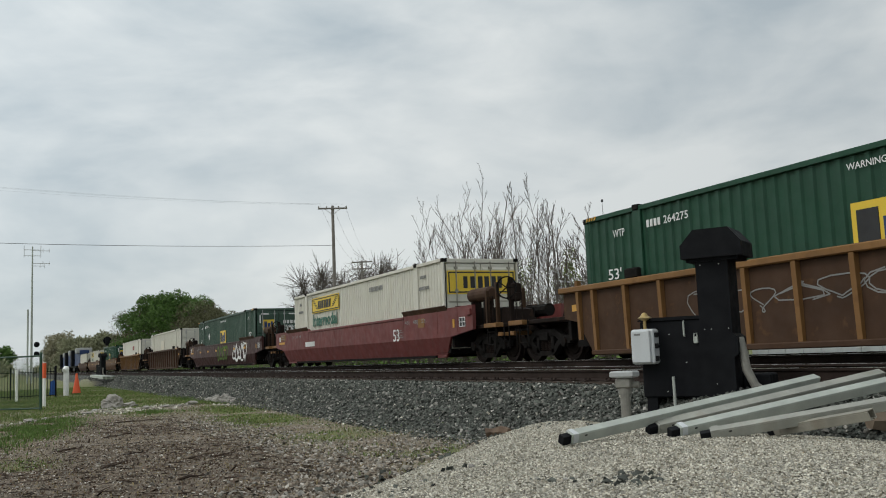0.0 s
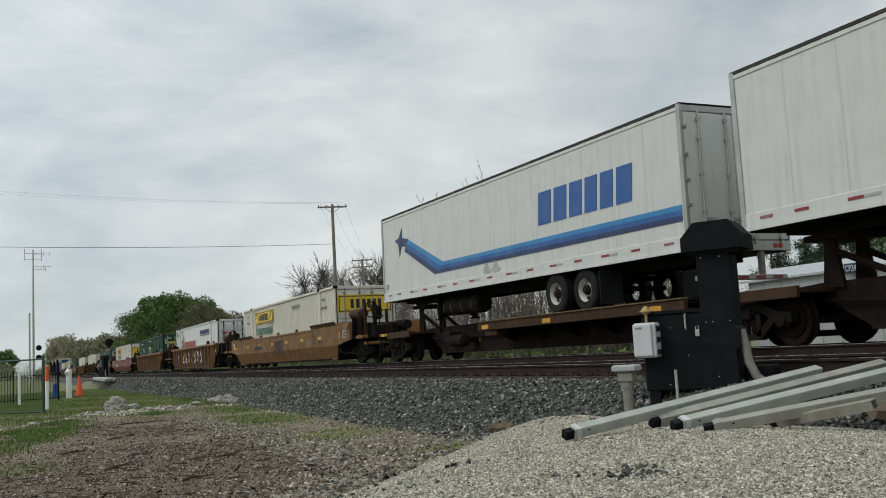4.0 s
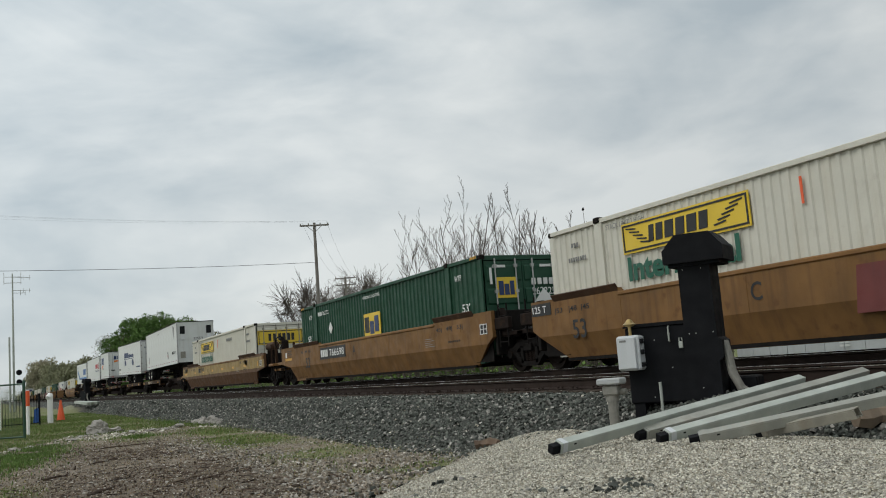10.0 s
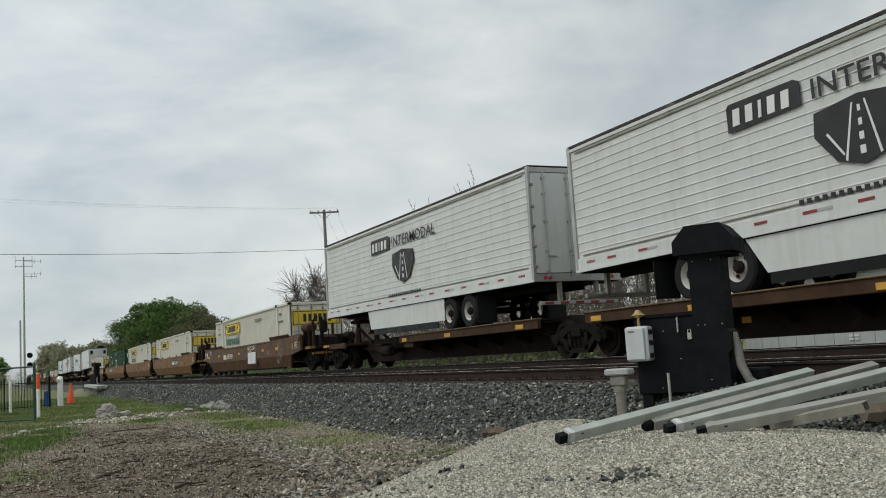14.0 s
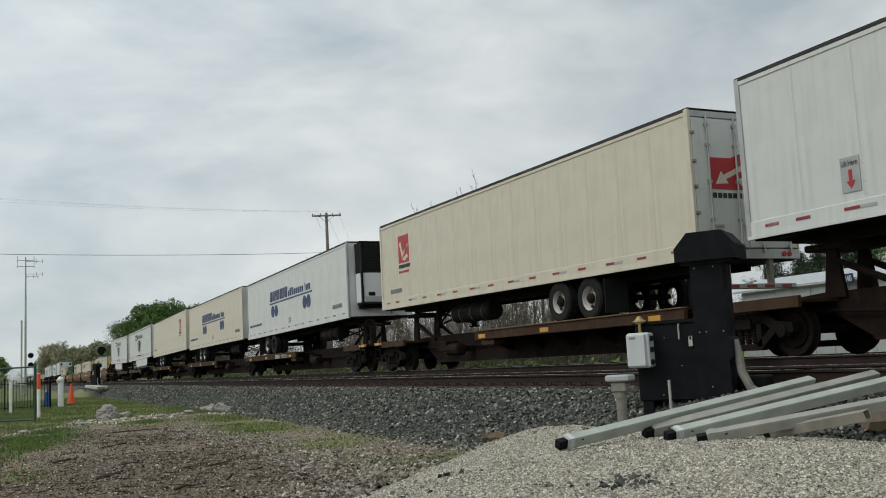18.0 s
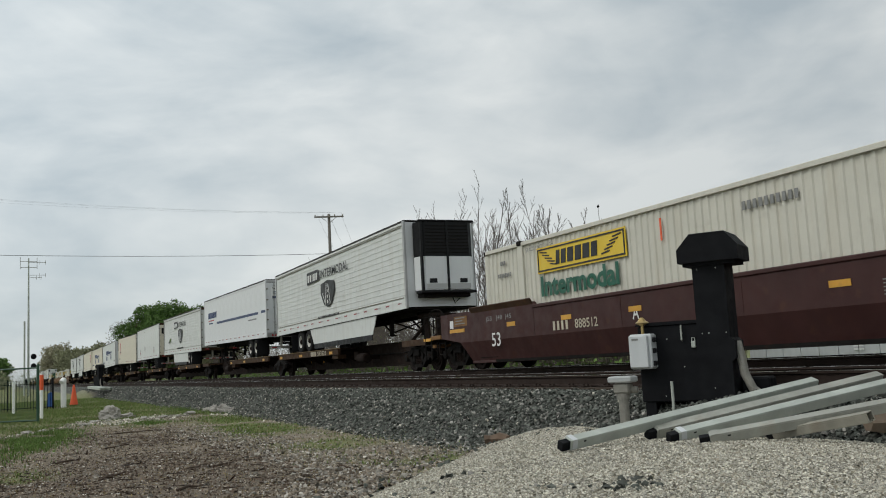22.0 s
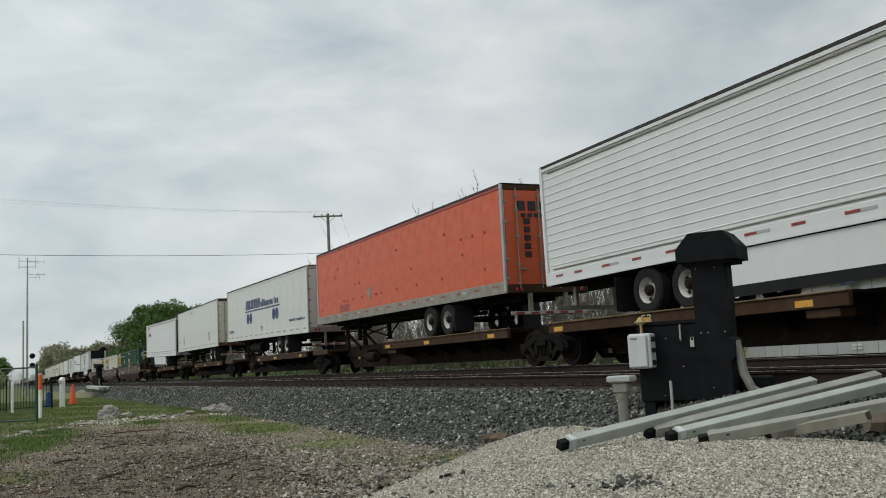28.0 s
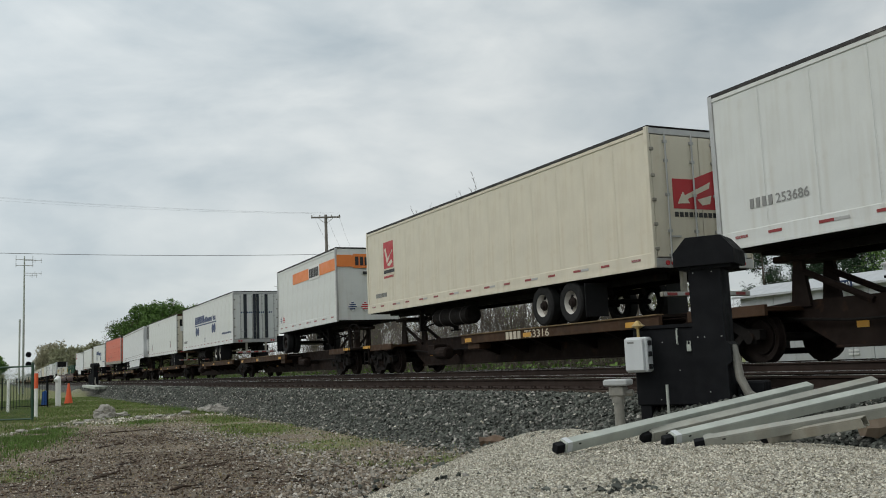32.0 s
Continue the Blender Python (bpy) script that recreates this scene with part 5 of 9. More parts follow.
for tr, xs in ((TRACK_NEAR, (-600, -58.6)), (TRACK_FAR, (-600, -46.6))):
    s = Shape()
    x = xs[0]
    while x < xs[1]:
        s.box(x - 0.115, x + 0.115, -1.28, 1.28, ZR - 0.35, ZR - 0.185)
        x += 0.56
    tagged(part("distant_ties", s, "tie", tr), kind="stuff")


# ---- beside the track ----
def switch_heater(m, label, full=True):
    """A black hot-air switch heater: burner box, flue with a hooded top, duct. Its left front foot is the origin."""
    h = thing("switch_heater", label, "switch heater", m, "switch heaters")
    part("burner_box", Shape().box(0.0, 0.76, 0.0, 0.55, 0.05, 0.97, 0.015), "black", h)
    part("lid", Shape().prism([(-0.02, 0.97), (0.78, 0.97), (0.78, 0.985), (0.72, 1.01), (0.06, 1.01), (-0.02, 0.985)], -0.02, 0.57), "black", h)
    part("flue", Shape().prism([(0.72, 0.0), (1.12, 0.0), (1.12, 0.50), (1.17, 0.54), (1.17, 0.74), (1.12, 0.78), (1.12, 1.70), (0.74, 1.70), (0.74, 0.78), (0.72, 0.74)], -0.03, 0.38), "black", h)
    part("hood", Shape().prism([(0.595, 1.68), (1.31, 1.68), (1.31, 1.85), (1.17, 2.02), (0.76, 2.02), (0.595, 1.84)], -0.12, 0.46), "black", h)
    part("hood_rim", Shape().box(0.64, 1.25, -0.06, 0.40, 1.64, 1.69), "black", h)
    d = Shape()
    d.tube([(1.16, 0.12, 0.72), (1.20, 0.08, 0.55), (1.23, 0.06, 0.35), (1.31, 0.06, 0.17), (1.45, 0.1, 0.06)], 0.052, 12)
    part("duct", d, "hose", h, "grey flexible duct")
    sc = Shape()
    for x, z, y in ((0.36, 0.80, 0.0), (0.55, 0.86, 0.0), (0.80, 0.84, -0.03), (0.88, 0.84, -0.03), (1.08, 0.84, -0.03), (0.80, 1.60, -0.03), (1.02, 1.60, -0.03), (0.55, 0.46, 0.0), (0.90, 0.2, -0.03), (0.3, 0.12, 0.0)):
        sc.tube([(x, y + 0.01, z), (x, y - 0.006, z)], 0.007, 6)
    tagged(part("screws", sc, "galv", h), kind="stuff")
    if full:
        part("handle", Shape().tube([(0.55, -0.01, 0.95), (0.55, -0.035, 0.94), (0.55, -0.035, 0.78), (0.55, -0.01, 0.77)], 0.011, 6), "galv", h)
        part("padlock", Shape().box(0.66, 0.71, -0.04, -0.01, 0.68, 0.76, 0.006).tube([(0.665, -0.025, 0.76), (0.67, -0.025, 0.80), (0.70, -0.025, 0.80), (0.705, -0.025, 0.76)], 0.007, 6), "galv", h)
        e = part("control_box", Shape().box(-0.05, 0.23, -0.20, 0.0, 0.455, 0.875, 0.02), "grey_box", h, "pale grey plastic control box")
        part("cover", Shape().box(-0.04, 0.19, -0.235, -0.20, 0.47, 0.86, 0.014), "grey_box", e)
        for z in (0.49, 0.64, 0.77):
            part("clasp", Shape().box(0.225, 0.255, -0.17, -0.09, z, z + 0.06, 0.006), "black_plastic", e)
        part("maker_label", Shape().box(0.0, 0.08, -0.239, -0.235, 0.80, 0.823), "grey_ink", e)
        part("breather", Shape().tube([(0.10, -0.1, 0.87), (0.10, -0.1, 0.98)], 0.020, 8).tube([(0.10, -0.1, 0.98), (0.10, -0.1, 1.01), (0.10, -0.1, 1.03), (0.10, -0.1, 1.075)], [0.03, 0.085, 0.055, 0.02], 10), "brass", e)
        part("gas_pipe", Shape().tube([(0.42, -0.14, -0.12), (0.42, -0.14, 0.30)], 0.018, 8), "galv", h)
        for a, b in ((0.03, 0.16), (0.56, 0.70), (0.96, 1.1)):
            part("foot", Shape().box(a, b, 0.02, 0.5, -0.45, 0.06), "black", h)
        part("outlet_box", Shape().box(1.14, 1.46, 0.22, 0.62, 0.0, 0.30, 0.02), "black", h)
    return h


HEATER = pose(-9.30, 7.0, 0.60, 0, 0, 34)
switch_heater(HEATER, "black sheet-metal hot-air switch heater with hooded flue")
switch_heater(pose(-90.6, 7.15, 0.74, 0, 0, 20), "distant black switch heater on a gravel pad", False)
jb = thing("junction_post", "grey metal junction box on a pipe post beside the heater", "junction box", pose(-8.40, 6.07, 0.52, 0, 0, 34))
part("pipe", Shape().tube([(0, 0, -0.40), (0, 0, 0.30)], 0.055, 14).tube([(0, 0, 0.24), (0, 0, 0.32)], 0.07, 14).tube([(0.05, 0.02, 0.34), (0.16, 0.02, 0.34)], 0.035, 8), "hose", jb)
part("housing", Shape().box(-0.08, 0.09, -0.08, 0.08, 0.30, 0.42, 0.02), "hose", jb)
part("lid", Shape().box(-0.13, 0.14, -0.11, 0.11, 0.42, 0.49, 0.015), "jb_grey", jb)


def channel(label, x0, y0, z0, x1, y1, z1, w=0.13, mtl="galv", roll=0.0, group="galvanised beams"):
    """A lipped steel channel lying open end out, from one point to another."""
    a, b = Vector((x0, y0, z0)), Vector((x1, y1, z1))
    d = b - a
    m = Matrix.Translation(a) @ d.to_track_quat("X", "Z").to_matrix().to_4x4() @ pose(0, 0, 0, roll, 0, 0)
    L, t = d.length, 0.010
    c = thing("steel_beam", label, "beam", m, group)
    part("web", Shape().box(0, L, -w / 2, w / 2, w / 2 - t, w / 2, 0.003), mtl, c)
    part("flange", Shape().box(0, L, -w / 2, -w / 2 + t, -w / 2, w / 2 - t, 0.003), mtl, c)
    part("flange", Shape().box(0, L, w / 2 - t, w / 2, -w / 2, w / 2 - t, 0.003), mtl, c)
    part("lip", Shape().box(0, L, -w / 2 + t, -w / 2 + 0.03, -w / 2, -w / 2 + t), mtl, c)
    part("lip", Shape().box(0, L, w / 2 - 0.03, w / 2 - t, -w / 2, -w / 2 + t), mtl, c)
    part("sleeve", Shape().box(0.02, 0.07, -w / 2 - 0.004, w / 2 + 0.004, -w / 2 + 0.01, w / 2 + 0.004), "grey_box" if mtl == "galv" else mtl, c, "bright end band")
    # a black block stands in for the shade inside the open channel
    part("end_plug", Shape().box(-0.08, 0.06, -w / 2 + 0.011, w / 2 - 0.011, -w / 2 + 0.002, w / 2 - 0.011, 0.004), "black", c, "black block that stands for the shade in the open end")
    part("slot", Shape().box(0.14, 0.165, -w / 2 - 0.002, -w / 2 + 0.002, 0.01, 0.022), "black_plastic", c)
    return c


channel("pale galvanised steel channel lying on top of the stack", -6.70, 4.24, 0.530, -7.00, 7.42, 0.862, 0.090, "galv", 22)
channel("galvanised steel channel in the stack on the gravel", -6.75, 5.18, 0.548, -6.56, 7.83, 0.893, 0.092, "galv_mid", 25)
channel("galvanised steel channel in the stack on the gravel", -6.35, 5.10, 0.545, -6.02, 7.45, 0.862, 0.092, "galv", 20)
channel("galvanised steel channel in the stack on the gravel", -6.00, 5.15, 0.535, -5.10, 6.36, 0.765, 0.086, "galv_mid", 18)
channel("stained galvanised steel channel at the bottom of the stack", -5.84, 5.70, 0.535, -4.93, 5.75, 0.700, 0.078, "galv_dark", 14)

# silver equipment house behind the train
eh = thing("equipment_house", "silver sheet-metal railway equipment house with low gable roof", "equipment house", pose(-26.9, 25.4, 0.62))
for k in range(9):
    part("wall_panel", Shape().box(k * 0.8267 + 0.010, (k + 1) * 0.8267 - 0.010, -0.03, 0.03, 0.0, 2.62, 0.008), "house_grey", eh)
part("back_wall", Shape().box(0, 7.44, 2.4, 2.46, 0, 2.62), "house_grey", eh)
for x in (0.0, 7.44):
    part("side_wall", Shape().prism([(0.0, 0.0), (2.43, 0.0), (2.43, 2.62), (1.2, 3.0), (0.0, 2.62)], x - 0.03, x + 0.03, "x"), "house_grey", eh)
part("roof", Shape().prism([(-0.25, 2.60), (1.2, 3.06), (2.68, 2.60), (2.68, 2.68), (1.2, 3.14), (-0.25, 2.68)], -0.25, 7.7, "x"), "house_grey", eh)
part("base", Shape().box(-0.05, 7.5, -0.02, 2.5, -0.4, 0.04), "concrete", eh)
part("roof_vent", Shape().tube([(5.6, 1.2, 3.1), (5.6, 1.2, 3.28)], 0.12, 12).tube([(5.6, 1.2, 3.28), (5.6, 1.2, 3.34), (5.6, 1.2, 3.40)], [0.2, 0.2, 0.05], 12), "alu", eh)
for u in (4.80, 5.02):
    for z in (0.36, 0.47):
        part("wall_vent", Shape().prism([(u, z), (u + 0.18, z), (u + 0.18, z + 0.05), (u, z + 0.07)], -0.07, -0.03), "white_new", eh)
sg = part("location_sign", Shape().box(4.75, 5.40, -0.33, -0.29, 2.50, 2.82, 0.01), "sign_blue", eh, "dark blue sign with white letters")
uv, fs = letters("CP240")
me = bpy.data.meshes.new("lettering")
me.from_pydata([(4.80 + a * 0.55, -0.336, 2.56 + b * 0.20) for a, b in uv], [], fs)
me.materials.append(M["white_ink"])
new("lettering", me).parent = sg


# ---- trees and brush ----
class Twigs:
    """Collects tapering four-sided sticks as arrays."""

    def __init__(self):
        self.v, self.f, self.n = [], [], 0

    def stick(self, pts, radii, sides=4):
        k = len(pts)
        d = pts[-1] - pts[0]
        d = d / (np.linalg.norm(d) + 1e-9)
        a = np.cross(d, (0.31, 0.87, 0.38))
        a /= np.linalg.norm(a)
        b = np.cross(d, a)
        w = np.arange(sides) * 2 * math.pi / sides
        ring = np.outer(np.cos(w), a) + np.outer(np.sin(w), b)
        for p, r in zip(pts, radii):
            self.v.append(p + ring * r)
        for i in range(k - 1):
            for s in range(sides):
                j = (s + 1) % sides
                o = self.n + i * sides
                self.f.append((o + s, o + j, o + sides + j, o + sides + s))
        self.n += k * sides

    def mesh(self, name, material):
        return raw_mesh(name, np.concatenate(self.v), np.array(self.f), material)


def limb(tw, r, start, way, length, rad, depth, rise=0.5, tips=None, spread=0.6, kids=(3, 5)):
    """A limb that bends upward and forks."""
    n = 5
    pts = [start]
    d = way / np.linalg.norm(way)
    for i in range(n):
        d = d + np.array([r.normal(0, 0.09), r.normal(0, 0.09), rise * 0.16])
        d /= np.linalg.norm(d)
        pts.append(pts[-1] + d * length / n)
    tw.stick(pts, np.linspace(rad, rad * (0.45 if depth else 0.3), n + 1), 5 if rad > 0.05 else (4 if rad > 0.015 else 3))
    if tips is not None and depth <= 1:
        tips.extend(pts[2:])
    if depth:
        m = r.randint(kids[0], kids[1] + 1)
        for j in range(m):
            q = 0.25 + 0.7 * (j + r.rand() * 0.8) / m
            i = min(n - 1, int(q * n))
            p = pts[i] + (pts[i + 1] - pts[i]) * (q * n - i)
            side = r.normal(0, 1, 3)
            side[2] = abs(side[2]) * 0.4
            side /= np.linalg.norm(side)
            w = d * (1 - spread) + side * spread + np.array([0, 0, 0.25])
            limb(tw, r, p, w, length * r.uniform(0.38, 0.62) * (1.1 - 0.35 * q), rad * 0.5 * (1.1 - 0.4 * q), depth - 1, rise, tips, spread, kids)


def leaf_mesh(name, centres, size, material, seed, per=6, puff=0.35, slim=0.55):
    r = np.random.RandomState(seed)
    c = np.repeat(np.array(centres), per, 0)
    c = c + r.normal(0, puff, c.shape)
    n = len(c)
    a = r.normal(0, 1, (n, 3))
    a /= np.linalg.norm(a, axis=1, keepdims=True)
    b = np.cross(a, r.normal(0, 1, (n, 3)))
    b /= np.linalg.norm(b, axis=1, keepdims=True)
    s = (size * r.uniform(0.6, 1.3, n))[:, None]
    v = np.stack([c - a * s, c - b * s * slim, c + a * s, c + b * s * slim], 1).reshape(-1, 3)
    return raw_mesh(name, v, (np.arange(n) * 4)[:, None] + np.arange(4)[None], material)


def tree(x, y, h, seed, label, leaf=None, leaf_size=0.2, per=5, puff=0.35, width=0.5, stems=1, depth=3, rise=0.5, kids=(3, 5), rad=None, group="", bark="bark", first=0.25):
    r = np.random.RandomState(seed)
    z = float(height(x, y))
    t = thing("tree", label, "tree", pose(x, y, z), group)
    tw, tips = Twigs(), []
    rad = rad or h * 0.014
    for k in range(stems):
        lean = r.normal(0, 0.10 + 0.10 * (stems > 1), 2)
        way = np.array([lean[0], lean[1], 1.0])
        n = 8
        pts = [np.array([r.normal(0, 0.25) * (stems > 1), r.normal(0, 0.25) * (stems > 1), -0.15])]
        hh = h * r.uniform(0.75, 1.0) if k else h
        d = way / np.linalg.norm(way)
        for i in range(n):
            d = d + np.array([r.normal(0, 0.05), r.normal(0, 0.05), 0.02])
            d /= np.linalg.norm(d)
            pts.append(pts[-1] + d * hh / n * 0.92)
        tw.stick(pts, np.linspace(rad, rad * 0.15, n + 1) * (1 if stems == 1 else 0.7), 6)
        m = int(7 + 5 * (stems == 1))
        for j in range(m):
            q = first + (0.97 - first) * (j + r.rand() * 0.7) / m
            i = min(n - 1, int(q * n))
            p = pts[i] + (pts[i + 1] - pts[i]) * (q * n - i)
            a = r.uniform(0, 6.283)
            w = np.array([math.cos(a) * width * 1.6, math.sin(a) * width * 1.6, 0.75])
            limb(tw, r, p, w, hh * width * (1.0 - 0.62 * q) * r.uniform(0.7, 1.1), rad * 0.45 * (1.1 - q), depth - 1, rise, tips, 0.55, kids)
    part("trunk", tw.mesh("trunk", bark), None, t)
    if leaf and tips:
        part("crown", leaf_mesh("crown", tips, leaf_size, leaf, seed, per, puff), None, t)
    return t


def bare_tree(x, y, h, seed, stems, label):
    """An upright leafless tree: a few ascending stems with forked, upswept shoots."""
    r = np.random.RandomState(seed)
    z = float(height(x, y))
    t = thing("tree", label, "tree", pose(x, y, z), "bare trees")
    tw, fine = Twigs(), Twigs()

    def shoot(start, way, length, rad, depth):
        n = 5 if depth > 1 else 3
        d, pts = way / np.linalg.norm(way), [start]
        for i in range(n):
            d = d + np.array([r.normal(0, 0.055), r.normal(0, 0.055), 0.07])
            d /= np.linalg.norm(d)
            pts.append(pts[-1] + d * length / n)
        (tw if depth > 1 and rad > 0.03 else fine).stick(pts, np.linspace(rad, max(0.006, rad * 0.30), n + 1), 5 if rad > 0.04 else 3)
        if depth == 0 or length < 0.35:
            return
        m = int(r.randint(5, 9) if depth > 1 else r.randint(3, 6))
        for j in range(m):
            q = 0.22 + 0.72 * (j + 0.7 * r.rand()) / m
            i = min(n - 1, int(q * n))
            p = pts[i] + (pts[i + 1] - pts[i]) * (q * n - i)
            w = r.uniform(0, 6.283)
            s = np.array([math.cos(w), math.sin(w), 0.0])
            shoot(p, d + s * r.uniform(0.32, 0.68), length * r.uniform(0.24, 0.44) * (1.25 - 0.6 * q), max(0.009, rad * r.uniform(0.30, 0.46)), depth - 1)

    for k in range(stems):
        w = r.uniform(0, 6.283)
        lean = r.uniform(0.02, 0.20 if stems > 1 else 0.08)
        shoot(np.array([0.18 * math.cos(w), 0.18 * math.sin(w), -0.2]), np.array([lean * math.cos(w), lean * math.sin(w), 1.0]), h * (1.0 if k == 0 else r.uniform(0.72, 0.97)), 0.050 * r.uniform(0.75, 1.25) * (h / 10) ** 0.5, 3 if h > 6.5 else 2)
    part("trunk", tw.mesh("trunk", "twig"), None, t)
    part("crown", fine.mesh("crown", "twig"), None, t)
    return t


BARE = "bare grey-brown tree with upright twigs behind the track"
for k, (x, y, h, st) in enumerate(((-53.2, 24.3, 9.7, 2), (-51.3, 24.0, 11.3, 2), (-49.4, 24.5, 11.3, 3), (-46.9, 24.0, 12.0, 2), (-45.0, 24.0, 11.6, 3), (-43.6, 24.6, 10.8, 2), (-41.9, 24.0, 10.6, 3), (-40.2, 24.3, 9.7, 2), (-38.7, 24.0, 9.6, 2), (-37.1, 24.0, 9.2, 2), (-34.9, 24.0, 8.6, 3), (-33.8, 24.4, 8.3, 2), (-32.7, 24.0, 7.5, 2), (-31.3, 24.0, 7.2, 2), (-30.4, 24.2, 6.7, 2), (-29.4, 24.0, 6.1, 2))):
    bare_tree(x, y, h * 0.82, 100 + k, st + 1, BARE)
for k, (x, y, h) in enumerate(((-47, 27, 6.5), (-42, 26.5, 6.8), (-39, 27, 6.4), (-35.6, 26.0, 6.4), (-33.2, 26.2, 5.6), (-31.0, 26.5, 5.0))):
    tree(x, y, h, 140 + k, "young tree with sparse olive buds in the thicket", "leaf_bud", 0.07, 3, 0.22, 0.32, 2, 3, 0.9, (2, 3), 0.05, "budding saplings", "twig")

# a thicket of thin bare stems along the line
r = np.random.RandomState(77)
for name, x0, x1, n, hmin, hmax in (("thicket", -33, -27.8, 330, 1.2, 3.4), ("thicket", -75, -30, 2300, 1.6, 4.8), ("thicket", -140, -75, 900, 1.5, 4.5)):
    tw, tips = Twigs(), []
    for k in range(n):
        x, y = r.uniform(x0, x1), 21.5 + 5.5 * r.rand()
        h = r.uniform(hmin, hmax)
        base = np.array([x, y, float(height(x, y)) - 0.05])
        d = np.array([r.normal(0, 0.22), r.normal(0, 0.22), 1.0])
        pts = [base]
        for i in range(3):
            d = d + np.array([r.normal(0, 0.1), r.normal(0, 0.1), 0.05])
            d /= np.linalg.norm(d)
            pts.append(pts[-1] + d * h / 3)
        tw.stick(pts, np.linspace(0.018, 0.007, 4), 3)
        for j in range(4):
            i = r.randint(1, 3)
            w = np.array([r.normal(0, 0.6), r.normal(0, 0.6), 0.8])
            w /= np.linalg.norm(w)
            q = pts[i] + w * h * r.uniform(0.15, 0.35)
            tw.stick([pts[i], (pts[i] + q) / 2 + np.array([0, 0, -0.03]), q], [0.010, 0.008, 0.005], 3)
            if r.rand() < 0.40:
                tips.append(q)
    tagged(new("thicket", tw.mesh("thicket", "twig")), "tangle of thin bare brush along the railway", "brush", kind="stuff")
    tagged(new("brush_buds", leaf_mesh("brush_buds", tips, 0.035, "leaf_brush", 5, 6, 0.22)), "first small buds on the brush", "leaves", kind="stuff")
low = []
for k in range(2600):
    x = r.uniform(-140, -28)
    low.append((x, 19.5 + 5 * r.rand(), 0.5 + 0.5 * r.rand() ** 2))
tagged(new("undergrowth", leaf_mesh("undergrowth", low, 0.10, "grass", 6, 5, 0.25)), "low green weeds behind the tracks", "weeds", kind="stuff")

def dome_tree(x, y, h, w, seed, label, leaf, size, count, trunk=0.3, low=0.16, haze=None, group="green trees"):
    """A broad tree: forking limbs inside a lumpy crown of leaf clumps with gaps."""
    r = np.random.RandomState(seed)
    t = thing("tree", label, "tree", pose(x, y, float(height(x, y))), group)
    tw = Twigs()
    n = 26
    lumps = []
    for k in range(n):
        a, q = r.uniform(0, 6.283), r.rand() ** 0.6
        u = low + (0.90 - low) * (k + 0.5) / n
        rim = w / 2 * math.sqrt(max(0.05, 1 - abs((u - 0.45) / 0.58) ** 2.2))
        c = np.array([math.cos(a) * rim * q, math.sin(a) * rim * q, h * u])
        lumps.append((c, w * r.uniform(0.10, 0.17)))
        mid = np.array([c[0] * 0.35, c[1] * 0.35, h * (0.12 + 0.55 * u)])
        tw.stick([np.array([0, 0, h * 0.1 + 0.35 * h * u * r.rand()]), mid, c, c + (c - mid) * (0.05 if leaf else 0.3)], [trunk * 0.45, trunk * 0.3, trunk * 0.12, 0.02], 4)
        for j in range(5 if leaf else 24):
            e = c + r.normal(0, (0.05 if leaf else 0.10) * w, 3) + (c - mid) * (0.0 if leaf else 0.25)
            tw.stick([c, (c + e) / 2 + r.normal(0, 0.1, 3), e], [trunk * 0.12, trunk * 0.08, 0.02], 3)
            for i in range(0 if leaf else 5):
                g = c + (e - c) * r.uniform(0.3, 1.0)
                tw.stick([g, g + (e - c) * 0.35 + r.normal(0, 0.035 * w, 3)], [0.024, 0.014], 3)
    tw.stick([np.array([0, 0, -0.2]), np.array([0.1, 0, h * 0.25]), np.array([0, 0.1, h * 0.7])], [trunk, trunk * 0.8, trunk * 0.3], 7)
    part("trunk", tw.mesh("trunk", "bark" if leaf == "leaf" else "twig"), None, t)
    pts = []
    for c, rr in lumps:
        m = count // n
        d = r.normal(0, 1, (m, 3))
        d /= np.linalg.norm(d, axis=1, keepdims=True)
        rad = rr * (0.35 + 0.75 * r.rand(m) ** 0.5)[:, None]
        pts.append(c + d * rad * np.array([1.0, 1.0, 0.85]))
    if leaf:
        part("crown", leaf_mesh("crown", np.concatenate(pts), size, leaf, seed, 3, size * 0.8), None, t)
    return t


GREEN = "broad tree in fresh green leaf beside the railway"
OLIVE = "olive budding tree beside the railway"
dome_tree(-170, 24.5, 14.0, 15.0, 200, GREEN, "leaf", 0.17, 12000, 0.32)
dome_tree(-143, 24.0, 12.0, 13.0, 201, GREEN, "leaf", 0.17, 11000, 0.30)
dome_tree(-156, 28.0, 12.2, 13.0, 205, GREEN, "leaf", 0.17, 9000, 0.28)
dome_tree(-208, 24.0, 15.0, 15.0, 206, "sparse budding tree beside the railway", "leaf_dull", 0.13, 3600, 0.28)
dome_tree(-192, 27.0, 13.5, 13.0, 204, OLIVE, "leaf_dull", 0.15, 6000, 0.26)
dome_tree(-127, 23.0, 9.4, 11.0, 202, OLIVE, "leaf_dull", 0.12, 5200, 0.20)
dome_tree(-117, 23.5, 7.6, 9.0, 203, OLIVE, "leaf_dull", 0.11, 4000, 0.16)
dome_tree(-135, 27.0, 9.6, 11.0, 207, OLIVE, "leaf_dull", 0.12, 4600, 0.2)
for k, (x, y, h, w) in enumerate(((-130, 41, 14.2, 9.5), (-110.0, 42, 12.8, 10.0), (-119, 46, 11.6, 8.0))):
    dome_tree(x, y, h, w, 220 + k, "spreading bare tree with fine twigs", None, 0, 0, 0.28, 0.45, group="bare trees")
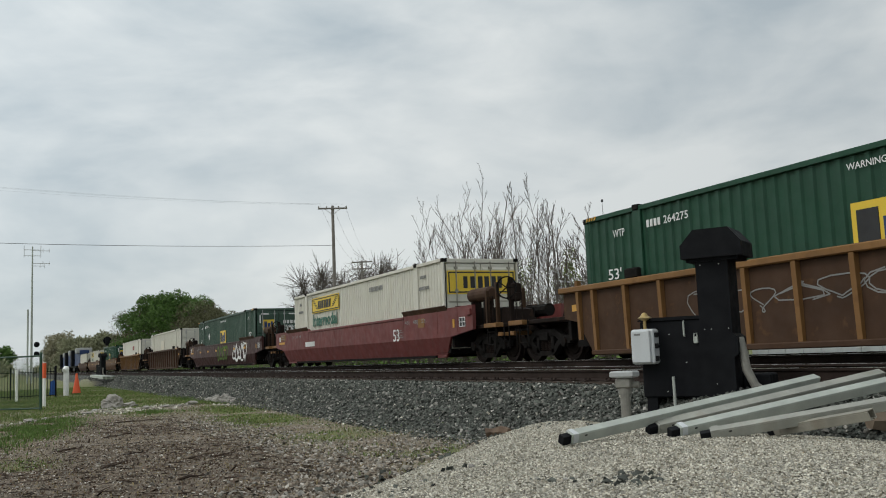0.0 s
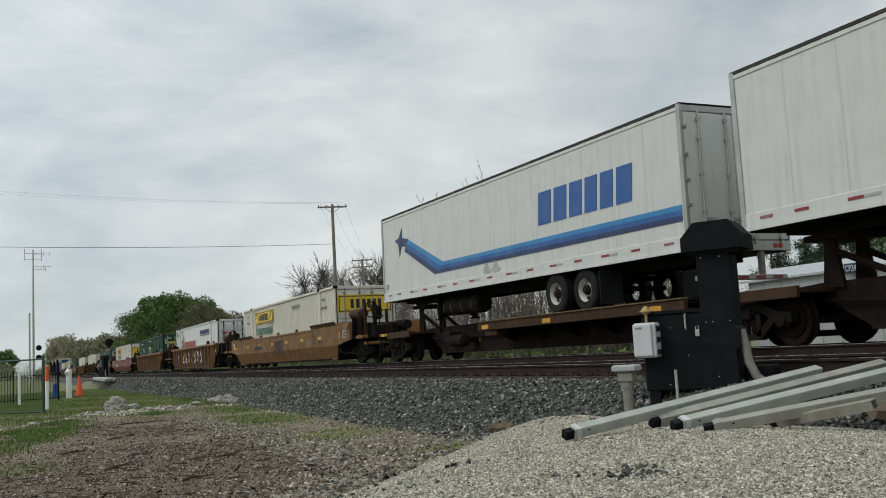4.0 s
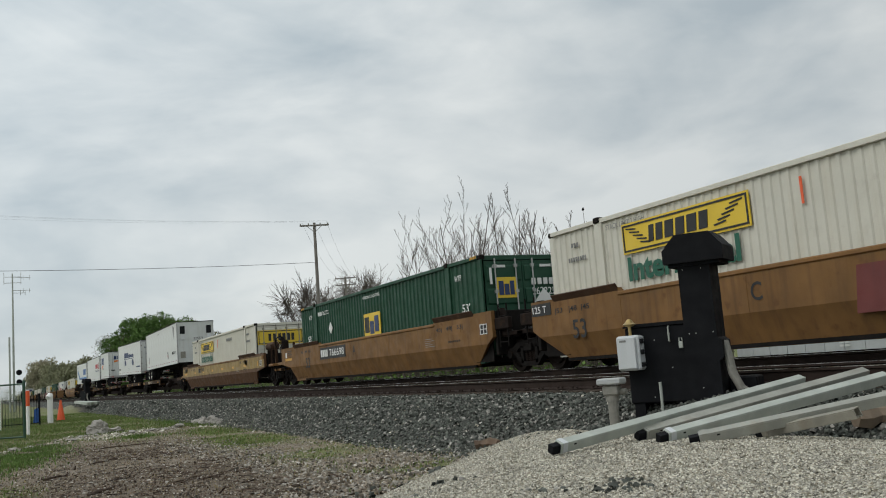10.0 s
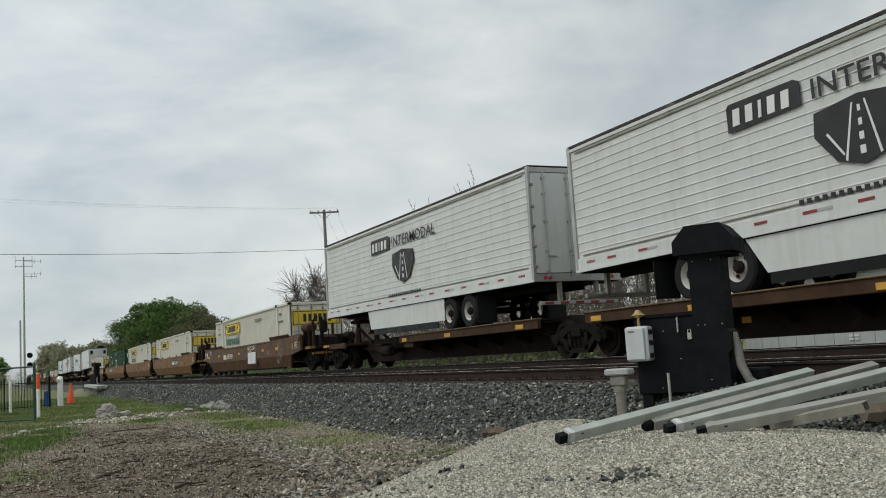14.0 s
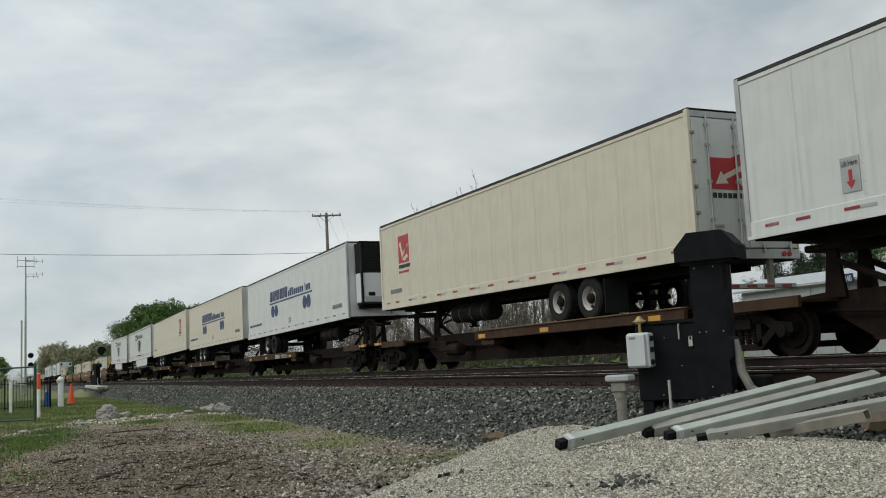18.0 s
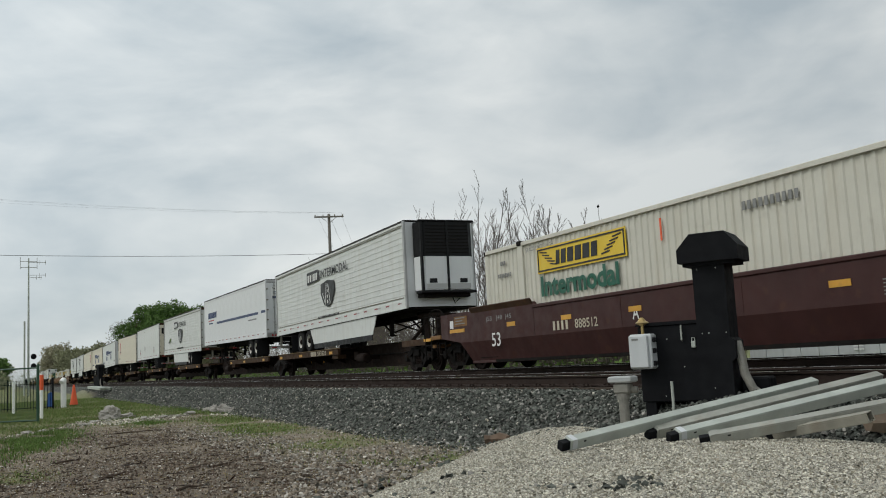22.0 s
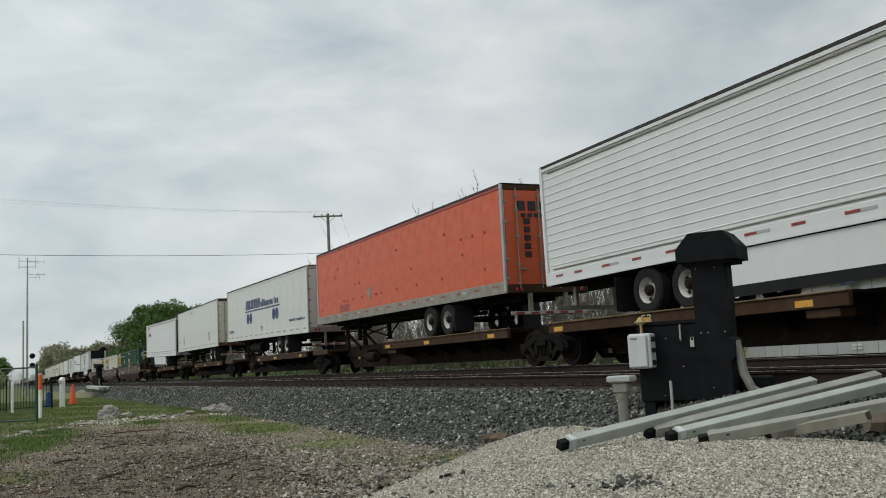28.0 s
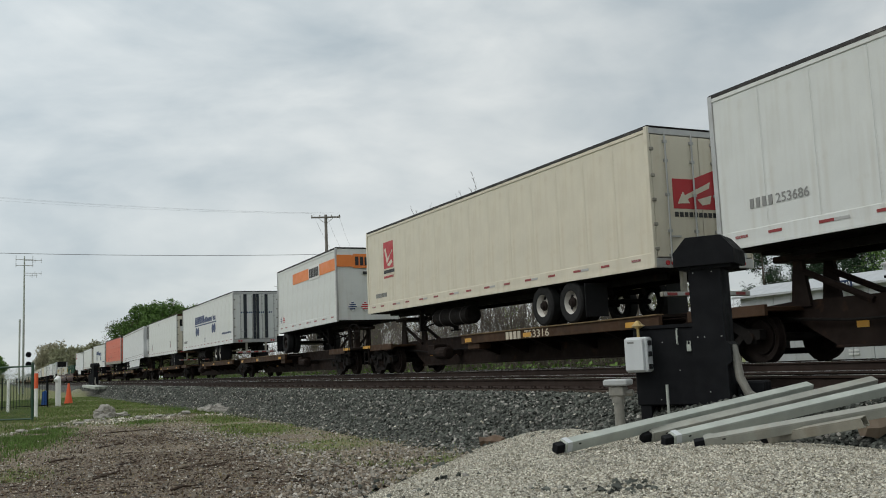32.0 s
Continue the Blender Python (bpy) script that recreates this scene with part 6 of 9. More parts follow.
for k, (x, y, h) in enumerate(((-46.5, 49, 7.2), (-43.5, 50, 7.6), (-39.5, 48, 7.4), (-36.6, 49, 7.9), (-33.6, 47, 7.0), (-42.5, 42, 7.4), (-40.2, 44, 6.2), (-37.6, 42, 7.3), (-35.2, 42, 7.1), (-32.6, 43, 6.3), (-30.0, 41, 5.6))):
    # a pine: whorls of drooping limbs with needle tufts
    rr = np.random.RandomState(240 + k)
    z = float(height(x, y))
    t = thing("pine_tree", "dark green pine with open layered limbs", "tree", pose(x, y, z), "pines")
    tw, tips = Twigs(), []
    tw.stick([np.array([0, 0, -0.1]), np.array([0.1, 0, h * 0.5]), np.array([0, 0.05, h])], [0.16, 0.1, 0.02], 6)
    for j in range(26):
        q = 0.15 + 0.83 * j / 26
        a = rr.uniform(0, 6.283)
        ln = h * 0.36 * (1.05 - q) * rr.uniform(0.6, 1.15) + 0.25
        p0 = np.array([0, 0, h * q])
        p2 = p0 + np.array([math.cos(a) * ln, math.sin(a) * ln, ln * rr.uniform(-0.05, 0.35)])
        pm = (p0 + p2) / 2 + np.array([0, 0, -0.06 * ln])
        tw.stick([p0, pm, p2], [0.04, 0.025, 0.008], 4)
        for s in np.linspace(0.35, 1.0, 6):
            tips.append(p0 + (p2 - p0) * s + rr.normal(0, 0.08, 3))
    part("trunk", tw.mesh("trunk", "bark"), None, t)
    part("crown", leaf_mesh("crown", tips, 0.11, "needle", 250 + k, 44, 0.20, 0.22), None, t)
tree(-26.5, 34, 5.2, 260, "small tree in light green leaf behind the equipment house", "leaf", 0.06, 14, 0.50, 0.45, 1, 3, 0.4, (3, 5), 0.08, "green trees", first=0.15)
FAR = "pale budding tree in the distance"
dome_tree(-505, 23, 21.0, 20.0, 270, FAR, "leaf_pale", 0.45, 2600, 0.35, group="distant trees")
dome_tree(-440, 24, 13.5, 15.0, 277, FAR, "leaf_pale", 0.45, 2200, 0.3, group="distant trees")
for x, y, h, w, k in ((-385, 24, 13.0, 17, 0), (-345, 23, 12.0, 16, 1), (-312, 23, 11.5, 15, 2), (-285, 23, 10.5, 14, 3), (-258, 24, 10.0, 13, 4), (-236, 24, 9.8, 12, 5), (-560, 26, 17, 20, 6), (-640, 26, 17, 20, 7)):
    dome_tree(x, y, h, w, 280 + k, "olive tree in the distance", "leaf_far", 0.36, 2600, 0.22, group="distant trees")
dome_tree(-440, -5, 13.0, 14, 275, "dark green tree in the distance", "leaf", 0.5, 3000, 0.3, group="distant trees")
dome_tree(-420, -16, 12.0, 13, 276, "dark green tree in the distance", "leaf", 0.5, 3000, 0.3, group="distant trees")
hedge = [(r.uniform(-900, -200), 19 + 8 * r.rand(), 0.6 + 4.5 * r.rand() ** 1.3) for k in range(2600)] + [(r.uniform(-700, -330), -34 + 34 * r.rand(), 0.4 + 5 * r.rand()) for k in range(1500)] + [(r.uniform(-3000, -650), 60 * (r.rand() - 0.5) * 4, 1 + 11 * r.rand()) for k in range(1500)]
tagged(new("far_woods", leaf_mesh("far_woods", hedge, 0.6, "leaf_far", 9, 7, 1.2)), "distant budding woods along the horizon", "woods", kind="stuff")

# ---- poles and wires ----
def utility_pole(x, y, h, turn, label, arms, guys=True):
    z = float(height(x, y))
    p = thing("utility_pole", label, "utility pole", pose(x, y, z, 0, 0, turn), "utility poles")
    part("pole", Shape().tube([(0, 0, -0.3), (0, 0, h * 0.5), (0, 0, h)], [0.19, 0.165, 0.13], 10), "wood_pole", p)
    for dz, w in arms:
        a = part("crossarm", Shape().box(-w / 2, w / 2, -0.17, -0.05, h - dz - 0.07, h - dz + 0.07, 0.01), "wood_pole", p)
        part("brace", Shape().tube([(-w * 0.28, -0.1, h - dz), (0, -0.1, h - dz - 0.6)], 0.02, 5), "galv_dark", p)
        part("brace", Shape().tube([(w * 0.28, -0.1, h - dz), (0, -0.1, h - dz - 0.6)], 0.02, 5), "galv_dark", p)
        for u in (-w * 0.47, -w * 0.2, w * 0.2, w * 0.47):
            part("insulator", Shape().tube([(u, -0.11, h - dz + 0.07), (u, -0.11, h - dz + 0.14), (u, -0.11, h - dz + 0.22)], [0.03, 0.055, 0.035], 8), "galv_dark", a)
    return p


utility_pole(-78.1, 26.0, 14.6, 72, "grey weathered wooden utility pole with one crossarm", ((0.25, 2.6),))
utility_pole(-103.7, 38.0, 12.6, 62, "wooden utility pole with two crossarms in front of bare trees", ((0.2, 2.4), (1.0, 2.4)))
utility_pole(-62.0, -34.0, 14.9, 72, "grey wooden utility pole carrying wires over the track", ((0.25, 2.6),))


def wire(label, a, b, sag, rad=0.012):
    a, b = Vector(a), Vector(b)
    pts = []
    for k in range(25):
        q = k / 24
        p = a.lerp(b, q)
        p.z -= sag * 4 * q * (1 - q)
        pts.append(tuple(p))
    return solid("overhead_wire", Shape().tube(pts, rad, 5), "cable", label, "wire", group="overhead wires")


for u, up in ((-1.2, 0.0), (0.5, 0.0), (1.2, 0.0)):
    wire("thin dark power wire strung over the railway", (-78.1 + 0.31 * u, 26.0 + 0.95 * u, 15.15), (-62.0 + 0.31 * u, -34.0 + 0.95 * u, 15.5), 1.15, 0.0035)
wire("thick dark communication cable strung over the railway", (-78.1, 25.9, 11.45), (-62.0, -34.0, 10.6), 0.75, 0.018)
for u in (-1.1, 0.0, 1.1):
    wire("thin service wire between two poles", (-78.1 + 0.31 * u, 26.0 + 0.95 * u, 15.1), (-103.7 + 0.4 * u, 38.0 + 0.8 * u, 13.0), 0.7, 0.007)

# signal mast with aerials by the line
ms = thing("signal_mast", "slim grey mast with aerials and a two-headed railway signal", "signal mast", pose(-118, 2.25, 0.0))
part("mast", Shape().tube([(0, 0, -0.2), (0, 0, 9.0), (0, 0, 16.0)], [0.13, 0.11, 0.07], 8), "galv", ms)
part("second_mast", Shape().tube([(0.1, -0.42, -0.2), (0.1, -0.42, 8.6)], 0.10, 8), "galv", ms)
part("aerial", Shape().tube([(0, -0.9, 15.6), (0, 0.9, 15.6)], 0.03, 5).tube([(0, -0.9, 14.9), (0, 0.9, 14.9)], 0.03, 5).tube([(0, -0.9, 14.7), (0, -0.9, 16.1)], 0.03, 5).tube([(0, 0.9, 14.7), (0, 0.9, 16.1)], 0.03, 5), "galv_dark", ms)
for z, q in ((15.5, 1.9), (14.0, 1.9), (13.7, 1.4)):
    part("side_aerial", Shape().tube([(0, 0, z), (0, q, z)], 0.025, 5).tube([(0, q * 0.6, z - 0.25), (0, q * 0.6, z + 0.25)], 0.02, 5).tube([(0, q * 0.95, z - 0.25), (0, q * 0.95, z + 0.25)], 0.02, 5), "galv_dark", ms)
for z in (3.4, 4.5):
    hd = part("signal_head", Shape().tube([(0.0, 0.55, z), (0.25, 0.55, z)], 0.32, 14).tube([(0.25, 0.55, z), (0.7, 0.55, z)], 0.16, 10), "black", ms)
    part("visor", Shape().tube([(0.3, 0.55, z + 0.05), (0.75, 0.55, z + 0.05)], 0.2, 10), "black", hd)
s2 = thing("signal_mast", "black-headed railway signal on a post beyond the train", "signal mast", pose(-187, 16.7, 0.6))
part("post", Shape().tube([(0, 0, -0.2), (0, 0, 6.6)], 0.10, 8), "galv", s2)
part("signal_head", Shape().tube([(0.0, 0, 6.2), (0.3, 0, 6.2)], 0.75, 14).box(0.2, 0.7, -0.35, 0.35, 5.2, 6.9, 0.1), "black", s2)
part("platform", Shape().box(-0.5, 0.5, -0.6, 0.6, 3.9, 4.0).box(-0.5, -0.45, -0.6, 0.6, 4.0, 5.0), "galv", s2)

# ---- fences, posts and rubble to the west ----
f1 = thing("chain_link_fence", "green-framed chain-link fence panel", "fence", pose(0, 0, 0))
fa, fb = Vector((-36.5, -2.6, 0)), Vector((-33.6, 0.93, 0))
for q in (0.0, 0.5, 1.0):
    p = fa.lerp(fb, q)
    part("post", Shape().tube([(p.x, p.y, -0.2), (p.x, p.y, 1.86)], 0.045, 8).tube([(p.x, p.y, 1.86), (p.x, p.y, 1.92)], [0.055, 0.02], 8), "fence_green", f1)
for z in (0.08, 1.80):
    part("rail", Shape().tube([(fa.x, fa.y, z), (fb.x, fb.y, z)], 0.028, 8), "fence_green", f1)
s = Shape()
d = (fb - fa)
L = d.length
k = -1.8
while k < L:
    for o in (1, -1):
        a0, a1 = k, k + 1.75
        lo, hi = (0.07, 1.8) if o > 0 else (1.8, 0.07)
        q0, q1 = max(0, a0), min(L, a1)
        if q1 - q0 > 0.05:
            z0, z1 = lo + (hi - lo) * (q0 - a0) / 1.75, lo + (hi - lo) * (q1 - a0) / 1.75
            p0, p1 = fa + d * (q0 / L), fa + d * (q1 / L)
            s.tube([(p0.x, p0.y, z0), (p1.x, p1.y, z1)], 0.0035, 3, False)
    k += 0.085
tagged(part("wire_mesh", s, "fence_green", f1), kind="stuff")
f2 = thing("picket_fence", "black metal picket fence around a yard", "fence", pose(0, 0, 0))
runs = ((Vector((-49.5, -9.0, 0)), Vector((-49.5, 2.05, 0))), (Vector((-49.5, 2.05, 0)), Vector((-62.0, 2.5, 0))))
picket = Shape().box(-0.012, 0.012, -0.012, 0.012, 0.02, 1.42).prism([(-0.012, 1.42), (0.012, 1.42), (0.0, 1.48)], -0.012, 0.012).mesh("picket", "black")
for a, b in runs:
    n = int((b - a).length / 0.125)
    for z in (0.14, 1.28):
        part("rail", Shape().tube([(a.x, a.y, z), (b.x, b.y, z)], 0.02, 5), "black", f2)
    for k in range(n + 1):
        p = a.lerp(b, k / n)
        if k % 18 == 0:
            part("post", Shape().box(p.x - 0.035, p.x + 0.035, p.y - 0.035, p.y + 0.035, 0, 1.55, 0.01), "black", f2)
        else:
            part("picket", picket, None, f2, at=pose(p.x, p.y, 0))
solid("tarpaulin", Shape().prism([(-0.14, 0.1), (0.12, 0.1), (0.13, 0.7), (0.05, 0.85), (-0.10, 0.75)], -0.2, 0.25), "tarp", "blue tarpaulin hung behind the picket fence", "tarpaulin", pose(-52.0, 2.0, 0, 0, 0, 85))
for x, y, h, top in ((-37.5, 1.16, 1.62, True), (-45.5, 0.28, 1.42, False)):
    mp = thing("marker_post", "white plastic marker post with an orange top" if top else "white plastic pipe post by the fence", "post", pose(x, y, float(height(x, y))))
    part("post", Shape().tube([(0, 0, -0.2), (0, 0, h)], 0.06, 10), "post_white", mp)
    if top:
        part("cap", Shape().tube([(0, 0, h - 0.58), (0, 0, h - 0.03), (0, 0, h)], [0.068, 0.068, 0.03], 10), "safety_orange", mp)
wp = thing("bollard", "thick white plastic bollard with a bent cap", "bollard", pose(-51.0, 2.6, float(height(-51, 2.6))))
part("post", Shape().tube([(0, 0, -0.2), (0, 0, 1.32)], 0.135, 12), "post_white", wp)
part("cap", Shape().tube([(0.15, -0.12, 1.26), (0, 0, 1.38), (0.05, 0.1, 1.40)], [0.12, 0.15, 0.08], 10), "post_white", wp)
cn = thing("traffic_cone", "tall orange traffic cone on the grass", "cone", pose(-54.5, 3.3, float(height(-54.5, 3.3))))
part("cone", Shape().tube([(0, 0, 0.04), (0, 0, 0.55), (0, 0, 1.12)], [0.22, 0.13, 0.045], 14), "safety_orange", cn)
part("base", Shape().box(-0.26, 0.26, -0.26, 0.26, 0, 0.05, 0.01), "black_plastic", cn)


def boulder(x, y, size, seed, label, squash=0.8, pits=0.0):
    rr = random.Random(seed)
    bm = bmesh.new()
    bmesh.ops.create_icosphere(bm, subdivisions=4 if pits else 3, radius=size / 2)
    off = Vector((rr.uniform(0, 50), rr.uniform(0, 50), 0))
    for v in bm.verts:
        k = 1 + 0.55 * noise.noise(v.co * (2.2 / size) + off) + 0.30 * noise.noise(v.co * (6 / size) + off) - pits * max(0.0, noise.noise(v.co * (13 / size) + off)) * 2
        v.co = Vector((v.co.x * k, v.co.y * k * 0.9, v.co.z * k * squash))
    me = bpy.data.meshes.new("rock")
    bm.to_mesh(me)
    bm.free()
    me.materials.append(M["concrete"])
    return solid("rock", me, None, label, "rock", pose(x, y, float(height(x, y)) + size * 0.26 * squash, 0, 0, rr.uniform(0, 360)), "lumps of concrete")


boulder(-31.9, 3.05, 0.60, 1, "pale pitted lump of broken concrete on the grass", 0.95, 0.22)
boulder(-32.6, 3.65, 0.55, 2, "flat slab of broken concrete", 0.38)
rr = random.Random(6)
for k in range(13):
    boulder(-32.4 + rr.uniform(-1.7, 1.9), 6.55 + rr.uniform(-0.25, 0.30), rr.uniform(0.14, 0.36), 10 + k, "grey lump of broken concrete in a heap", rr.uniform(0.4, 0.8), 0.12)
for k in range(14):
    y = rr.uniform(0.2, 5.6)
    boulder(float(rubble_x(y)) + rr.uniform(-0.9, 0.7), y, rr.uniform(0.14, 0.38), 30 + k, "small piece of broken concrete in the grass", rr.uniform(0.22, 0.45))
p = spread(17000, -36, -18, -2.0, 6.6, lambda x, y: (np.abs(x - rubble_x(y) + 0.9 * wave(x, y, 1.2, 51)) < 0.35 + 1.9 * smooth(1.0, 2.4, y) * smooth(5.9, 4.4, y)) & (wave(x, y, 2.6, 52) + 0.7 * wave(x, y, 7.0, 53) > -0.05), 1.0)
scatter("rubble", p, 0.03 + 0.09 * R0.rand(len(p)) ** 2, "white_gravel", "strip of pale broken rubble in the grass", 9, flat=0.5)


def stick_of_wood(x, y, length, turn, seed, label, w=0.08, mtl="chip"):
    rr = random.Random(seed)
    s = Shape()
    n = 5
    pts = [(-length / 2 + length * k / n, rr.uniform(-0.02, 0.02), rr.uniform(-0.01, 0.015)) for k in range(n + 1)]
    s.tube(pts, [w * rr.uniform(0.25, 0.50) for _ in pts], 6)
    return solid("wood_piece", s, mtl, label, "wood", pose(x, y, float(height(x, y)) + w * 0.25, 0, 0, turn), "scattered wood")


for k, (x, y, l, a, m) in enumerate(((-13.45, 2.45, 0.95, 140, "log"), (-13.3, 2.75, 0.5, 138, "bark_dark"), (-12.9, 1.2, 0.9, 152, "bark_dark"), (-13.2, 1.3, 0.7, 150, "bark_dark"), (-16.2, 0.9, 0.8, 148, "bark_dark"), (-23.4, 2.95, 1.9, 118, "bark_dark"), (-23.0, 2.4, 1.0, 125, "bark_dark"), (-10.0, 3.3, 0.35, 110, "log"), (-11.3, 3.9, 0.4, 20, "bark_dark"), (-30.9, 4.6, 1.6, 108, "concrete"), (-31.2, 5.5, 1.3, 112, "log"), (-10.9, 1.9, 0.6, 135, "bark_dark"), (-18.8, 1.9, 0.8, 140, "bark_dark"))):
    stick_of_wood(x, y, l, a, 60 + k, "short rotten piece of split wood on the ground", 0.038, m)
stick_of_wood(-11.05, 5.90, 0.34, 35, 90, "dark rusty lump lying at the edge of the gravel heap", 0.16, "chip")
stick_of_wood(-5.75, 7.05, 0.55, 60, 91, "tan split log beside the steel beams", 0.22, "log")
# pale boards by the distant heater
for k, (dx, dy) in enumerate(((2.8, -0.3), (3.6, -0.1), (4.2, 0.25))):
    channel("pale galvanised steel beam lying by the distant heater", -88.5 + dx, 6.5 + dy * 0.4, 0.78, -79.0 + dx, 6.9 + dy, 0.66, 0.20)
# a small bird on a twig
bd = thing("bird", "small dark bird perched on a bare twig", "bird", pose(-34.05, 24.0, 7.85, 0, 25, -30))
part("body", Shape().tube([(-0.10, 0, -0.01), (-0.05, 0, 0.0), (0.02, 0, 0.03), (0.07, 0, 0.07), (0.09, 0, 0.08)], [0.015, 0.05, 0.06, 0.035, 0.02], 8), "black", bd)
part("head", Shape().tube([(0.05, 0, 0.09), (0.08, 0, 0.10), (0.11, 0, 0.10), (0.14, 0, 0.095)], [0.02, 0.036, 0.025, 0.004], 8), "black", bd)
part("tail", Shape().box(-0.24, -0.08, -0.02, 0.02, -0.035, -0.015), "black", bd)
solid("dead_stem", Shape().tube([(0.1, 0.1, -7.5), (0.25, 0.0, -4.5), (-0.05, 0.1, -2.0), (0.0, 0.0, -0.04)], [0.05, 0.04, 0.025, 0.010], 5), "twig", "tall bare dead stem on which a bird sits", "stem", pose(-34.05, 24.0, 7.85))


# trailers on spine cars
TYRE = lathe_y([(-0.13, 0.27), (-0.14, 0.30), (-0.14, 0.44), (-0.10, 0.485), (0.10, 0.485), (0.14, 0.44), (0.14, 0.30), (0.13, 0.27), (-0.13, 0.27)], 20, False).mesh("tyre", "tyre", True)
RIM = lathe_y([(-0.135, 0.290), (-0.13, 0.270), (-0.05, 0.245), (0.02, 0.240), (0.02, 0.20)], 20, False).mesh("rim", "rim", True)
DISC = lathe_y([(0.0, 0.245), (0.015, 0.20), (0.0, 0.16), (-0.03, 0.12), (-0.04, 0.06)], 16, False).mesh("wheel_disc", "wheel_disc", True)
RIM_DARK = lathe_y([(-0.135, 0.285), (-0.12, 0.275), (-0.03, 0.235), (0.0, 0.17), (-0.02, 0.13), (-0.11, 0.11), (-0.125, 0.06)], 20, False).mesh("rim", "wheel", True)
REFLECT_RED = Shape().box(-0.15, 0.15, -0.008, 0, -0.025, 0.025).mesh("red_reflector", "red_tape")
REFLECT_WHITE = Shape().box(-0.15, 0.15, -0.008, 0, -0.025, 0.025).mesh("white_reflector", "grey_tape")
HUB = lathe_y([(-0.150, 0.02), (-0.148, 0.07), (-0.135, 0.085), (-0.11, 0.09), (-0.09, 0.12), (-0.05, 0.12)], 12).mesh("hub", "wheel", True)
# black discs stand in for the shade in the hand holes
HOLE = Shape().tube([(0, -0.028, 0), (0, 0.02, 0)], 0.040, 8).mesh("hand_hole", "black_plastic")
DECK = 1.12           # top of a spine car's wheel deck over the rail
FLOOR = 2.08          # underside of a trailer's body over the rail


def trailer(label, s, L=16.154, nose="L", wall="white", style="panel", slope=0.0, lift=0.0, axles=(3.75, 5.00), skirt=False, reefer="", tank=0.0, doors="white", dirty_end=False, dark_rim=False, height=2.90, group="trailers on the train"):
    """A road trailer. nose 'L' or 'R' tells which end is its front."""
    t = rolling("semi_trailer", label, "trailer", s, FLOOR + lift - slope * L / 2, slope, group)
    X = (lambda d: d) if nose == "L" else (lambda d: L - d)     # d is metres from the front
    H = height
    for y, o in ((-W2, -1), (W2, 1)):
        if style == "rib":
            part("side_wall", ribbed_wall(0.06, L - 0.06, 0.30, H - 0.12, y + 0.02 * -o, o), wall, t)
            if o < 0:
                me = Shape().box(-0.005, 0.005, -0.003, 0.0, 0.30, H - 0.12).mesh("seam", wall)
                for k in range(1, 13):
                    part("seam", me, None, t, at=pose(k * L / 13, y + 0.0185, 0))
                for z in (0.36, H - 0.20):
                    part("belt_rail", Shape().box(0.3, L - 0.3, y - 0.012, y + 0.02, z, z + 0.028, 0.006), "galv_dark", t)
        else:
            n = 14 if L > 15 else (12 if L > 12 else 11)
            wdt = (L - 0.16) / n
            me = Shape().box(-wdt / 2 + 0.0015, wdt / 2 - 0.0015, -0.02, 0.02, 0.30, H - 0.12, 0.004).mesh("side_panel", wall)
            riv = Shape()
            for q in range(1, n):
                for k in range(26):
                    x = 0.11 + q * wdt
                    riv.box(x - 0.009, x + 0.009, y - 0.010, y, 0.38 + k * 0.093, 0.397 + k * 0.093)
            if o > 0:
                part("far_wall", Shape().box(0.08, L - 0.08, y - 0.04, y, 0.30, H - 0.12), wall, t)
            else:
                for k in range(n):
                    part("side_panel", me, None, t, at=pose(0.08 + (k + 0.5) * wdt, y - o * 0.02, 0))
                tagged(part("rivets", riv, wall, t), kind="stuff")
        part("top_rail", Shape().box(0.02, L - 0.02, y - 0.018, y + 0.018, H - 0.13, H - 0.05, 0.008), wall if wall != "orange" else "brick_red", t)
        part("roof_edge", Shape().box(0.0, L, y - 0.022, y + 0.022, H - 0.055, H + 0.005, 0.008), "roof_edge", t)
        part("bottom_rail", Shape().box(0.02, L - 0.02, y - 0.02, y + 0.02, 0.0, 0.31, 0.01).box(0.02, L - 0.02, y - 0.035, y + 0.01, 0.0, 0.06), wall if wall != "orange" else "galv_dark", t)
        for x in (0.05, L - 0.05):
            part("corner_post", Shape().box(x - 0.055, x + 0.055, y - 0.028, y + 0.05 * -o, 0.0, H, 0.012), "alu" if wall not in ("cream", "white_new") else wall, t)
    part("roof", Shape().box(0.0, L, -W2 - 0.005, W2 + 0.005, H - 0.02, H + 0.025, 0.01), "steel_dark", t)
    part("floor_pan", Shape().box(0.1, L - 0.1, -W2 + 0.05, W2 - 0.05, -0.02, 0.05), "steel_dark", t)
    for y in (-0.5, 0.5):
        part("main_beam", Shape().box(X(1.0), X(L - 0.6), y - 0.05, y + 0.05, -0.18, -0.022), "steel_dark", t)
    part("inner_end", Shape().box(X(0.03), X(0.10), -W2 + 0.03, W2 - 0.03, 0.05, H - 0.03), wall if not reefer else "white_new", t)
    # red and white marks along the bottom rail
    n = 15 if L > 12 else 8
    for k in range(n):
        x = 0.45 + k * (L - 0.9) / (n - 1)
        part("red_reflector", REFLECT_RED, None, t, at=pose(x - 0.15 + 0.3 * (k == 0), -W2 - 0.021, 0.20))
        if k % 2 == 0 or k == n - 1:
            part("white_reflector", REFLECT_WHITE, None, t, at=pose(x + 0.15 - 0.3 * (k == n - 1), -W2 - 0.021, 0.20))
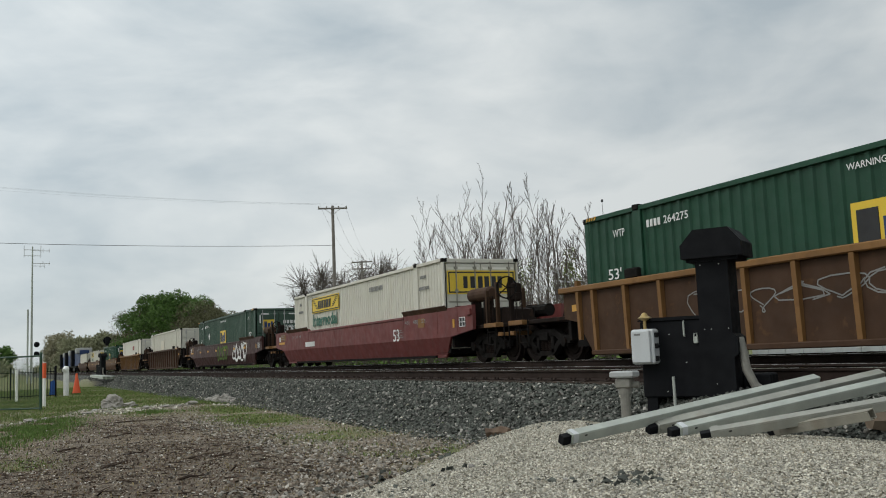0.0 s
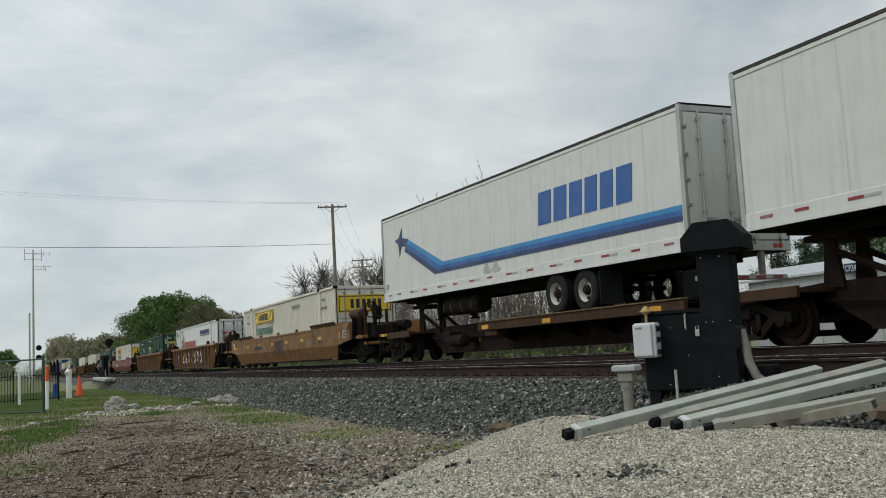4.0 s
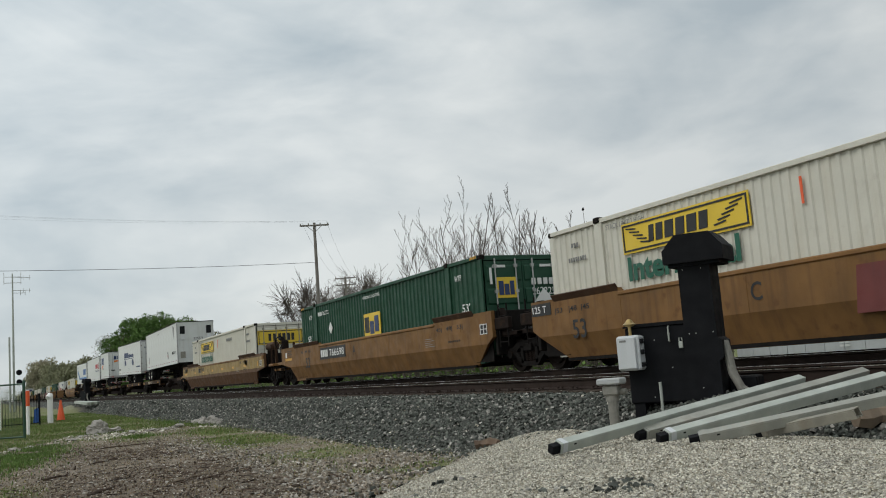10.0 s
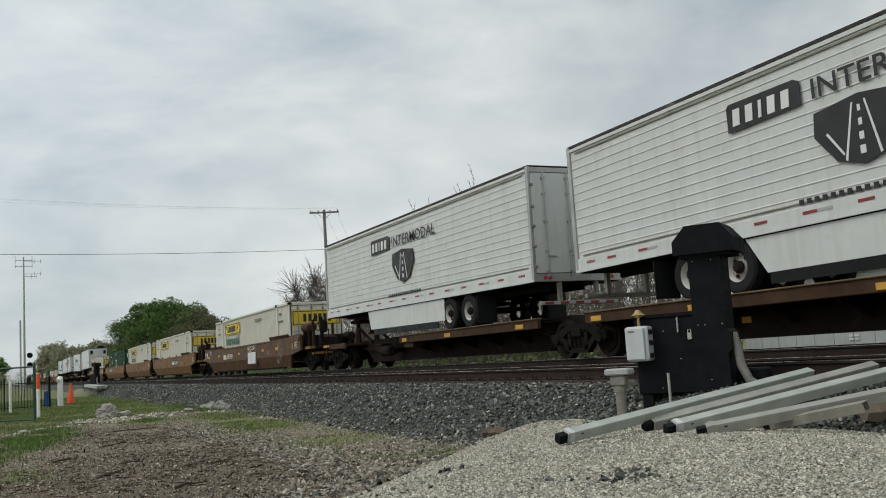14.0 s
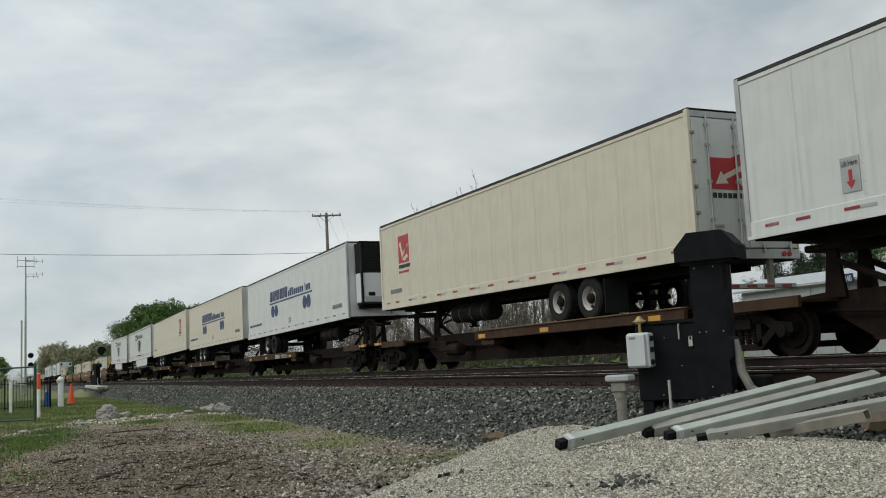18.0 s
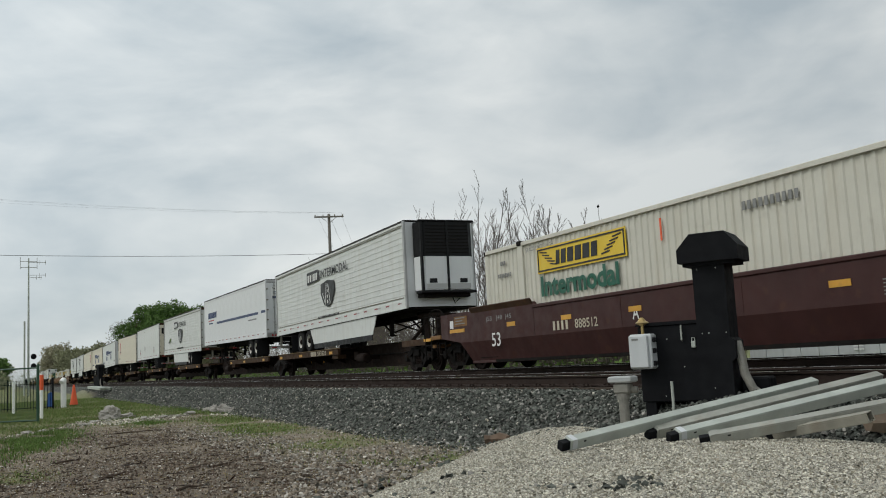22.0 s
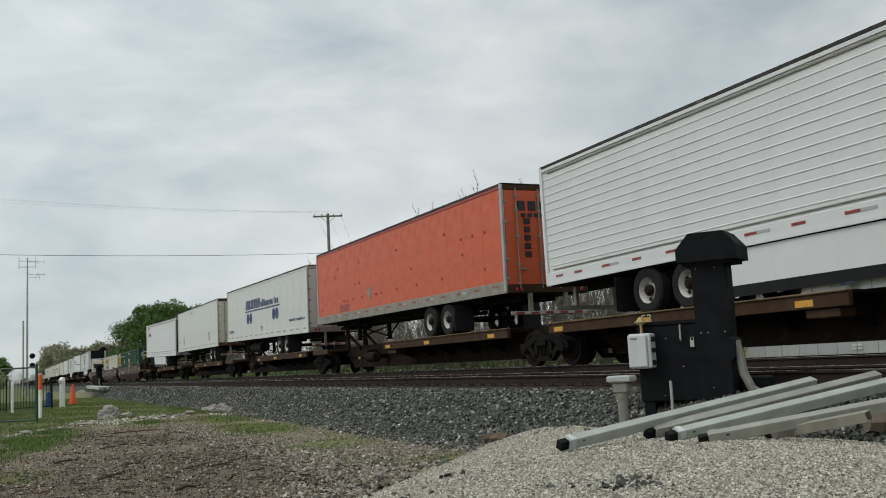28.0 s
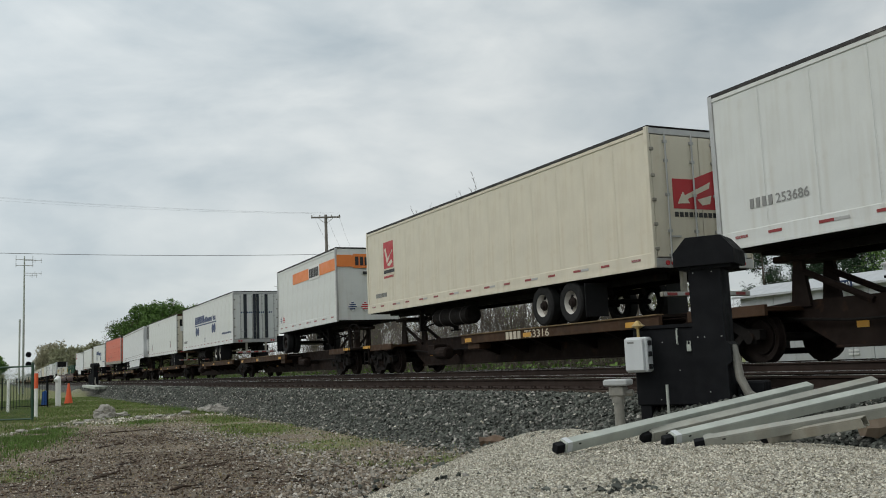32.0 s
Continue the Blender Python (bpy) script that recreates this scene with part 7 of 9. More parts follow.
    # running gear
    for a in axles:
        x = X(L - a)
        part("axle", Shape().tube([(x, -1.0, -0.475), (x, 1.0, -0.475)], 0.065, 8).box(x - 0.5, x + 0.5, -0.5, -0.42, -0.32, -0.2).box(x - 0.5, x + 0.5, 0.42, 0.5, -0.32, -0.2), "steel_dark", t)
        for y in (-1.13, 1.13):
            w = part("tyre", TYRE, None, t, at=pose(x, y, -0.475, 0, 0, 0 if y < 0 else 180))
            part("rim", RIM_DARK if dark_rim and a == axles[-1] else RIM, None, w)
            if y < 0:
                part("hub", HUB, None, w)
                part("wheel_disc", DISC, None, w)
                for q in range(4):
                    g = 0.6 + a + q * math.pi / 2
                    part("hand_hole", HOLE, None, w, at=pose(0.19 * math.cos(g), 0.012, 0.19 * math.sin(g)))
            if y < 0:
                part("tyre", TYRE, None, t, at=pose(x, y * 0.70, -0.475))
    xa = X(L - axles[0] + 0.85)
    for y in (-1.13, 1.13):
        part("mud_flap", Shape().box(xa - 0.01, xa + 0.01, y - 0.30, y + 0.30, -0.85, -0.1), "black_plastic", t)
    # landing gear under the front
    g = Shape()
    for y in (-0.62, 0.62):
        x = X(3.1)
        g.box(x - 0.07, x + 0.07, y - 0.07, y + 0.07, -0.72, 0.0, 0.01).box(x - 0.14, x + 0.14, y - 0.12, y + 0.12, -0.76, -0.72)
        g.tube([(x, y, -0.65), (X(4.3), y, -0.05)], 0.035, 6)
    g.tube([(X(3.1), -0.6, -0.25), (X(3.1), 0.6, -0.65)], 0.03, 6).tube([(X(3.1), 0.6, -0.25), (X(3.1), -0.6, -0.65)], 0.03, 6)
    part("landing_gear", g, "steel_dark", t)
    part("kingpin_plate", Shape().box(X(0.3), X(1.6), -0.6, 0.6, -0.09, -0.02, 0.01), "steel_dark", t)
    xr = X(L)
    q = 1 if nose == "L" else -1
    b = Shape().box(xr - q * 0.12, xr - q * 0.02, -1.15, 1.15, -0.58, -0.48, 0.01)
    for y in (-0.55, 0.55):
        b.box(xr - q * 0.14, xr - q * 0.04, y - 0.05, y + 0.05, -0.5, 0.0)
    part("rear_bumper", b, "galv_dark", t)
    part("bumper_tape", Shape().box(xr - q * 0.018, xr - q * 0.006, -1.12, 1.12, -0.565, -0.495), "grey_tape", t)
    for k in range(5):
        part("bumper_reflector", Shape().box(xr - q * 0.006, xr - q * 0.001, -1.05 + k * 0.45, -0.80 + k * 0.45, -0.56, -0.50), "red_tape", t)
    # the rear doors
    for a, c in ((-W2 + 0.06, -0.008), (0.008, W2 - 0.06)):
        d = part("door", Shape().box(xr - q * 0.05, xr, a, c, 0.22, H - 0.16, 0.008), doors, t)
        for k, y in enumerate((a + 0.34, c - 0.20)):
            rod = Shape().tube([(xr + q * 0.035, y, 0.12), (xr + q * 0.035, y, H - 0.12)], 0.02, 6)
            for z in (0.25, 0.75, 1.5, 2.2, H - 0.3):
                rod.box(xr - q * 0.005, xr + q * 0.05, y - 0.045, y + 0.045, z - 0.03, z + 0.03)
            rod.box(xr + q * 0.02, xr + q * 0.05, y, y + 0.26, 0.62, 0.655)
            part("lock_rod", rod, "galv_dark" if dirty_end else "alu", d)
        hy = a if a < 0 else c
        for z in (0.35, 0.85, 1.35, 1.85, 2.4):
            part("hinge", Shape().box(xr - q * 0.03, xr + q * 0.03, hy - 0.05, hy + 0.05, z, z + 0.07, 0.01), "galv_dark", d)
    part("rear_header", Shape().box(xr - q * 0.06, xr + q * 0.008, -W2 + 0.02, W2 - 0.02, H - 0.15, H - 0.02, 0.01), "deck_edge" if dirty_end else "alu", t)
    part("rear_sill", Shape().box(xr - q * 0.06, xr + q * 0.008, -W2 + 0.02, W2 - 0.02, 0.0, 0.2, 0.01), "deck_edge" if dirty_end else "alu", t)
    for y in (-1.0, -0.86, 0.86, 1.0):
        part("tail_light", Shape().tube([(xr, y, 0.10), (xr + q * 0.03, y, 0.10)], 0.05, 10), "red_ink", t)
    if skirt:
        a, c = X(4.5 if nose == "L" else 2.9), X(L - 5.3)
        lo, hi = (-0.66, -0.02)
        part("side_skirt", Shape().prism([(min(a, c), hi), (min(a, c) + (0.22 if nose == "L" else 0.45), lo), (max(a, c) - (0.45 if nose == "R" else 0.0), lo), (max(a, c), hi)], -W2 + 0.02, -W2 + 0.045), wall, t)
        part("skirt_edge", Shape().box(min(a, c) + 0.5, max(a, c) - 0.5, -W2 + 0.022, -W2 + 0.042, lo - 0.20, lo), "black_plastic", t)
    if tank:
        x = X(tank)
        part("tank", Shape().tube([(x - 1.16, -0.75, -0.42), (x - 1.13, -0.75, -0.42), (x + 1.13, -0.75, -0.42), (x + 1.17, -0.75, -0.42)], [0.22, 0.265, 0.265, 0.2], 18), "steel_dark", t)
        for k in (-0.6, 0.1, 0.8):
            part("tank_strap", Shape().tube([(x + k - 0.025, -0.75, -0.42), (x + k + 0.025, -0.75, -0.42)], 0.275, 16), "roof_edge", t)
        part("tank_end", Shape().tube([(x - 1.22, -0.75, -0.42), (x - 1.20, -0.75, -0.42), (x - 1.16, -0.75, -0.42)], [0.12, 0.235, 0.255], 18), "grey_box", t, "pale dished tank end")
    if reefer:
        x, o = X(0.0), (-1 if nose == "L" else 1)
        p = lambda d: x + o * d
        body = Shape()
        prof = [(-0.98, 0.0), (-1.02, 0.10), (-0.95, 0.42), (-0.80, 0.52), (0.80, 0.52), (0.95, 0.42), (1.02, 0.10), (0.98, 0.0)]
        lo, mid, hi = 0.55, 1.65, H - 0.1
        body.prism([(a, 0) for a, _ in prof][:0] or [(p(d), a) for a, d in prof], lo, mid, "z")
        part("unit_cowl", body, "white_new", t, "white refrigeration unit cowl")
        part("unit_grille", Shape().prism([(p(d), a) for a, d in prof], mid, hi, "z"), "black_plastic", t)
        sl = Shape()
        for k in range(9):
            z = mid + 0.12 + k * 0.11
            sl.box(p(0.50), p(0.545), -0.78, 0.78, z, z + 0.03)
        part("grille_slats", sl, "steel_dark", t)
        part("unit_base", Shape().prism([(p(0.0), -0.9), (p(0.36), -0.85), (p(0.36), 0.85), (p(0.0), 0.9)], lo - 0.22, lo - 0.02, "z"), "steel_dark", t)
        ss = Shape()
        for y in (-0.55, 0.55):
            ss.box(p(0.515), p(0.54), y - 0.13, y + 0.13, 0.78, 0.92)
        part("fuel_hatch", ss, "black_plastic", t)
        if reefer == "cowl":
            fr = Shape()
            for y in (-0.92, 0.0):
                fr.box(p(0.44 if y else 0.515), p(0.56), y - 0.035, y + 0.035, lo - 0.05, hi + 0.04, 0.01)
            fr.box(p(0.30), p(0.57), -1.0, 1.0, hi, hi + 0.06, 0.02).box(p(0.1), p(0.57), -1.0, 1.0, lo - 0.10, lo - 0.02, 0.02)
            part("unit_guard", fr, "black_plastic", t)
            part("lower_panel", Shape().box(p(0.515), p(0.535), -0.80, -0.06, lo + 0.02, lo + 0.2).box(p(0.515), p(0.535), 0.06, 0.80, lo + 0.02, lo + 0.2), "grey_tape", t)
            part("air_line", Shape().tube([(p(0.06), 0.3, lo - 0.15), (p(0.2), 0.35, 0.12), (p(0.12), 0.5, 0.25), (p(0.06), 0.6, 0.3)], 0.018, 6), "black_plastic", t)
        if reefer == "bars":
            br = Shape()
            for y in (-1.0, 0.0, 1.0):
                br.tube([(p(0.05), y, hi + 0.12), (p(0.62), y, hi + 0.10), (p(0.62), y, lo - 0.1)], 0.03, 6)
            br.tube([(p(0.62), -1.0, hi + 0.1), (p(0.62), 1.0, hi + 0.1)], 0.03, 6).tube([(p(0.62), -1.0, lo), (p(0.62), 1.0, lo)], 0.03, 6)
            part("guard_bars", br, "alu", t)
            part("maker_plate", Shape().box(p(0.54), p(0.56), -0.1, 0.75, 1.75, 2.55, 0.02), "white_new", t)
    return t


def spine_unit(label, s0, s1, rear, end_left=False, end_right=False, digits="", at=2.0, group="spine cars of the train", colour="spine"):
    """One platform between two trucks at s0 and s1. rear: the end, 'L' or 'R', under the trailer's wheels."""
    car = rolling("spine_car", label, "rail car", s0, group=group)
    L = s1 - s0
    X = (lambda d: L - d) if rear == "R" else (lambda d: d)     # d is metres from the wheel end
    t0, t1 = -0.90, L - (0.50 if end_right else 0.90)      # the trucks
    sill = Shape().prism([(t0 - 0.4, 0.98), (t0 + 0.5, 0.80), (t0 + 1.35, 0.80), (t0 + 2.2, 0.33), (t1 - 2.2, 0.33), (t1 - 1.35, 0.80), (t1 - 0.5, 0.80), (t1 + 0.4, 0.98), (t1 + 0.4, 1.04), (t1 - 1.2, 1.15), (t0 + 1.2, 1.15), (t0 - 0.4, 1.04)], -0.36, 0.36)
    part("centre_sill", sill, colour, car)
    for y in (-0.40, 0.40):
        part("sill_flange", Shape().box(t0 + 2.2, t1 - 2.2, y - 0.05, y + 0.05, 0.30, 0.345, 0.008), colour, car)
    a, b = (-0.15, 8.65) if rear == "L" else (L - 11.0, L - 2.2)
    for y, o in ((-1.28, -1), (1.28, 1)):
        part("deck_beam", Shape().box(a, b, y - 0.05, y + 0.05, 0.86, DECK - 0.02, 0.012), "deck_edge", car)
        part("deck_lip", Shape().box(a, b, y - 0.09, y + 0.09, DECK - 0.03, DECK, 0.008), "deck_lip", car)
        part("wheel_deck", Shape().box(a, b, y - o * 0.05, y - o * 0.75, DECK - 0.06, DECK - 0.008), "spine", car)
    g = b - 0.95 if rear == "L" else a + 0.25
    part("deck_bracket", Shape().box(g, g + 0.70, -1.26, -0.9, 0.70, 0.86, 0.02), "deck_edge", car)
    for k in range(6):
        x = a + 0.4 + k * (b - a - 0.8) / 5
        part("cross_bearer", Shape().prism([(-1.26, 0.88), (-0.35, 0.52), (0.35, 0.52), (1.26, 0.88), (1.26, 1.02), (-1.26, 1.02)], x - 0.06, x + 0.06, "x"), "spine", car)
    # the hitch that holds the front
    h = X(L - 1.2) if rear == "L" else (-0.30 if end_left else 0.60)
    q = 1 if rear == "L" else -1
    st = Shape().prism([(h - 0.22, 1.04), (h + 0.22, 1.04), (h + 0.10, 1.86), (h - 0.10, 1.86)], -0.42, -0.34).prism([(h - 0.22, 1.04), (h + 0.22, 1.04), (h + 0.10, 1.86), (h - 0.10, 1.86)], 0.34, 0.42)
    st.box(h - 0.5, h + 0.5, -0.5, 0.5, 1.86, 1.98, 0.02)
    st.tube([(h, -0.38, 1.7), (h - q * 1.5, -0.38, 1.05)], 0.06, 6).tube([(h, 0.38, 1.7), (h - q * 1.5, 0.38, 1.05)], 0.06, 6)
    part("hitch", st, "spine", car)
    e0, e1 = sorted((X(L + 0.6), X(L - 1.3))) if rear == "L" else (t0 - 0.5, t0 + 1.5)
    part("end_platform", Shape().box(e0, e1, -1.2, 1.2, 0.98, 1.06, 0.01).box(e0, e1, -1.28, -1.2, 0.90, 1.10, 0.01), "deck_edge", car)
    x = 10.5 if rear == "L" else L - 13.0
    part("brake_cylinder", Shape().tube([(x - 0.4, -0.95, 0.66), (x - 0.36, -0.95, 0.66), (x + 0.36, -0.95, 0.66), (x + 0.4, -0.95, 0.66)], [0.13, 0.185, 0.185, 0.13], 12).box(x - 0.15, x + 0.15, -0.95, -0.3, 0.60, 0.74), "spine", car)
    part("brake_pipe", Shape().tube([(t0 + 0.5, -0.5, 0.9), (t0 + 2.6, -0.46, 0.75), (L * 0.5, -0.46, 0.78), (t1 - 2.6, -0.46, 0.75), (t1 - 0.5, -0.5, 0.9)], 0.03, 6), "steel_dark", car)
    part("valve_box", Shape().box(x - 1.5, x - 1.0, -0.8, -0.36, 0.62, 0.95, 0.03), "spine", car)
    for u, z in ((t0 + 2.6, 0.62), (t0 + 4.6, 0.60)):
        part("sill_reflector", Shape().box(u, u + 0.24, -0.372, -0.36, z, z + 0.12), "reflector", car)
    truck(car, t0)
    for f in (0.03, 0.42, 0.93):
        u = a + f * (b - a - 0.5)
        rects(car, "reflector", [(u, 0.90, u + 0.38, 1.01)], -1.33, "reflector")
    if digits:
        rects(car, "stencil", blocks(a + at, 0.88, 0.19, [0.75] * 4, 0.3), -1.33, "tan_ink")
        words(car, digits, a + at + 0.95, 0.88, 1.15, 0.19, -1.33, "tan_ink")
    elif a < 0:
        words(car, "53", a + 3.6, 0.89, 0.34, 0.18, -1.33, "tan_ink")
    for flag, x, way in ((end_left, t0 + 0.3, -1), (end_right, t1 + 0.3, 1)):
        if flag:
            p = lambda d: x + way * d
            e = Shape().box(p(0.2), p(1.75), -0.34, 0.34, 0.72, 1.02, 0.03).box(p(0.7), p(1.5), -1.28, 1.28, 1.0, 1.10, 0.02)
            part("end_deck", e, "spine", car)
            part("coupler", Shape().box(p(1.7), p(2.1), -0.10, 0.10, 0.68, 0.92, 0.03).box(p(1.95), p(2.16), -0.19, 0.19, 0.64, 0.97, 0.05), "steel_dark", car)
            part("air_hose", Shape().tube([(p(1.6), -0.5, 0.8), (p(1.75), -0.5, 0.45), (p(2.0), -0.42, 0.34), (p(2.15), -0.35, 0.42)], 0.03, 6), "black_plastic", car)
            ladder(car, p(1.1) - 0.21, -1.3, 0.42, 1.1)
            part("grab_rail", Shape().tube([(p(0.75), -1.27, 1.1), (p(0.75), -1.27, 1.75), (p(1.45), -1.27, 1.75), (p(1.45), -1.27, 1.1)], 0.02, 6), "steel_dark", car)
            part("end_marker", Shape().box(p(0.75), p(1.4), -1.31, -1.285, 1.00, 1.09), "reflector", car)
            if way > 0:
                part("brake_stand", Shape().box(p(0.9) - 0.08, p(0.9) + 0.08, -0.9, -0.7, 1.1, 1.75, 0.02), "spine", car)
                part("brake_wheel", BRAKE_WHEEL, None, car, at=pose(p(1.0), -0.95, 1.7, 0, 0, 30))
                truck(car, t1)
    return car


# liveries
def bars_number(t, u, z, w, h, n, material="grey_ink"):
    return rects(t, "number_stencil", blocks(u, z, h, [w / h / n - 0.3] * n, 0.3), -W2 - 0.002, material)


def dot_livery(t, u, width, web=None, end=True, L=16.154):
    """Navy block mark over a long underline, with two pairs of discs."""
    yf = -W2 - 0.002
    lettered_blocks(t, "mark", [(u + a, 1.60, u + b, 2.08) for a, b in ((0.05, 0.42), (0.52, 0.74), (0.84, 1.06), (1.16, 1.28), (1.36, 1.74), (1.84, 2.20), (2.30, 2.66), (2.76, 3.10))], yf, "navy", lean=0.25)
    rects(t, "name_bars", [(u + 3.30 + k * 0.31, 1.60, u + 3.52 + k * 0.31, 1.86 + 0.09 * (k in (1, 2))) for k in range(8)] + [(u + 5.95, 1.60, u + 6.02, 1.95), (u + 6.12, 1.60, u + 6.38, 1.86), (u + 6.48, 1.60, u + 6.72, 1.86)], yf, "navy")
    rects(t, "underline", [(u, 1.46, u + 6.98, 1.53)], yf, "navy")
    for a in (0.55, 1.17, 5.84, 6.42):
        part("disc", Shape().disc(u + a, 1.11, 0.285, yf - 0.012, yf, 28), "navy", t)
    words(t, "53'", u + 3.25, 0.38, 0.42, 0.25, yf, "navy")
    if web:
        rects(t, "web_line", blocks(web, 0.60, 0.108, [0.85] * 14, 0.81), yf, "navy")
    bars_number(t, 0.5 if web > 5 else 14.2, 0.47, 1.2, 0.16, 8, "grey_ink")


def shield_livery(t, u, eco=None, web=True):
    """Dark block mark with letters beside it and a road shield below."""
    yf = -W2 - 0.022
    row = [(u + 0.06 + k * 0.31 - 0.10 * (k > 2), 2.0, u + 0.23 + k * 0.31 - 0.10 * (k > 2) - 0.10 * (k == 2), 2.30) for k in range(5)]
    part("mark_shadow", Shape().prism([(u - 0.08, 1.90), (u + 1.62, 1.96), (u + 1.62, 2.36), (u + 1.50, 2.42), (u - 0.02, 2.42), (u - 0.08, 2.36)], yf - 0.008, yf), "ink", t)
    lettered_blocks(t, "mark", row, yf - 0.008, "white_ink", lean=0.08)
    words(t, "INTERMODAL", u + 1.85, 1.98, 3.45, 0.34, yf, "ink")
    c = u + 2.70
    sh = [(c - 0.86, 1.74), (c - 0.90, 1.35), (c - 0.50, 0.88), (c, 0.74), (c + 0.50, 0.88), (c + 0.90, 1.35), (c + 0.86, 1.74), (c, 1.84)]
    part("shield", Shape().prism(sh, yf - 0.010, yf), "ink", t)
    ys = yf - 0.010
    r = Shape()
    r.prism([(c - 0.34, 0.86), (c - 0.30, 0.84), (c - 0.10, 1.72), (c - 0.13, 1.72)], ys - 0.006, ys).prism([(c + 0.34, 0.86), (c + 0.30, 0.84), (c + 0.10, 1.72), (c + 0.13, 1.72)], ys - 0.006, ys)
    for k in range(4):
        r.box(c - 0.05 + 0.008 * k, c + 0.05 - 0.008 * k, ys - 0.006, ys, 0.9 + 0.22 * k, 1.03 + 0.21 * k)
    r.prism([(c - 0.66, 1.34), (c - 0.36, 0.94), (c - 0.34, 0.97), (c - 0.62, 1.36)], ys - 0.006, ys)
    part("shield_lines", r, "white_ink", t)
    if web:
        rects(t, "web_line", blocks(c - 1.35, 0.34, 0.086, [1.04] * 17, 0.83), yf, "ink")
    if eco:
        s = Shape().prism([(eco, 0.95), (eco + 0.7, 0.98), (eco + 0.95, 1.25), (eco + 0.35, 1.22)], yf - 0.008, yf)
        part("leaf_mark", s, "grass", t)
        rects(t, "leaf_word", blocks(eco - 0.15, 0.88, 0.16, [0.9, 0.9, 0.9], 0.2), yf - 0.008, "ink")


def arrow_livery(t, u):
    yf = -W2 - 0.002
    s = Shape().box(u, u + 0.85, yf - 0.01, yf, 1.45, 2.35)
    p = part("emblem", s, "red_ink", t, "faded red square emblem")
    yg = yf - 0.01
    q = Shape().prism([(u + 0.1, 2.1), (u + 0.22, 2.15), (u + 0.36, 1.78), (u + 0.8, 1.98), (u + 0.8, 2.06), (u + 0.3, 1.6)], yg - 0.006, yg)
    q.prism([(u + 0.3, 1.56), (u + 0.5, 1.5), (u + 0.8, 1.62), (u + 0.7, 1.72)], yg - 0.006, yg)
    part("emblem_shape", q, "cream", p)
    rects(t, "name_bars", blocks(u, 1.28, 0.11, [0.75] * 9, 0.2), yf, "ink")
    rects(t, "web_line", blocks(u, 1.12, 0.072, [0.76] * 9, 0.56), yf, "red_ink")
    bars_number(t, 0.8, 0.5, 1.0, 0.14, 8)


def door_emblem(t, e, z):
    """The red emblem with its pale arrow on the doors, words below it."""
    x, y = 16.154, -W2 + e
    m = part("emblem", Shape().box(x, x + 0.010, y, y + 1.15, z, z + 0.62).prism([(y + 0.5, z + 0.62), (y + 1.15, z + 0.62), (y + 1.15, z + 0.85)], x, x + 0.010, "x"), "red_ink", t, "faded red emblem")
    a = Shape().prism([(y + 0.1, z + 0.10), (y + 0.42, z + 0.12), (y + 0.36, z + 0.20), (y + 0.95, z + 0.45), (y + 0.98, z + 0.58), (y + 0.30, z + 0.28), (y + 0.25, z + 0.36)], x + 0.010, x + 0.016, "x")
    a.prism([(y + 0.62, z + 0.20), (y + 1.0, z + 0.30), (y + 0.95, z + 0.12), (y + 0.75, z + 0.08)], x + 0.010, x + 0.016, "x")
    part("arrow", a, "cream", m)
    end_rects(t, "name_bars", [(e + 0.02 + 0.125 * k, z - 0.17, e + 0.11 + 0.125 * k, z - 0.07) for k in range(9)], x, "ink", 0.010)


def lift_mark(t, u):
    yf = -W2 - 0.002
    p = rects(t, "lift_sign", [(u, 0.45, u + 0.36, 1.0)], yf, "alu")
    words(p, "Lift Here", u + 0.03, 0.86, 0.30, 0.09, yf - 0.012, "ink")
    part("arrow", Shape().prism([(u + 0.18, 0.50), (u + 0.26, 0.62), (u + 0.21, 0.62), (u + 0.21, 0.80), (u + 0.15, 0.80), (u + 0.15, 0.62), (u + 0.10, 0.62)], yf - 0.02, yf - 0.012), "red_ink", p)


# ---- the train from front to back ----
for k in range(3):
    locomotive_s = -214.5 - 23.5 * k
    en = rolling("locomotive", "dark blue and black diesel freight locomotive", "locomotive", locomotive_s, group="locomotives")
    part("underframe", Shape().box(0.4, 21.8, -1.45, 1.45, 1.0, 1.35, 0.03), "steel_dark", en)
    part("fuel_tank", Shape().box(8, 14, -1.3, 1.3, 0.3, 1.0, 0.1), "black_plastic", en)
    part("hood", Shape().box(6.2, 21.2, -0.85, 0.85, 1.35, 4.35, 0.08), "navy", en)
    part("cab", Shape().box(2.6, 6.2, -1.5, 1.5, 1.35, 4.65, 0.15), "black", en)
    part("nose", Shape().box(0.9, 2.6, -1.0, 1.0, 1.35, 3.3, 0.2), "black", en)
    part("cab_window", Shape().box(3.2, 4.8, -1.52, -1.49, 3.3, 4.1), "steel_dark", en)
    part("radiator", Shape().box(16.5, 21.0, -1.45, 1.45, 3.7, 4.75, 0.1), "alu", en)
    part("exhaust_hatch", Shape().box(10.5, 14.5, -1.0, 1.0, 4.35, 4.7, 0.05), "alu", en)
    for x in (3.6, 5.5, 16.8, 18.7):
        truck(en, x)

WELLS = "well cars of the train"
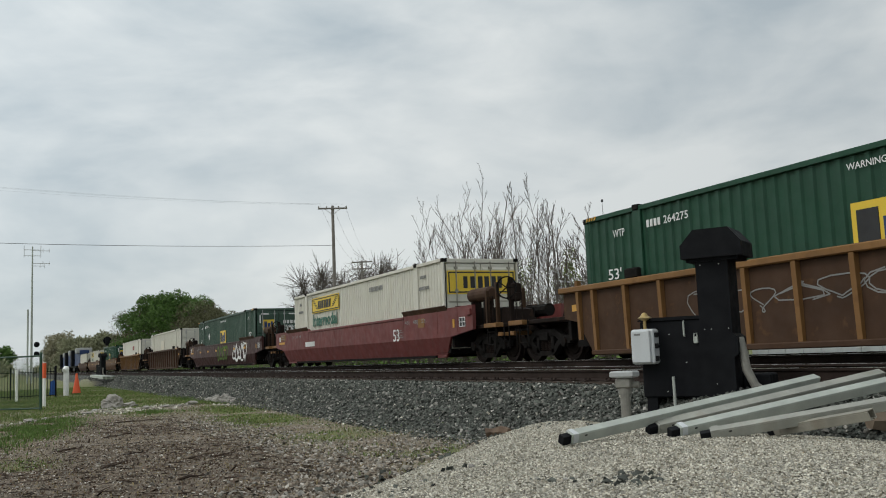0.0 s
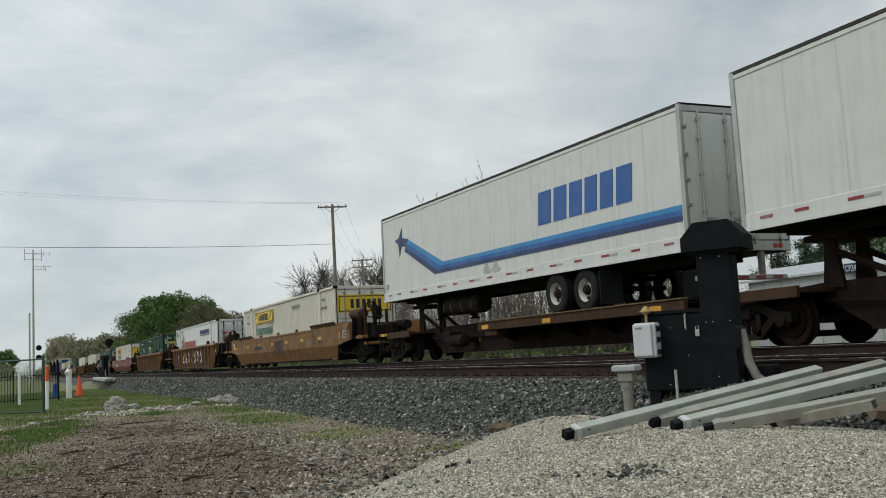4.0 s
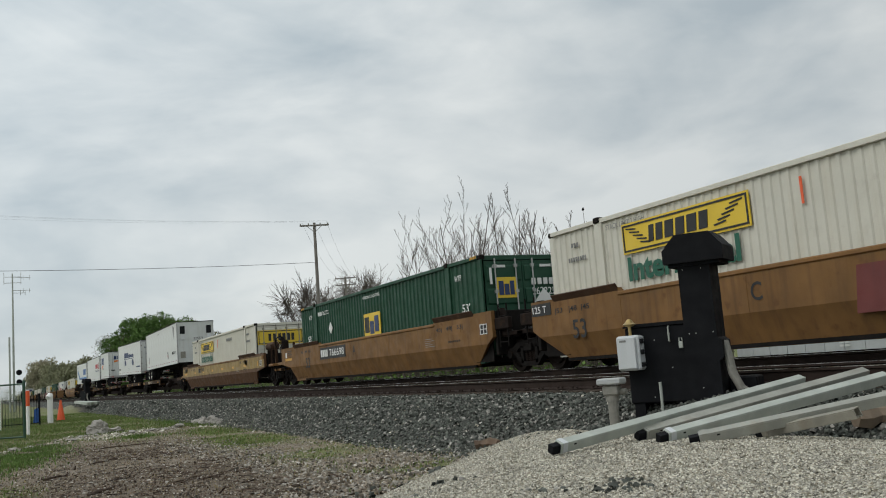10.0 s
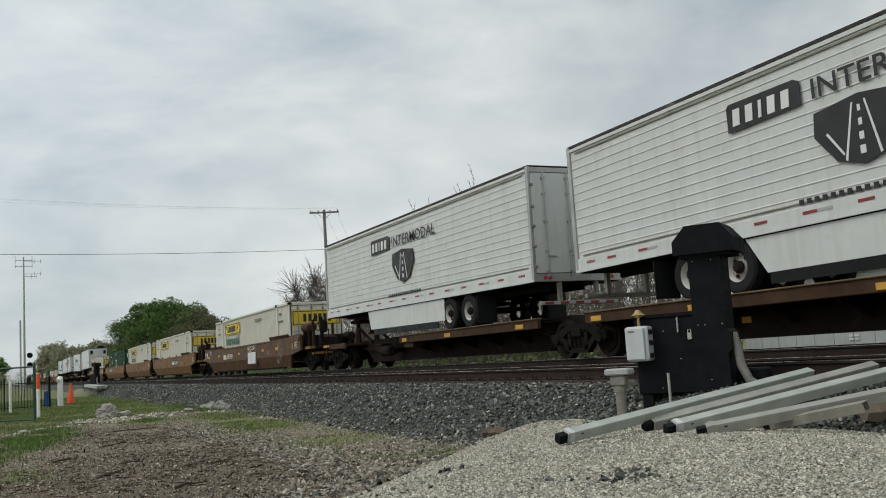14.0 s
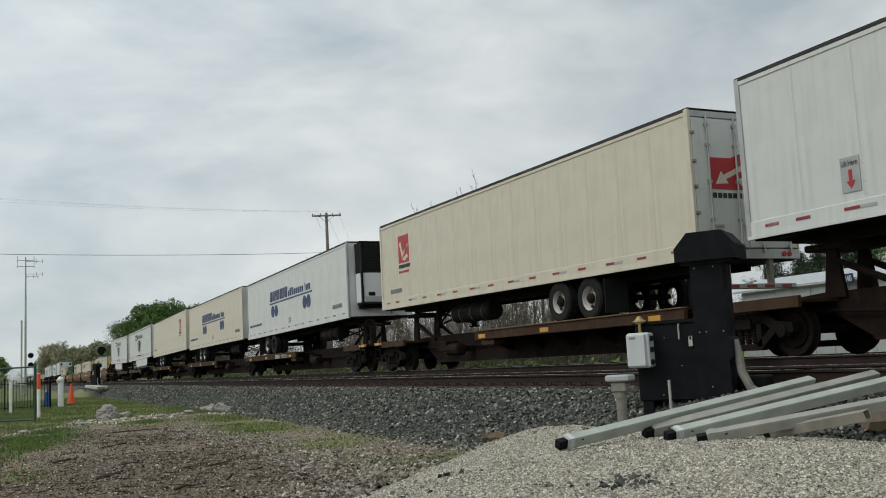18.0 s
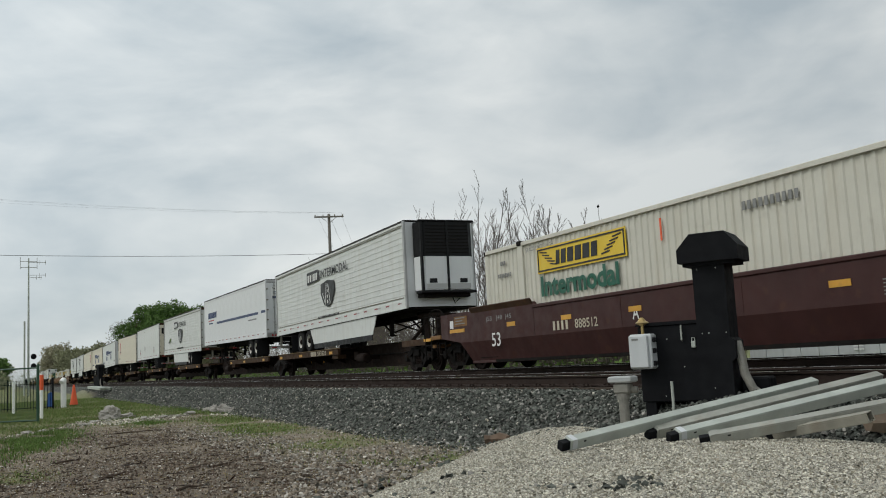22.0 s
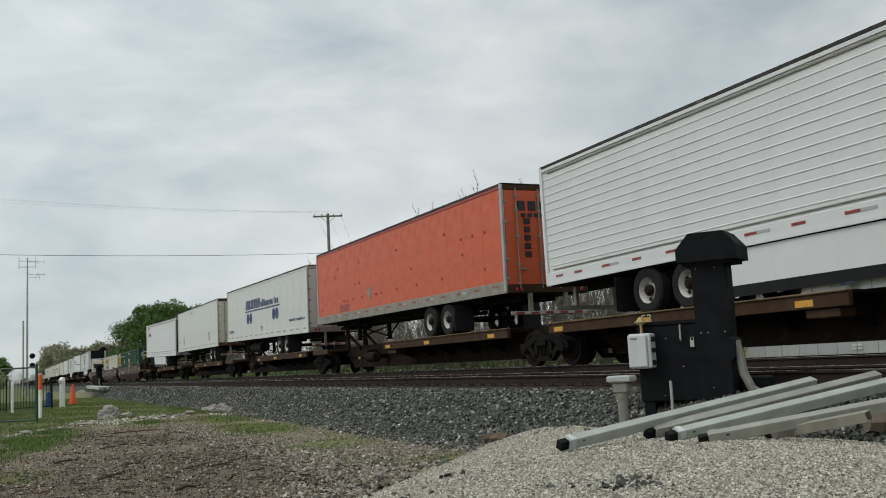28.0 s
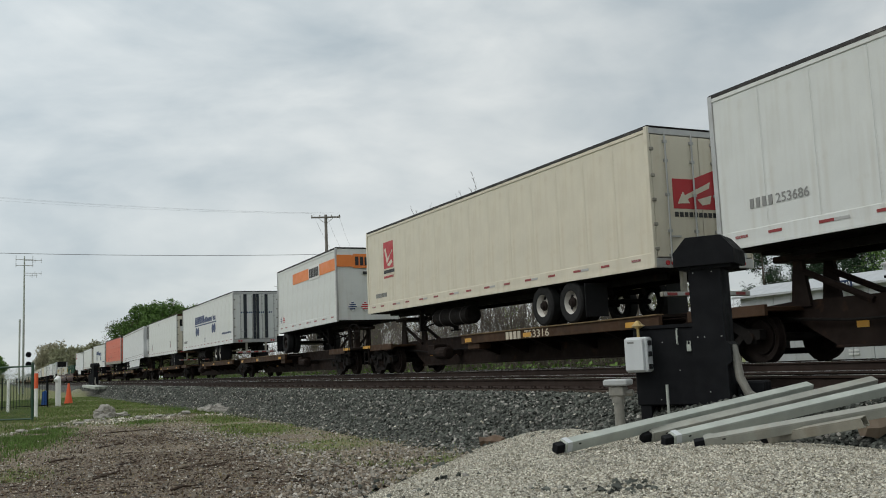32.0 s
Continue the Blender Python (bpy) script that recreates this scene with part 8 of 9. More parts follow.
# single well cars of the head end
container("white container with faded grey lettering in a well car", -184.3, "container_white")
well_car("rusty brown well car under a white container", -184.3, ("rust_sheet", "brown"), "plate", reflectors=False)
cream_box(-160.5, "cream container with a yellow sign panel in a brown well car")
well_car("brown well car under a cream container", -160.5, ("brown", "brown"), "plate")
green_box(-136.7, "green container in a brown well car", digits="261107")
well_car("brown well car under a green container", -136.7, ("brown", "brown"), "plate")
c = container("white smooth-sided container with rusty door end", -112.9, "container_white", smooth_side=True)
rects(c, "mark", blocks(9.5, 1.9, 0.4, [0.7] * 4) + blocks(9.5, 1.2, 0.25, [0.8] * 7), -W2 - 0.01, "brick_red")
well_car("ochre well car with ribbed rusty sides", -112.9, ("rust_sheet", "ochre_rib"), "rib")
c = container("white corrugated container with a cream doorway panel", -89.0, "container_white")
rects(c, "repair_patch", [(6.2, 0.9, 7.9, 2.2)], -W2 - 0.012, "cream")
well_car("dark rusty well car with ribbed sides", -89.0, ("rust_sheet", "rust_sheet"), "rib")
green_box(-65.16, "dull dark green container above a sprayed well car", "dark_green", "258841")
w = well_car("dark maroon well car with spray-painted side", -65.16, ("maroon", "maroon"), "plate")
scrawl(w, 7.2, 0.5, 3.0, 1.0, -1.5, "grass", 3, 4, 0.05)
scrawl(w, 11.6, 0.45, 3.4, 1.1, -1.5, "white_ink", 4, 5, 0.05)
cream_box(-41.32, "cream corrugated container with yellow sign panel and green word")
w = well_car("dull red well car with worn lettering", -41.32, ("red_car", "red_car"), "plate", reflectors=False)
words(w, "53", 12.5, 0.85, 0.55, 0.40, -1.5, "white_ink")
rects(w, "number_stencil", blocks(2.3, 0.95, 0.2, [0.6] * 9), -1.5, "white_ink")
green_box(-17.49, "green corrugated container with yellow square sign")
w = well_car("ochre well car with ribbed rusty sides and thin spray marks", -17.49, ("rust_sheet", "ochre_rib"), "rib")
scrawl(w, 3.6, 0.75, 2.2, 0.6, -1.478, "grey_ink", 5, 4, 0.012)
scrawl(w, 5.9, 0.9, 2.6, 0.5, -1.478, "grey_ink", 6, 3, 0.012)
c = container("white smooth-sided container with red and blue marks", 6.27, "white", smooth_side=True, rods="steel_dark", gap=0.62)
yf = -W2 - 0.022
words(c, "STACK LIMIT 3 HIGH", 2.2, 2.52, 1.5, 0.15, yf, "ink")
words(c, "WTP", 1.08, 2.28, 0.38, 0.20, yf, "ink")
def crest(t, u, z, w, h, y):
    """A painted coat of arms in plain shapes: shield, helm, mantle, lion's head and red claws."""
    p = lambda *ab: [(u + q[0] * w, z + q[1] * h) for q in ab]
    part("crest_mantle", Shape().prism(p((0.20, 0.36), (0.74, 0.36), (0.76, 0.50), (0.66, 0.62), (0.48, 0.68), (0.30, 0.62), (0.18, 0.50)), y - 0.006, y), "brick_red", t)
    part("crest_trim", Shape().prism(p((0.14, 0.0), (0.84, 0.0), (0.90, 0.22), (0.80, 0.40), (0.18, 0.40), (0.08, 0.20)), y - 0.010, y - 0.006), "gold_ink", t)
    part("crest_shield", Shape().prism(p((0.22, 0.0), (0.76, 0.0), (0.77, 0.34), (0.21, 0.34)), y - 0.014, y - 0.010), "navy", t)
    for b in (0.05, 0.19):
        part("crest_lion", Shape().prism(p((0.33, b), (0.62, b), (0.66, b + 0.04), (0.55, b + 0.09), (0.40, b + 0.08), (0.32, b + 0.05)), y - 0.017, y - 0.014), "gold_ink", t)
    part("crest_helm", Shape().prism(p((0.36, 0.40), (0.60, 0.40), (0.58, 0.55), (0.52, 0.64), (0.42, 0.63), (0.36, 0.52)), y - 0.014, y - 0.006), "grey_ink", t)
    part("crest_head", Shape().prism(p((0.34, 0.68), (0.52, 0.66), (0.57, 0.76), (0.58, 0.92), (0.50, 1.0), (0.38, 0.96), (0.30, 0.88), (0.36, 0.78)), y - 0.010, y), "gold_ink", t)
    for q in (((0.00, 0.28), (0.10, 0.24), (0.22, 0.36), (0.17, 0.50), (0.22, 0.66), (0.12, 0.69), (0.05, 0.52)), ((0.02, 0.05), (0.14, 0.08), (0.16, 0.20), (0.05, 0.22)), ((0.72, 0.72), (0.82, 0.80), (0.90, 0.60), (0.98, 0.52), (0.92, 0.38), (0.80, 0.40), (0.84, 0.55)), ((0.86, 0.18), (0.97, 0.22), (0.99, 0.32), (0.88, 0.34))):
        part("crest_claw", Shape().prism(p(*q), y - 0.013, y), "brick_red", t)


crest(c, 2.62, 1.30, 1.16, 1.20, yf)
part("arrow", Shape().box(1.60, 1.64, yf - 0.01, yf, 2.26, 2.52).prism([(1.52, 2.44), (1.72, 2.44), (1.62, 2.58)], yf - 0.01, yf), "ink", c)
words(c, "TARE WEIGHT", 0.85, 1.78, 0.75, 0.12, yf, "ink")
lettered_blocks(c, "mark", blocks(4.15, 1.34, 0.50, [0.85, 0.8, 0.8, 0.7, 0.75, 0.4, 0.75, 0.75, 0.75], 0.22), yf, "brick_red", 0.13)
lettered_blocks(c, "mark", blocks(10.3, 2.17, 0.27, [1.0] * 9, 0.36), yf, "navy", 0.075)
rects(c, "web_line", blocks(10.3, 2.04, 0.08, [1.0] * 30, 0.35), yf, "grey_ink")
end_rects(c, "mark", [(0.3 + 0.14 * k, 1.95, 0.39 + 0.14 * k, 2.1) for k in range(6)] + [(0.3, 1.7, 1.1, 1.76), (0.3, 1.58, 1.1, 1.63)], 16.154 + 0.012, "brick_red", 0.02)
end_rects(c, "emblem", [(1.75, 1.5, 2.1, 2.2)], 16.154 + 0.012, "grey_ink", 0.02)
w = well_car("ochre and rust well car with ribbed sides and spray loops", 6.27, ("rust_sheet", "ochre_rib"), "rib")
words(w, "657839", 1.9, 0.98, 1.0, 0.24, -1.478, "white_ink")
scrawl(w, 4.2, 0.6, 3.4, 0.8, -1.478, "white_ink", 8, 5, 0.03)
scrawl(w, 8.5, 0.6, 3.0, 0.85, -1.478, "white_ink", 9, 5, 0.035)
cream_box(30.12, "cream corrugated container with yellow sign panel and green word")
w = well_car("yellow-ochre plate-sided well car with lift tabs", 30.12, ("ochre", "ochre_rib"), "plate", tabs=True)
lettered_blocks(w, "mark", blocks(7.2, 0.72, 0.62, [0.75, 0.75, 0.75], 0.1), -1.5, "maroon", 0.16)
words(w, "53", 13.6, 0.98, 0.44, 0.36, -1.5, "ink")
rects(w, "number_stencil", blocks(3.2, 1.0, 0.2, [0.6] * 9), -1.5, "ink")

# first spine car: five platforms
SP = "grimy brown spine car platform under road trailers"
for a, b, rear, el, er in ((53.2, 69.9, "R", True, False), (69.9, 87.3, "R", False, False), (87.3, 104.85, "R", False, False), (104.85, 122.0, "R", False, False), (122.0, 139.2, "L", False, True)):
    spine_unit(SP, a, b, rear, el, er, "653264" if a == 122.0 else "", 2.9)
t = trailer("white panelled trailer with a blue bird and sweeping stripe", 51.83, slope=-0.011, lift=0.0, tank=5.3)
yf = -W2 - 0.002
for m, lo, hi in (("navy", 0.0, 0.34), ("blue", 0.34, 0.68), ("light_blue", 0.68, 1.0)):
    s = Shape()
    segs = [((2.0, 1.58), (4.3, 0.62), (2.25, 1.96), (4.95, 0.94)), ((4.3, 0.62), (16.0, 0.60), (4.95, 0.94), (16.0, 0.92))]
    for p0, p1, p2, p3 in segs:
        q = lambda a, b, f: (a[0] + (b[0] - a[0]) * f, a[1] + (b[1] - a[1]) * f)
        s.prism([q(p0, p2, lo), q(p1, p3, lo), q(p1, p3, hi), q(p0, p2, hi)], yf - 0.012, yf)
    part("stripe", s, m, t)
part("bird", Shape().prism([(1.19, 2.02), (1.55, 2.08), (1.85, 2.38), (1.80, 2.05), (2.35, 1.95), (2.1, 1.72), (1.75, 1.78), (1.56, 1.44), (1.50, 1.85)], yf - 0.016, yf - 0.004), "navy", t)
lettered_blocks(t, "mark", blocks(10.6, 1.25, 0.80, [0.75, 0.7, 0.65, 0.6, 0.6, 0.7], 0.16), yf, "blue", 0.2)
for u in (7.76, 8.29):
    part("placard", Shape().prism([(u, 0.16), (u + 0.24, 0.40), (u, 0.64), (u - 0.24, 0.40)], yf - 0.014, yf), "galv", t)
words(t, "53'", 0.25, 0.40, 0.22, 0.20, yf, "ink")
t = trailer("white trailer with a red mark and sailing ship", 69.43, slope=-0.003, lift=0.03)
lettered_blocks(t, "mark", blocks(10.85, 1.50, 0.52, [0.75, 0.6, 0.25, 0.75, 0.75, 0.65, 0.7], 0.18), yf, "red_ink", 0.12)
part("ship", Shape().prism([(14.1, 1.42), (15.3, 1.32), (15.1, 1.62), (14.3, 1.62)], yf - 0.012, yf).prism([(14.3, 1.66), (15.0, 1.66), (14.7, 2.18)], yf - 0.012, yf), "brick_red", t)
rects(t, "underline", [(10.85, 1.28, 14.0, 1.33)], yf, "grey_ink")
rects(t, "underline", [(10.85, 1.12, 15.3, 1.20)], yf, "navy")
end_rects(t, "mark", [(0.25 + 0.35 * k, 1.9, 0.5 + 0.35 * k, 2.2) for k in range(6)], 16.154, "ink")
t = trailer("short white trailer with dark blue letters and orange wedge", 87.02, 8.40, "L", slope=-0.009, lift=0.07, axles=(1.15,), style="panel")
lettered_blocks(t, "mark", blocks(0.85, 1.62, 0.76, [0.82, 0.82, 0.82], 0.18), yf, "navy", 0.17)
part("wedge", Shape().prism([(0.9, 0.98), (2.95, 1.52), (1.0, 1.52)], yf - 0.012, yf), "orange_band", t)
words(t, "FREIGHT", 1.85, 0.98, 1.1, 0.20, yf, "ink")
end_rects(t, "roll_door", [(0.1, 0.25, 2.49, 2.72)], 8.40, "white", 0.02)
for k in range(3):
    end_rects(t, "mark", [(0.55 + 0.36 * k, 2.02, 0.82 + 0.36 * k, 2.42)], 8.42, "navy", 0.012)
part("wedge", Shape().prism([(-0.75, 1.68), (0.30, 1.92), (-0.72, 1.92)], 8.42, 8.435, "x"), "orange_band", t)
end_words(t, "FREIGHT", 1.05, 1.66, 0.62, 0.15, 8.41, "ink")
end_rects(t, "number_stencil", [(0.25, 0.75, 0.62, 0.88)], 8.42, "ink", 0.012)
t = trailer("white trailer with navy lettering and blue discs", 104.49, slope=-0.016, lift=-0.05, tank=5.3)
dot_livery(t, 4.55, 5.0, 13.1)
end_rects(t, "dark_panel", [(0.58, 0.25, 0.76, 2.74), (1.13, 0.2, 1.27, 2.76), (1.32, 0.2, 1.46, 2.76), (1.80, 0.25, 1.97, 2.74)], 16.154, "slate", 0.05)
end_rects(t, "web_line", [(0.42 + 0.115 * k, 1.66, 0.49 + 0.115 * k, 1.75) for k in range(16)], 16.154, "navy", 0.012)
end_rects(t, "mark", [(0.32 + 0.13 * k, 2.18, 0.41 + 0.13 * k, 2.34) for k in range(14) if k not in (4, 7, 10)], 16.154, "navy", 0.012)
t = trailer("plain white trailer with a dark scrape and vented front", 124.08, 14.63, "R", slope=0.003, lift=0.0, axles=(0.85, 2.12))
lift_mark(t, 1.2)
lift_mark(t, 10.4)
words(t, "48' x 102\"", 6.2, 2.5, 0.6, 0.13, yf, "grey_ink")
part("scrape", Shape().prism([(13.05, 1.75), (13.35, 2.1), (13.45, 2.6), (12.95, 2.75)], yf - 0.01, yf), "grey_ink", t)
words(t, "224073", 13.1, 0.72, 0.85, 0.19, yf, "ink")
rects(t, "stencil", blocks(12.4, 0.72, 0.19, [0.5] * 4, 0.3), yf, "ink")
for e in (0.2, 2.05):
    end_rects(t, "vent", [(e, 2.05, e + 0.34, 2.6)], 14.63, "black_plastic")
    end_rects(t, "vent_flap", [(e + 0.05, 1.65, e + 0.30, 2.02)], 14.63, "white_new", 0.06)
    end_rects(t, "service_door", [(e, 0.35, e + 0.34, 0.8)], 14.63, "galv_dark")
end_words(t, "224073", 1.15, 1.62, 0.65, 0.16, 14.63, "ink")
end_words(t, "48' x 102\"", 1.0, 1.05, 0.6, 0.14, 14.63, "ink")

cream_box(144.2, "cream corrugated container with yellow sign panel and green word", mark=1)
# brown below the ochre band also holds the overhang's shade in its colour
w = well_car("dirty ochre and brown plate-sided well car", 144.2, ("brown", "ochre"), "plate")
part("dirty_band", Shape().box(-2.5, 18.3, -1.506, -1.50, 1.03, 1.56), "ochre_grime", w)
words(w, "71438", 3.55, 1.20, 0.9, 0.26, -1.508, "ink")
rects(w, "number_stencil", blocks(2.75, 1.20, 0.26, [0.6] * 3, 0.25), -1.508, "ink")
green_box(168.18, "green corrugated container with yellow square sign", digits="262222")
w = well_car("ochre plate-sided well car with black number board", 168.18, ("ochre", "ochre_rib"), "plate", right=False, reflectors=False)
words(w, "53", 0.95, 0.75, 0.52, 0.42, -1.5, "ink")
rects(w, "number_board", [(2.85, 1.02, 5.75, 1.46)], -1.5, "ink")
words(w, "766698", 4.0, 1.11, 1.62, 0.27, -1.512, "white_ink")
rects(w, "number_stencil", blocks(2.98, 1.11, 0.27, [0.55] * 4, 0.25), -1.512, "white_ink")
words(w, "A", 6.5, 1.05, 0.3, 0.32, -1.5, "ink")
cream_box(187.83, "cream corrugated container with yellow sign panel and green word", mark=1)
w = well_car("ochre plate-sided well car with faded red marks", 187.83, ("ochre", "ochre_rib"), "plate", left=False, right=False, reflectors=False)
words(w, "53", 0.95, 0.75, 0.52, 0.42, -1.5, "ink")
words(w, "C", 6.4, 1.05, 0.26, 0.32, -1.5, "ink")
lettered_blocks(w, "mark", blocks(8.5, 0.66, 0.72, [0.75, 0.75, 0.75], 0.1), -1.5, "red_car", 0.2)
cream_box(207.53, "cream corrugated container with yellow sign panel", word=False, mark=1)
w = well_car("ochre plate-sided well car with black number board", 207.53, ("ochre", "ochre_rib"), "plate", left=False, reflectors=False, tabs=True)
words(w, "53", 0.95, 0.75, 0.52, 0.42, -1.5, "ink")
words(w, "B", 8.3, 1.0, 0.28, 0.32, -1.5, "ink")
rects(w, "number_board", [(9.2, 0.95, 11.9, 1.36)], -1.5, "ink")
words(w, "766698", 10.3, 1.03, 1.5, 0.25, -1.512, "white_ink")
rects(w, "number_stencil", blocks(9.3, 1.03, 0.25, [0.55] * 4, 0.25), -1.512, "white_ink")
cream_box(232.18, "cream corrugated container with yellow sign panel and green word")
w = well_car("brown plate-sided well car with white block letters and spray marks", 232.18, ("brown", "brown"), "plate")
words(w, "53", -0.80, 0.70, 0.80, 0.40, -1.5, "ink")
scrawl(w, -2.55, 1.08, 0.42, 0.45, -1.5, "white_ink", 14, 3, 0.012)
scrawl(w, -1.02, 1.22, 0.5, 0.36, -1.5, "white_ink", 15, 3, 0.012)
words(w, "645739", 3.9, 0.98, 1.35, 0.26, -1.5, "white_ink")
rects(w, "number_stencil", blocks(2.9, 0.98, 0.26, [0.5] * 4, 0.25), -1.5, "white_ink")
rects(w, "mark_shadow", [(8.75, 0.55, 10.75, 1.22)], -1.5, "ink")
lettered_blocks(w, "mark", blocks(8.85, 0.62, 0.58, [0.85, 0.85, 0.9], 0.1), -1.512, "white_ink", 0.17)
scrawl(w, 8.8, 1.28, 1.6, 0.28, -1.5, "white_ink", 12, 6, 0.012)
scrawl(w, 14.6, 0.5, 0.8, 0.8, -1.5, "grey_ink", 13, 3, 0.015)

# second spine car
for a, b, rear, el, er in ((255.2, 272.3, "R", True, False), (272.3, 289.9, "L", False, False), (289.9, 307.4, "L", False, False), (307.4, 324.6, "L", False, False), (324.6, 340.9, "L", False, True)):
    spine_unit(SP, a, b, rear, el, er, "993655" if a == 324.6 else "", 5.4)
t = trailer("white ribbed refrigerated trailer with black shield emblem", 253.93, style="rib", slope=-0.009, skirt=True, doors="white")
shield_livery(t, 5.3)
t = trailer("white ribbed refrigerated trailer with black shield emblem", 271.94, nose="R", style="rib", slope=0.008, skirt=True, reefer="cowl")
shield_livery(t, 5.3)
t = trailer("cream panelled trailer with a faded red emblem", 289.54, nose="R", wall="cream", slope=0.010, tank=3.5)
arrow_livery(t, 13.2)
t = trailer("pale trailer with navy lettering and blue discs", 307.05, nose="R", wall="cream", slope=0.004, reefer="cowl", tank=3.5)
dot_livery(t, 4.6, 5.0, 0.5)
t = trailer("white trailer with navy lettering, blue discs and a black refrigeration unit", 324.37, nose="R", slope=0.009, reefer="cowl", tank=3.5, dark_rim=True)
dot_livery(t, 4.6, 5.0, 0.5)

# third spine car
for a, b, rear, el, er in ((345.0, 361.8, "R", True, False), (361.8, 379.3, "R", False, False), (379.3, 396.7, "R", False, False), (396.7, 414.9, "R", False, False), (414.9, 431.3, "L", False, True)):
    spine_unit(SP, a, b, rear, el, er, "593320" if a == 414.9 else "", 5.2)
t = trailer("cream panelled trailer with a faded red emblem", 343.96, wall="cream", slope=-0.012, tank=5.9)
arrow_livery(t, 1.6)
door_emblem(t, 0.45, 1.35)
t = trailer("plain white trailer with stained door end", 361.43, 14.63, slope=-0.004, lift=0.03, doors="cream", dirty_end=True, dark_rim=True, axles=(1.22, 2.50))
words(t, "48' x 102\"", 5.2, 2.5, 0.6, 0.13, yf, "grey_ink")
lift_mark(t, 2.1)
lift_mark(t, 11.2)
part("placard", Shape().prism([(5.5, 0.75), (5.72, 1.0), (5.5, 1.25), (5.28, 1.0)], yf - 0.014, yf), "grey_ink", t)
for e in (0.2, 2.05):
    end_rects(t, "vent", [(e, 2.0, e + 0.30, 2.5)], 14.63, "black_plastic")
t = trailer("white ribbed trailer with black shield emblem and green leaf mark", 378.93, style="rib", wall="white", slope=-0.011, skirt=True, doors="white", dirty_end=True)
shield_livery(t, 5.2, eco=2.6)
end_rects(t, "mark", [(0.4, 1.9, 0.75, 2.2), (0.8, 1.9, 1.15, 2.2)], 16.154, "ink", 0.012)
t = trailer("clean white trailer with a dark blue stripe", 396.34, wall="white_new", doors="white_new", slope=-0.012, lift=0.08, axles=(2.45, 3.70))
lettered_blocks(t, "mark", blocks(1.3, 1.68, 0.36, [1.0, 1.1, 1.0, 0.9, 1.1, 1.0], 0.2), yf, "navy", 0.11)
rects(t, "web_line", blocks(1.4, 1.50, 0.065, [0.76] * 18, 0.70), yf, "red_ink")
rects(t, "web_line", blocks(1.6, 1.32, 0.079, [0.57] * 12, 0.61), yf, "navy")
rects(t, "stripe", [(3.97, 1.25, 14.47, 1.38), (15.1, 1.27, 16.05, 1.40)], yf, "navy")
rects(t, "web_line", blocks(12.3, 1.0, 0.072, [0.66] * 20, 0.59), yf, "grey_ink")
end_rects(t, "poster", [(0.25, 1.95, 1.05, 2.55)], 16.154, "white_ink", 0.012)
end_words(t, "WANTED", 0.32, 2.40, 0.65, 0.12, 16.154, "ink")
end_rects(t, "number_stencil", [(0.32, 1.95, 1.0, 2.08), (0.4, 2.15, 0.95, 2.2), (0.35, 2.25, 1.0, 2.3)], 16.166, "navy", 0.012)
end_rects(t, "flag", [(1.55, 2.0, 2.1, 2.35)], 16.154, "navy", 0.014)
end_rects(t, "flag_stripes", [(1.55, 1.75 + 0.07 * k, 2.1, 1.78 + 0.07 * k) for k in range(4)], 16.154, "red_ink", 0.014)
t = trailer("white ribbed refrigerated trailer with black shield emblem and unit", 414.5, nose="R", style="rib", slope=0.008, skirt=True, reefer="cowl")
shield_livery(t, 5.3)

# three-unit maroon well car
cream_box(436.19, "cream corrugated container with yellow sign panel and green word", mark=1)
w = well_car("maroon plate-sided well car with orange reflectors", 436.19, ("maroon", "maroon"), "plate", right=False)
words(w, "888512", 4.55, 0.94, 0.90, 0.21, -1.5, "tan_ink")
rects(w, "number_stencil", blocks(3.62, 0.94, 0.21, [0.42] * 4, 0.45), -1.5, "tan_ink")
words(w, "53", 0.55, 0.68, 0.48, 0.36, -1.5, "white_ink")
words(w, "A", 6.7, 1.0, 0.22, 0.26, -1.5, "white_ink")
cream_box(455.79, "cream container with a white replaced end panel", mark=0, patch=True)
w = well_car("maroon plate-sided well car covered in white spray loops", 455.79, ("maroon", "maroon"), "plate", left=False, right=False)
words(w, "888512", 4.3, 0.94, 0.90, 0.21, -1.5, "tan_ink")
rects(w, "number_stencil", blocks(3.4, 0.94, 0.21, [0.42] * 4, 0.45), -1.5, "tan_ink")
words(w, "53", 0.75, 0.68, 0.48, 0.36, -1.5, "white_ink")
scrawl(w, 5.7, 0.40, 3.2, 1.15, -1.5, "spray", 21, 6, 0.011)
scrawl(w, 9.5, 0.42, 3.4, 1.15, -1.5, "spray", 22, 5, 0.011)
part("sprayed_patch", Shape().prism([(11.9 + 0.62 * math.cos(0.4488 * k) * (1 + 0.14 * math.sin(1.35 * k)), 0.95 + 0.42 * math.sin(0.4488 * k) * (1 + 0.12 * math.cos(1.8 * k))) for k in range(14)], -1.506, -1.5), "slate", w)
scrawl(w, 11.2, 0.48, 1.5, 0.98, -1.507, "spray", 24, 2, 0.011)
scrawl(w, 13.3, 0.75, 2.2, 0.55, -1.5, "spray", 23, 4, 0.011)
green_box(475.47, "green corrugated container with yellow square sign", digits="261525")
w = well_car("maroon plate-sided well car with white spray words", 475.47, ("maroon", "maroon"), "plate", left=False)
words(w, "888512", 4.4, 0.94, 0.90, 0.21, -1.5, "tan_ink")
rects(w, "number_stencil", blocks(3.45, 0.94, 0.21, [0.42] * 4, 0.45), -1.5, "tan_ink")
words(w, "53", 0.6, 0.68, 0.48, 0.36, -1.5, "white_ink")
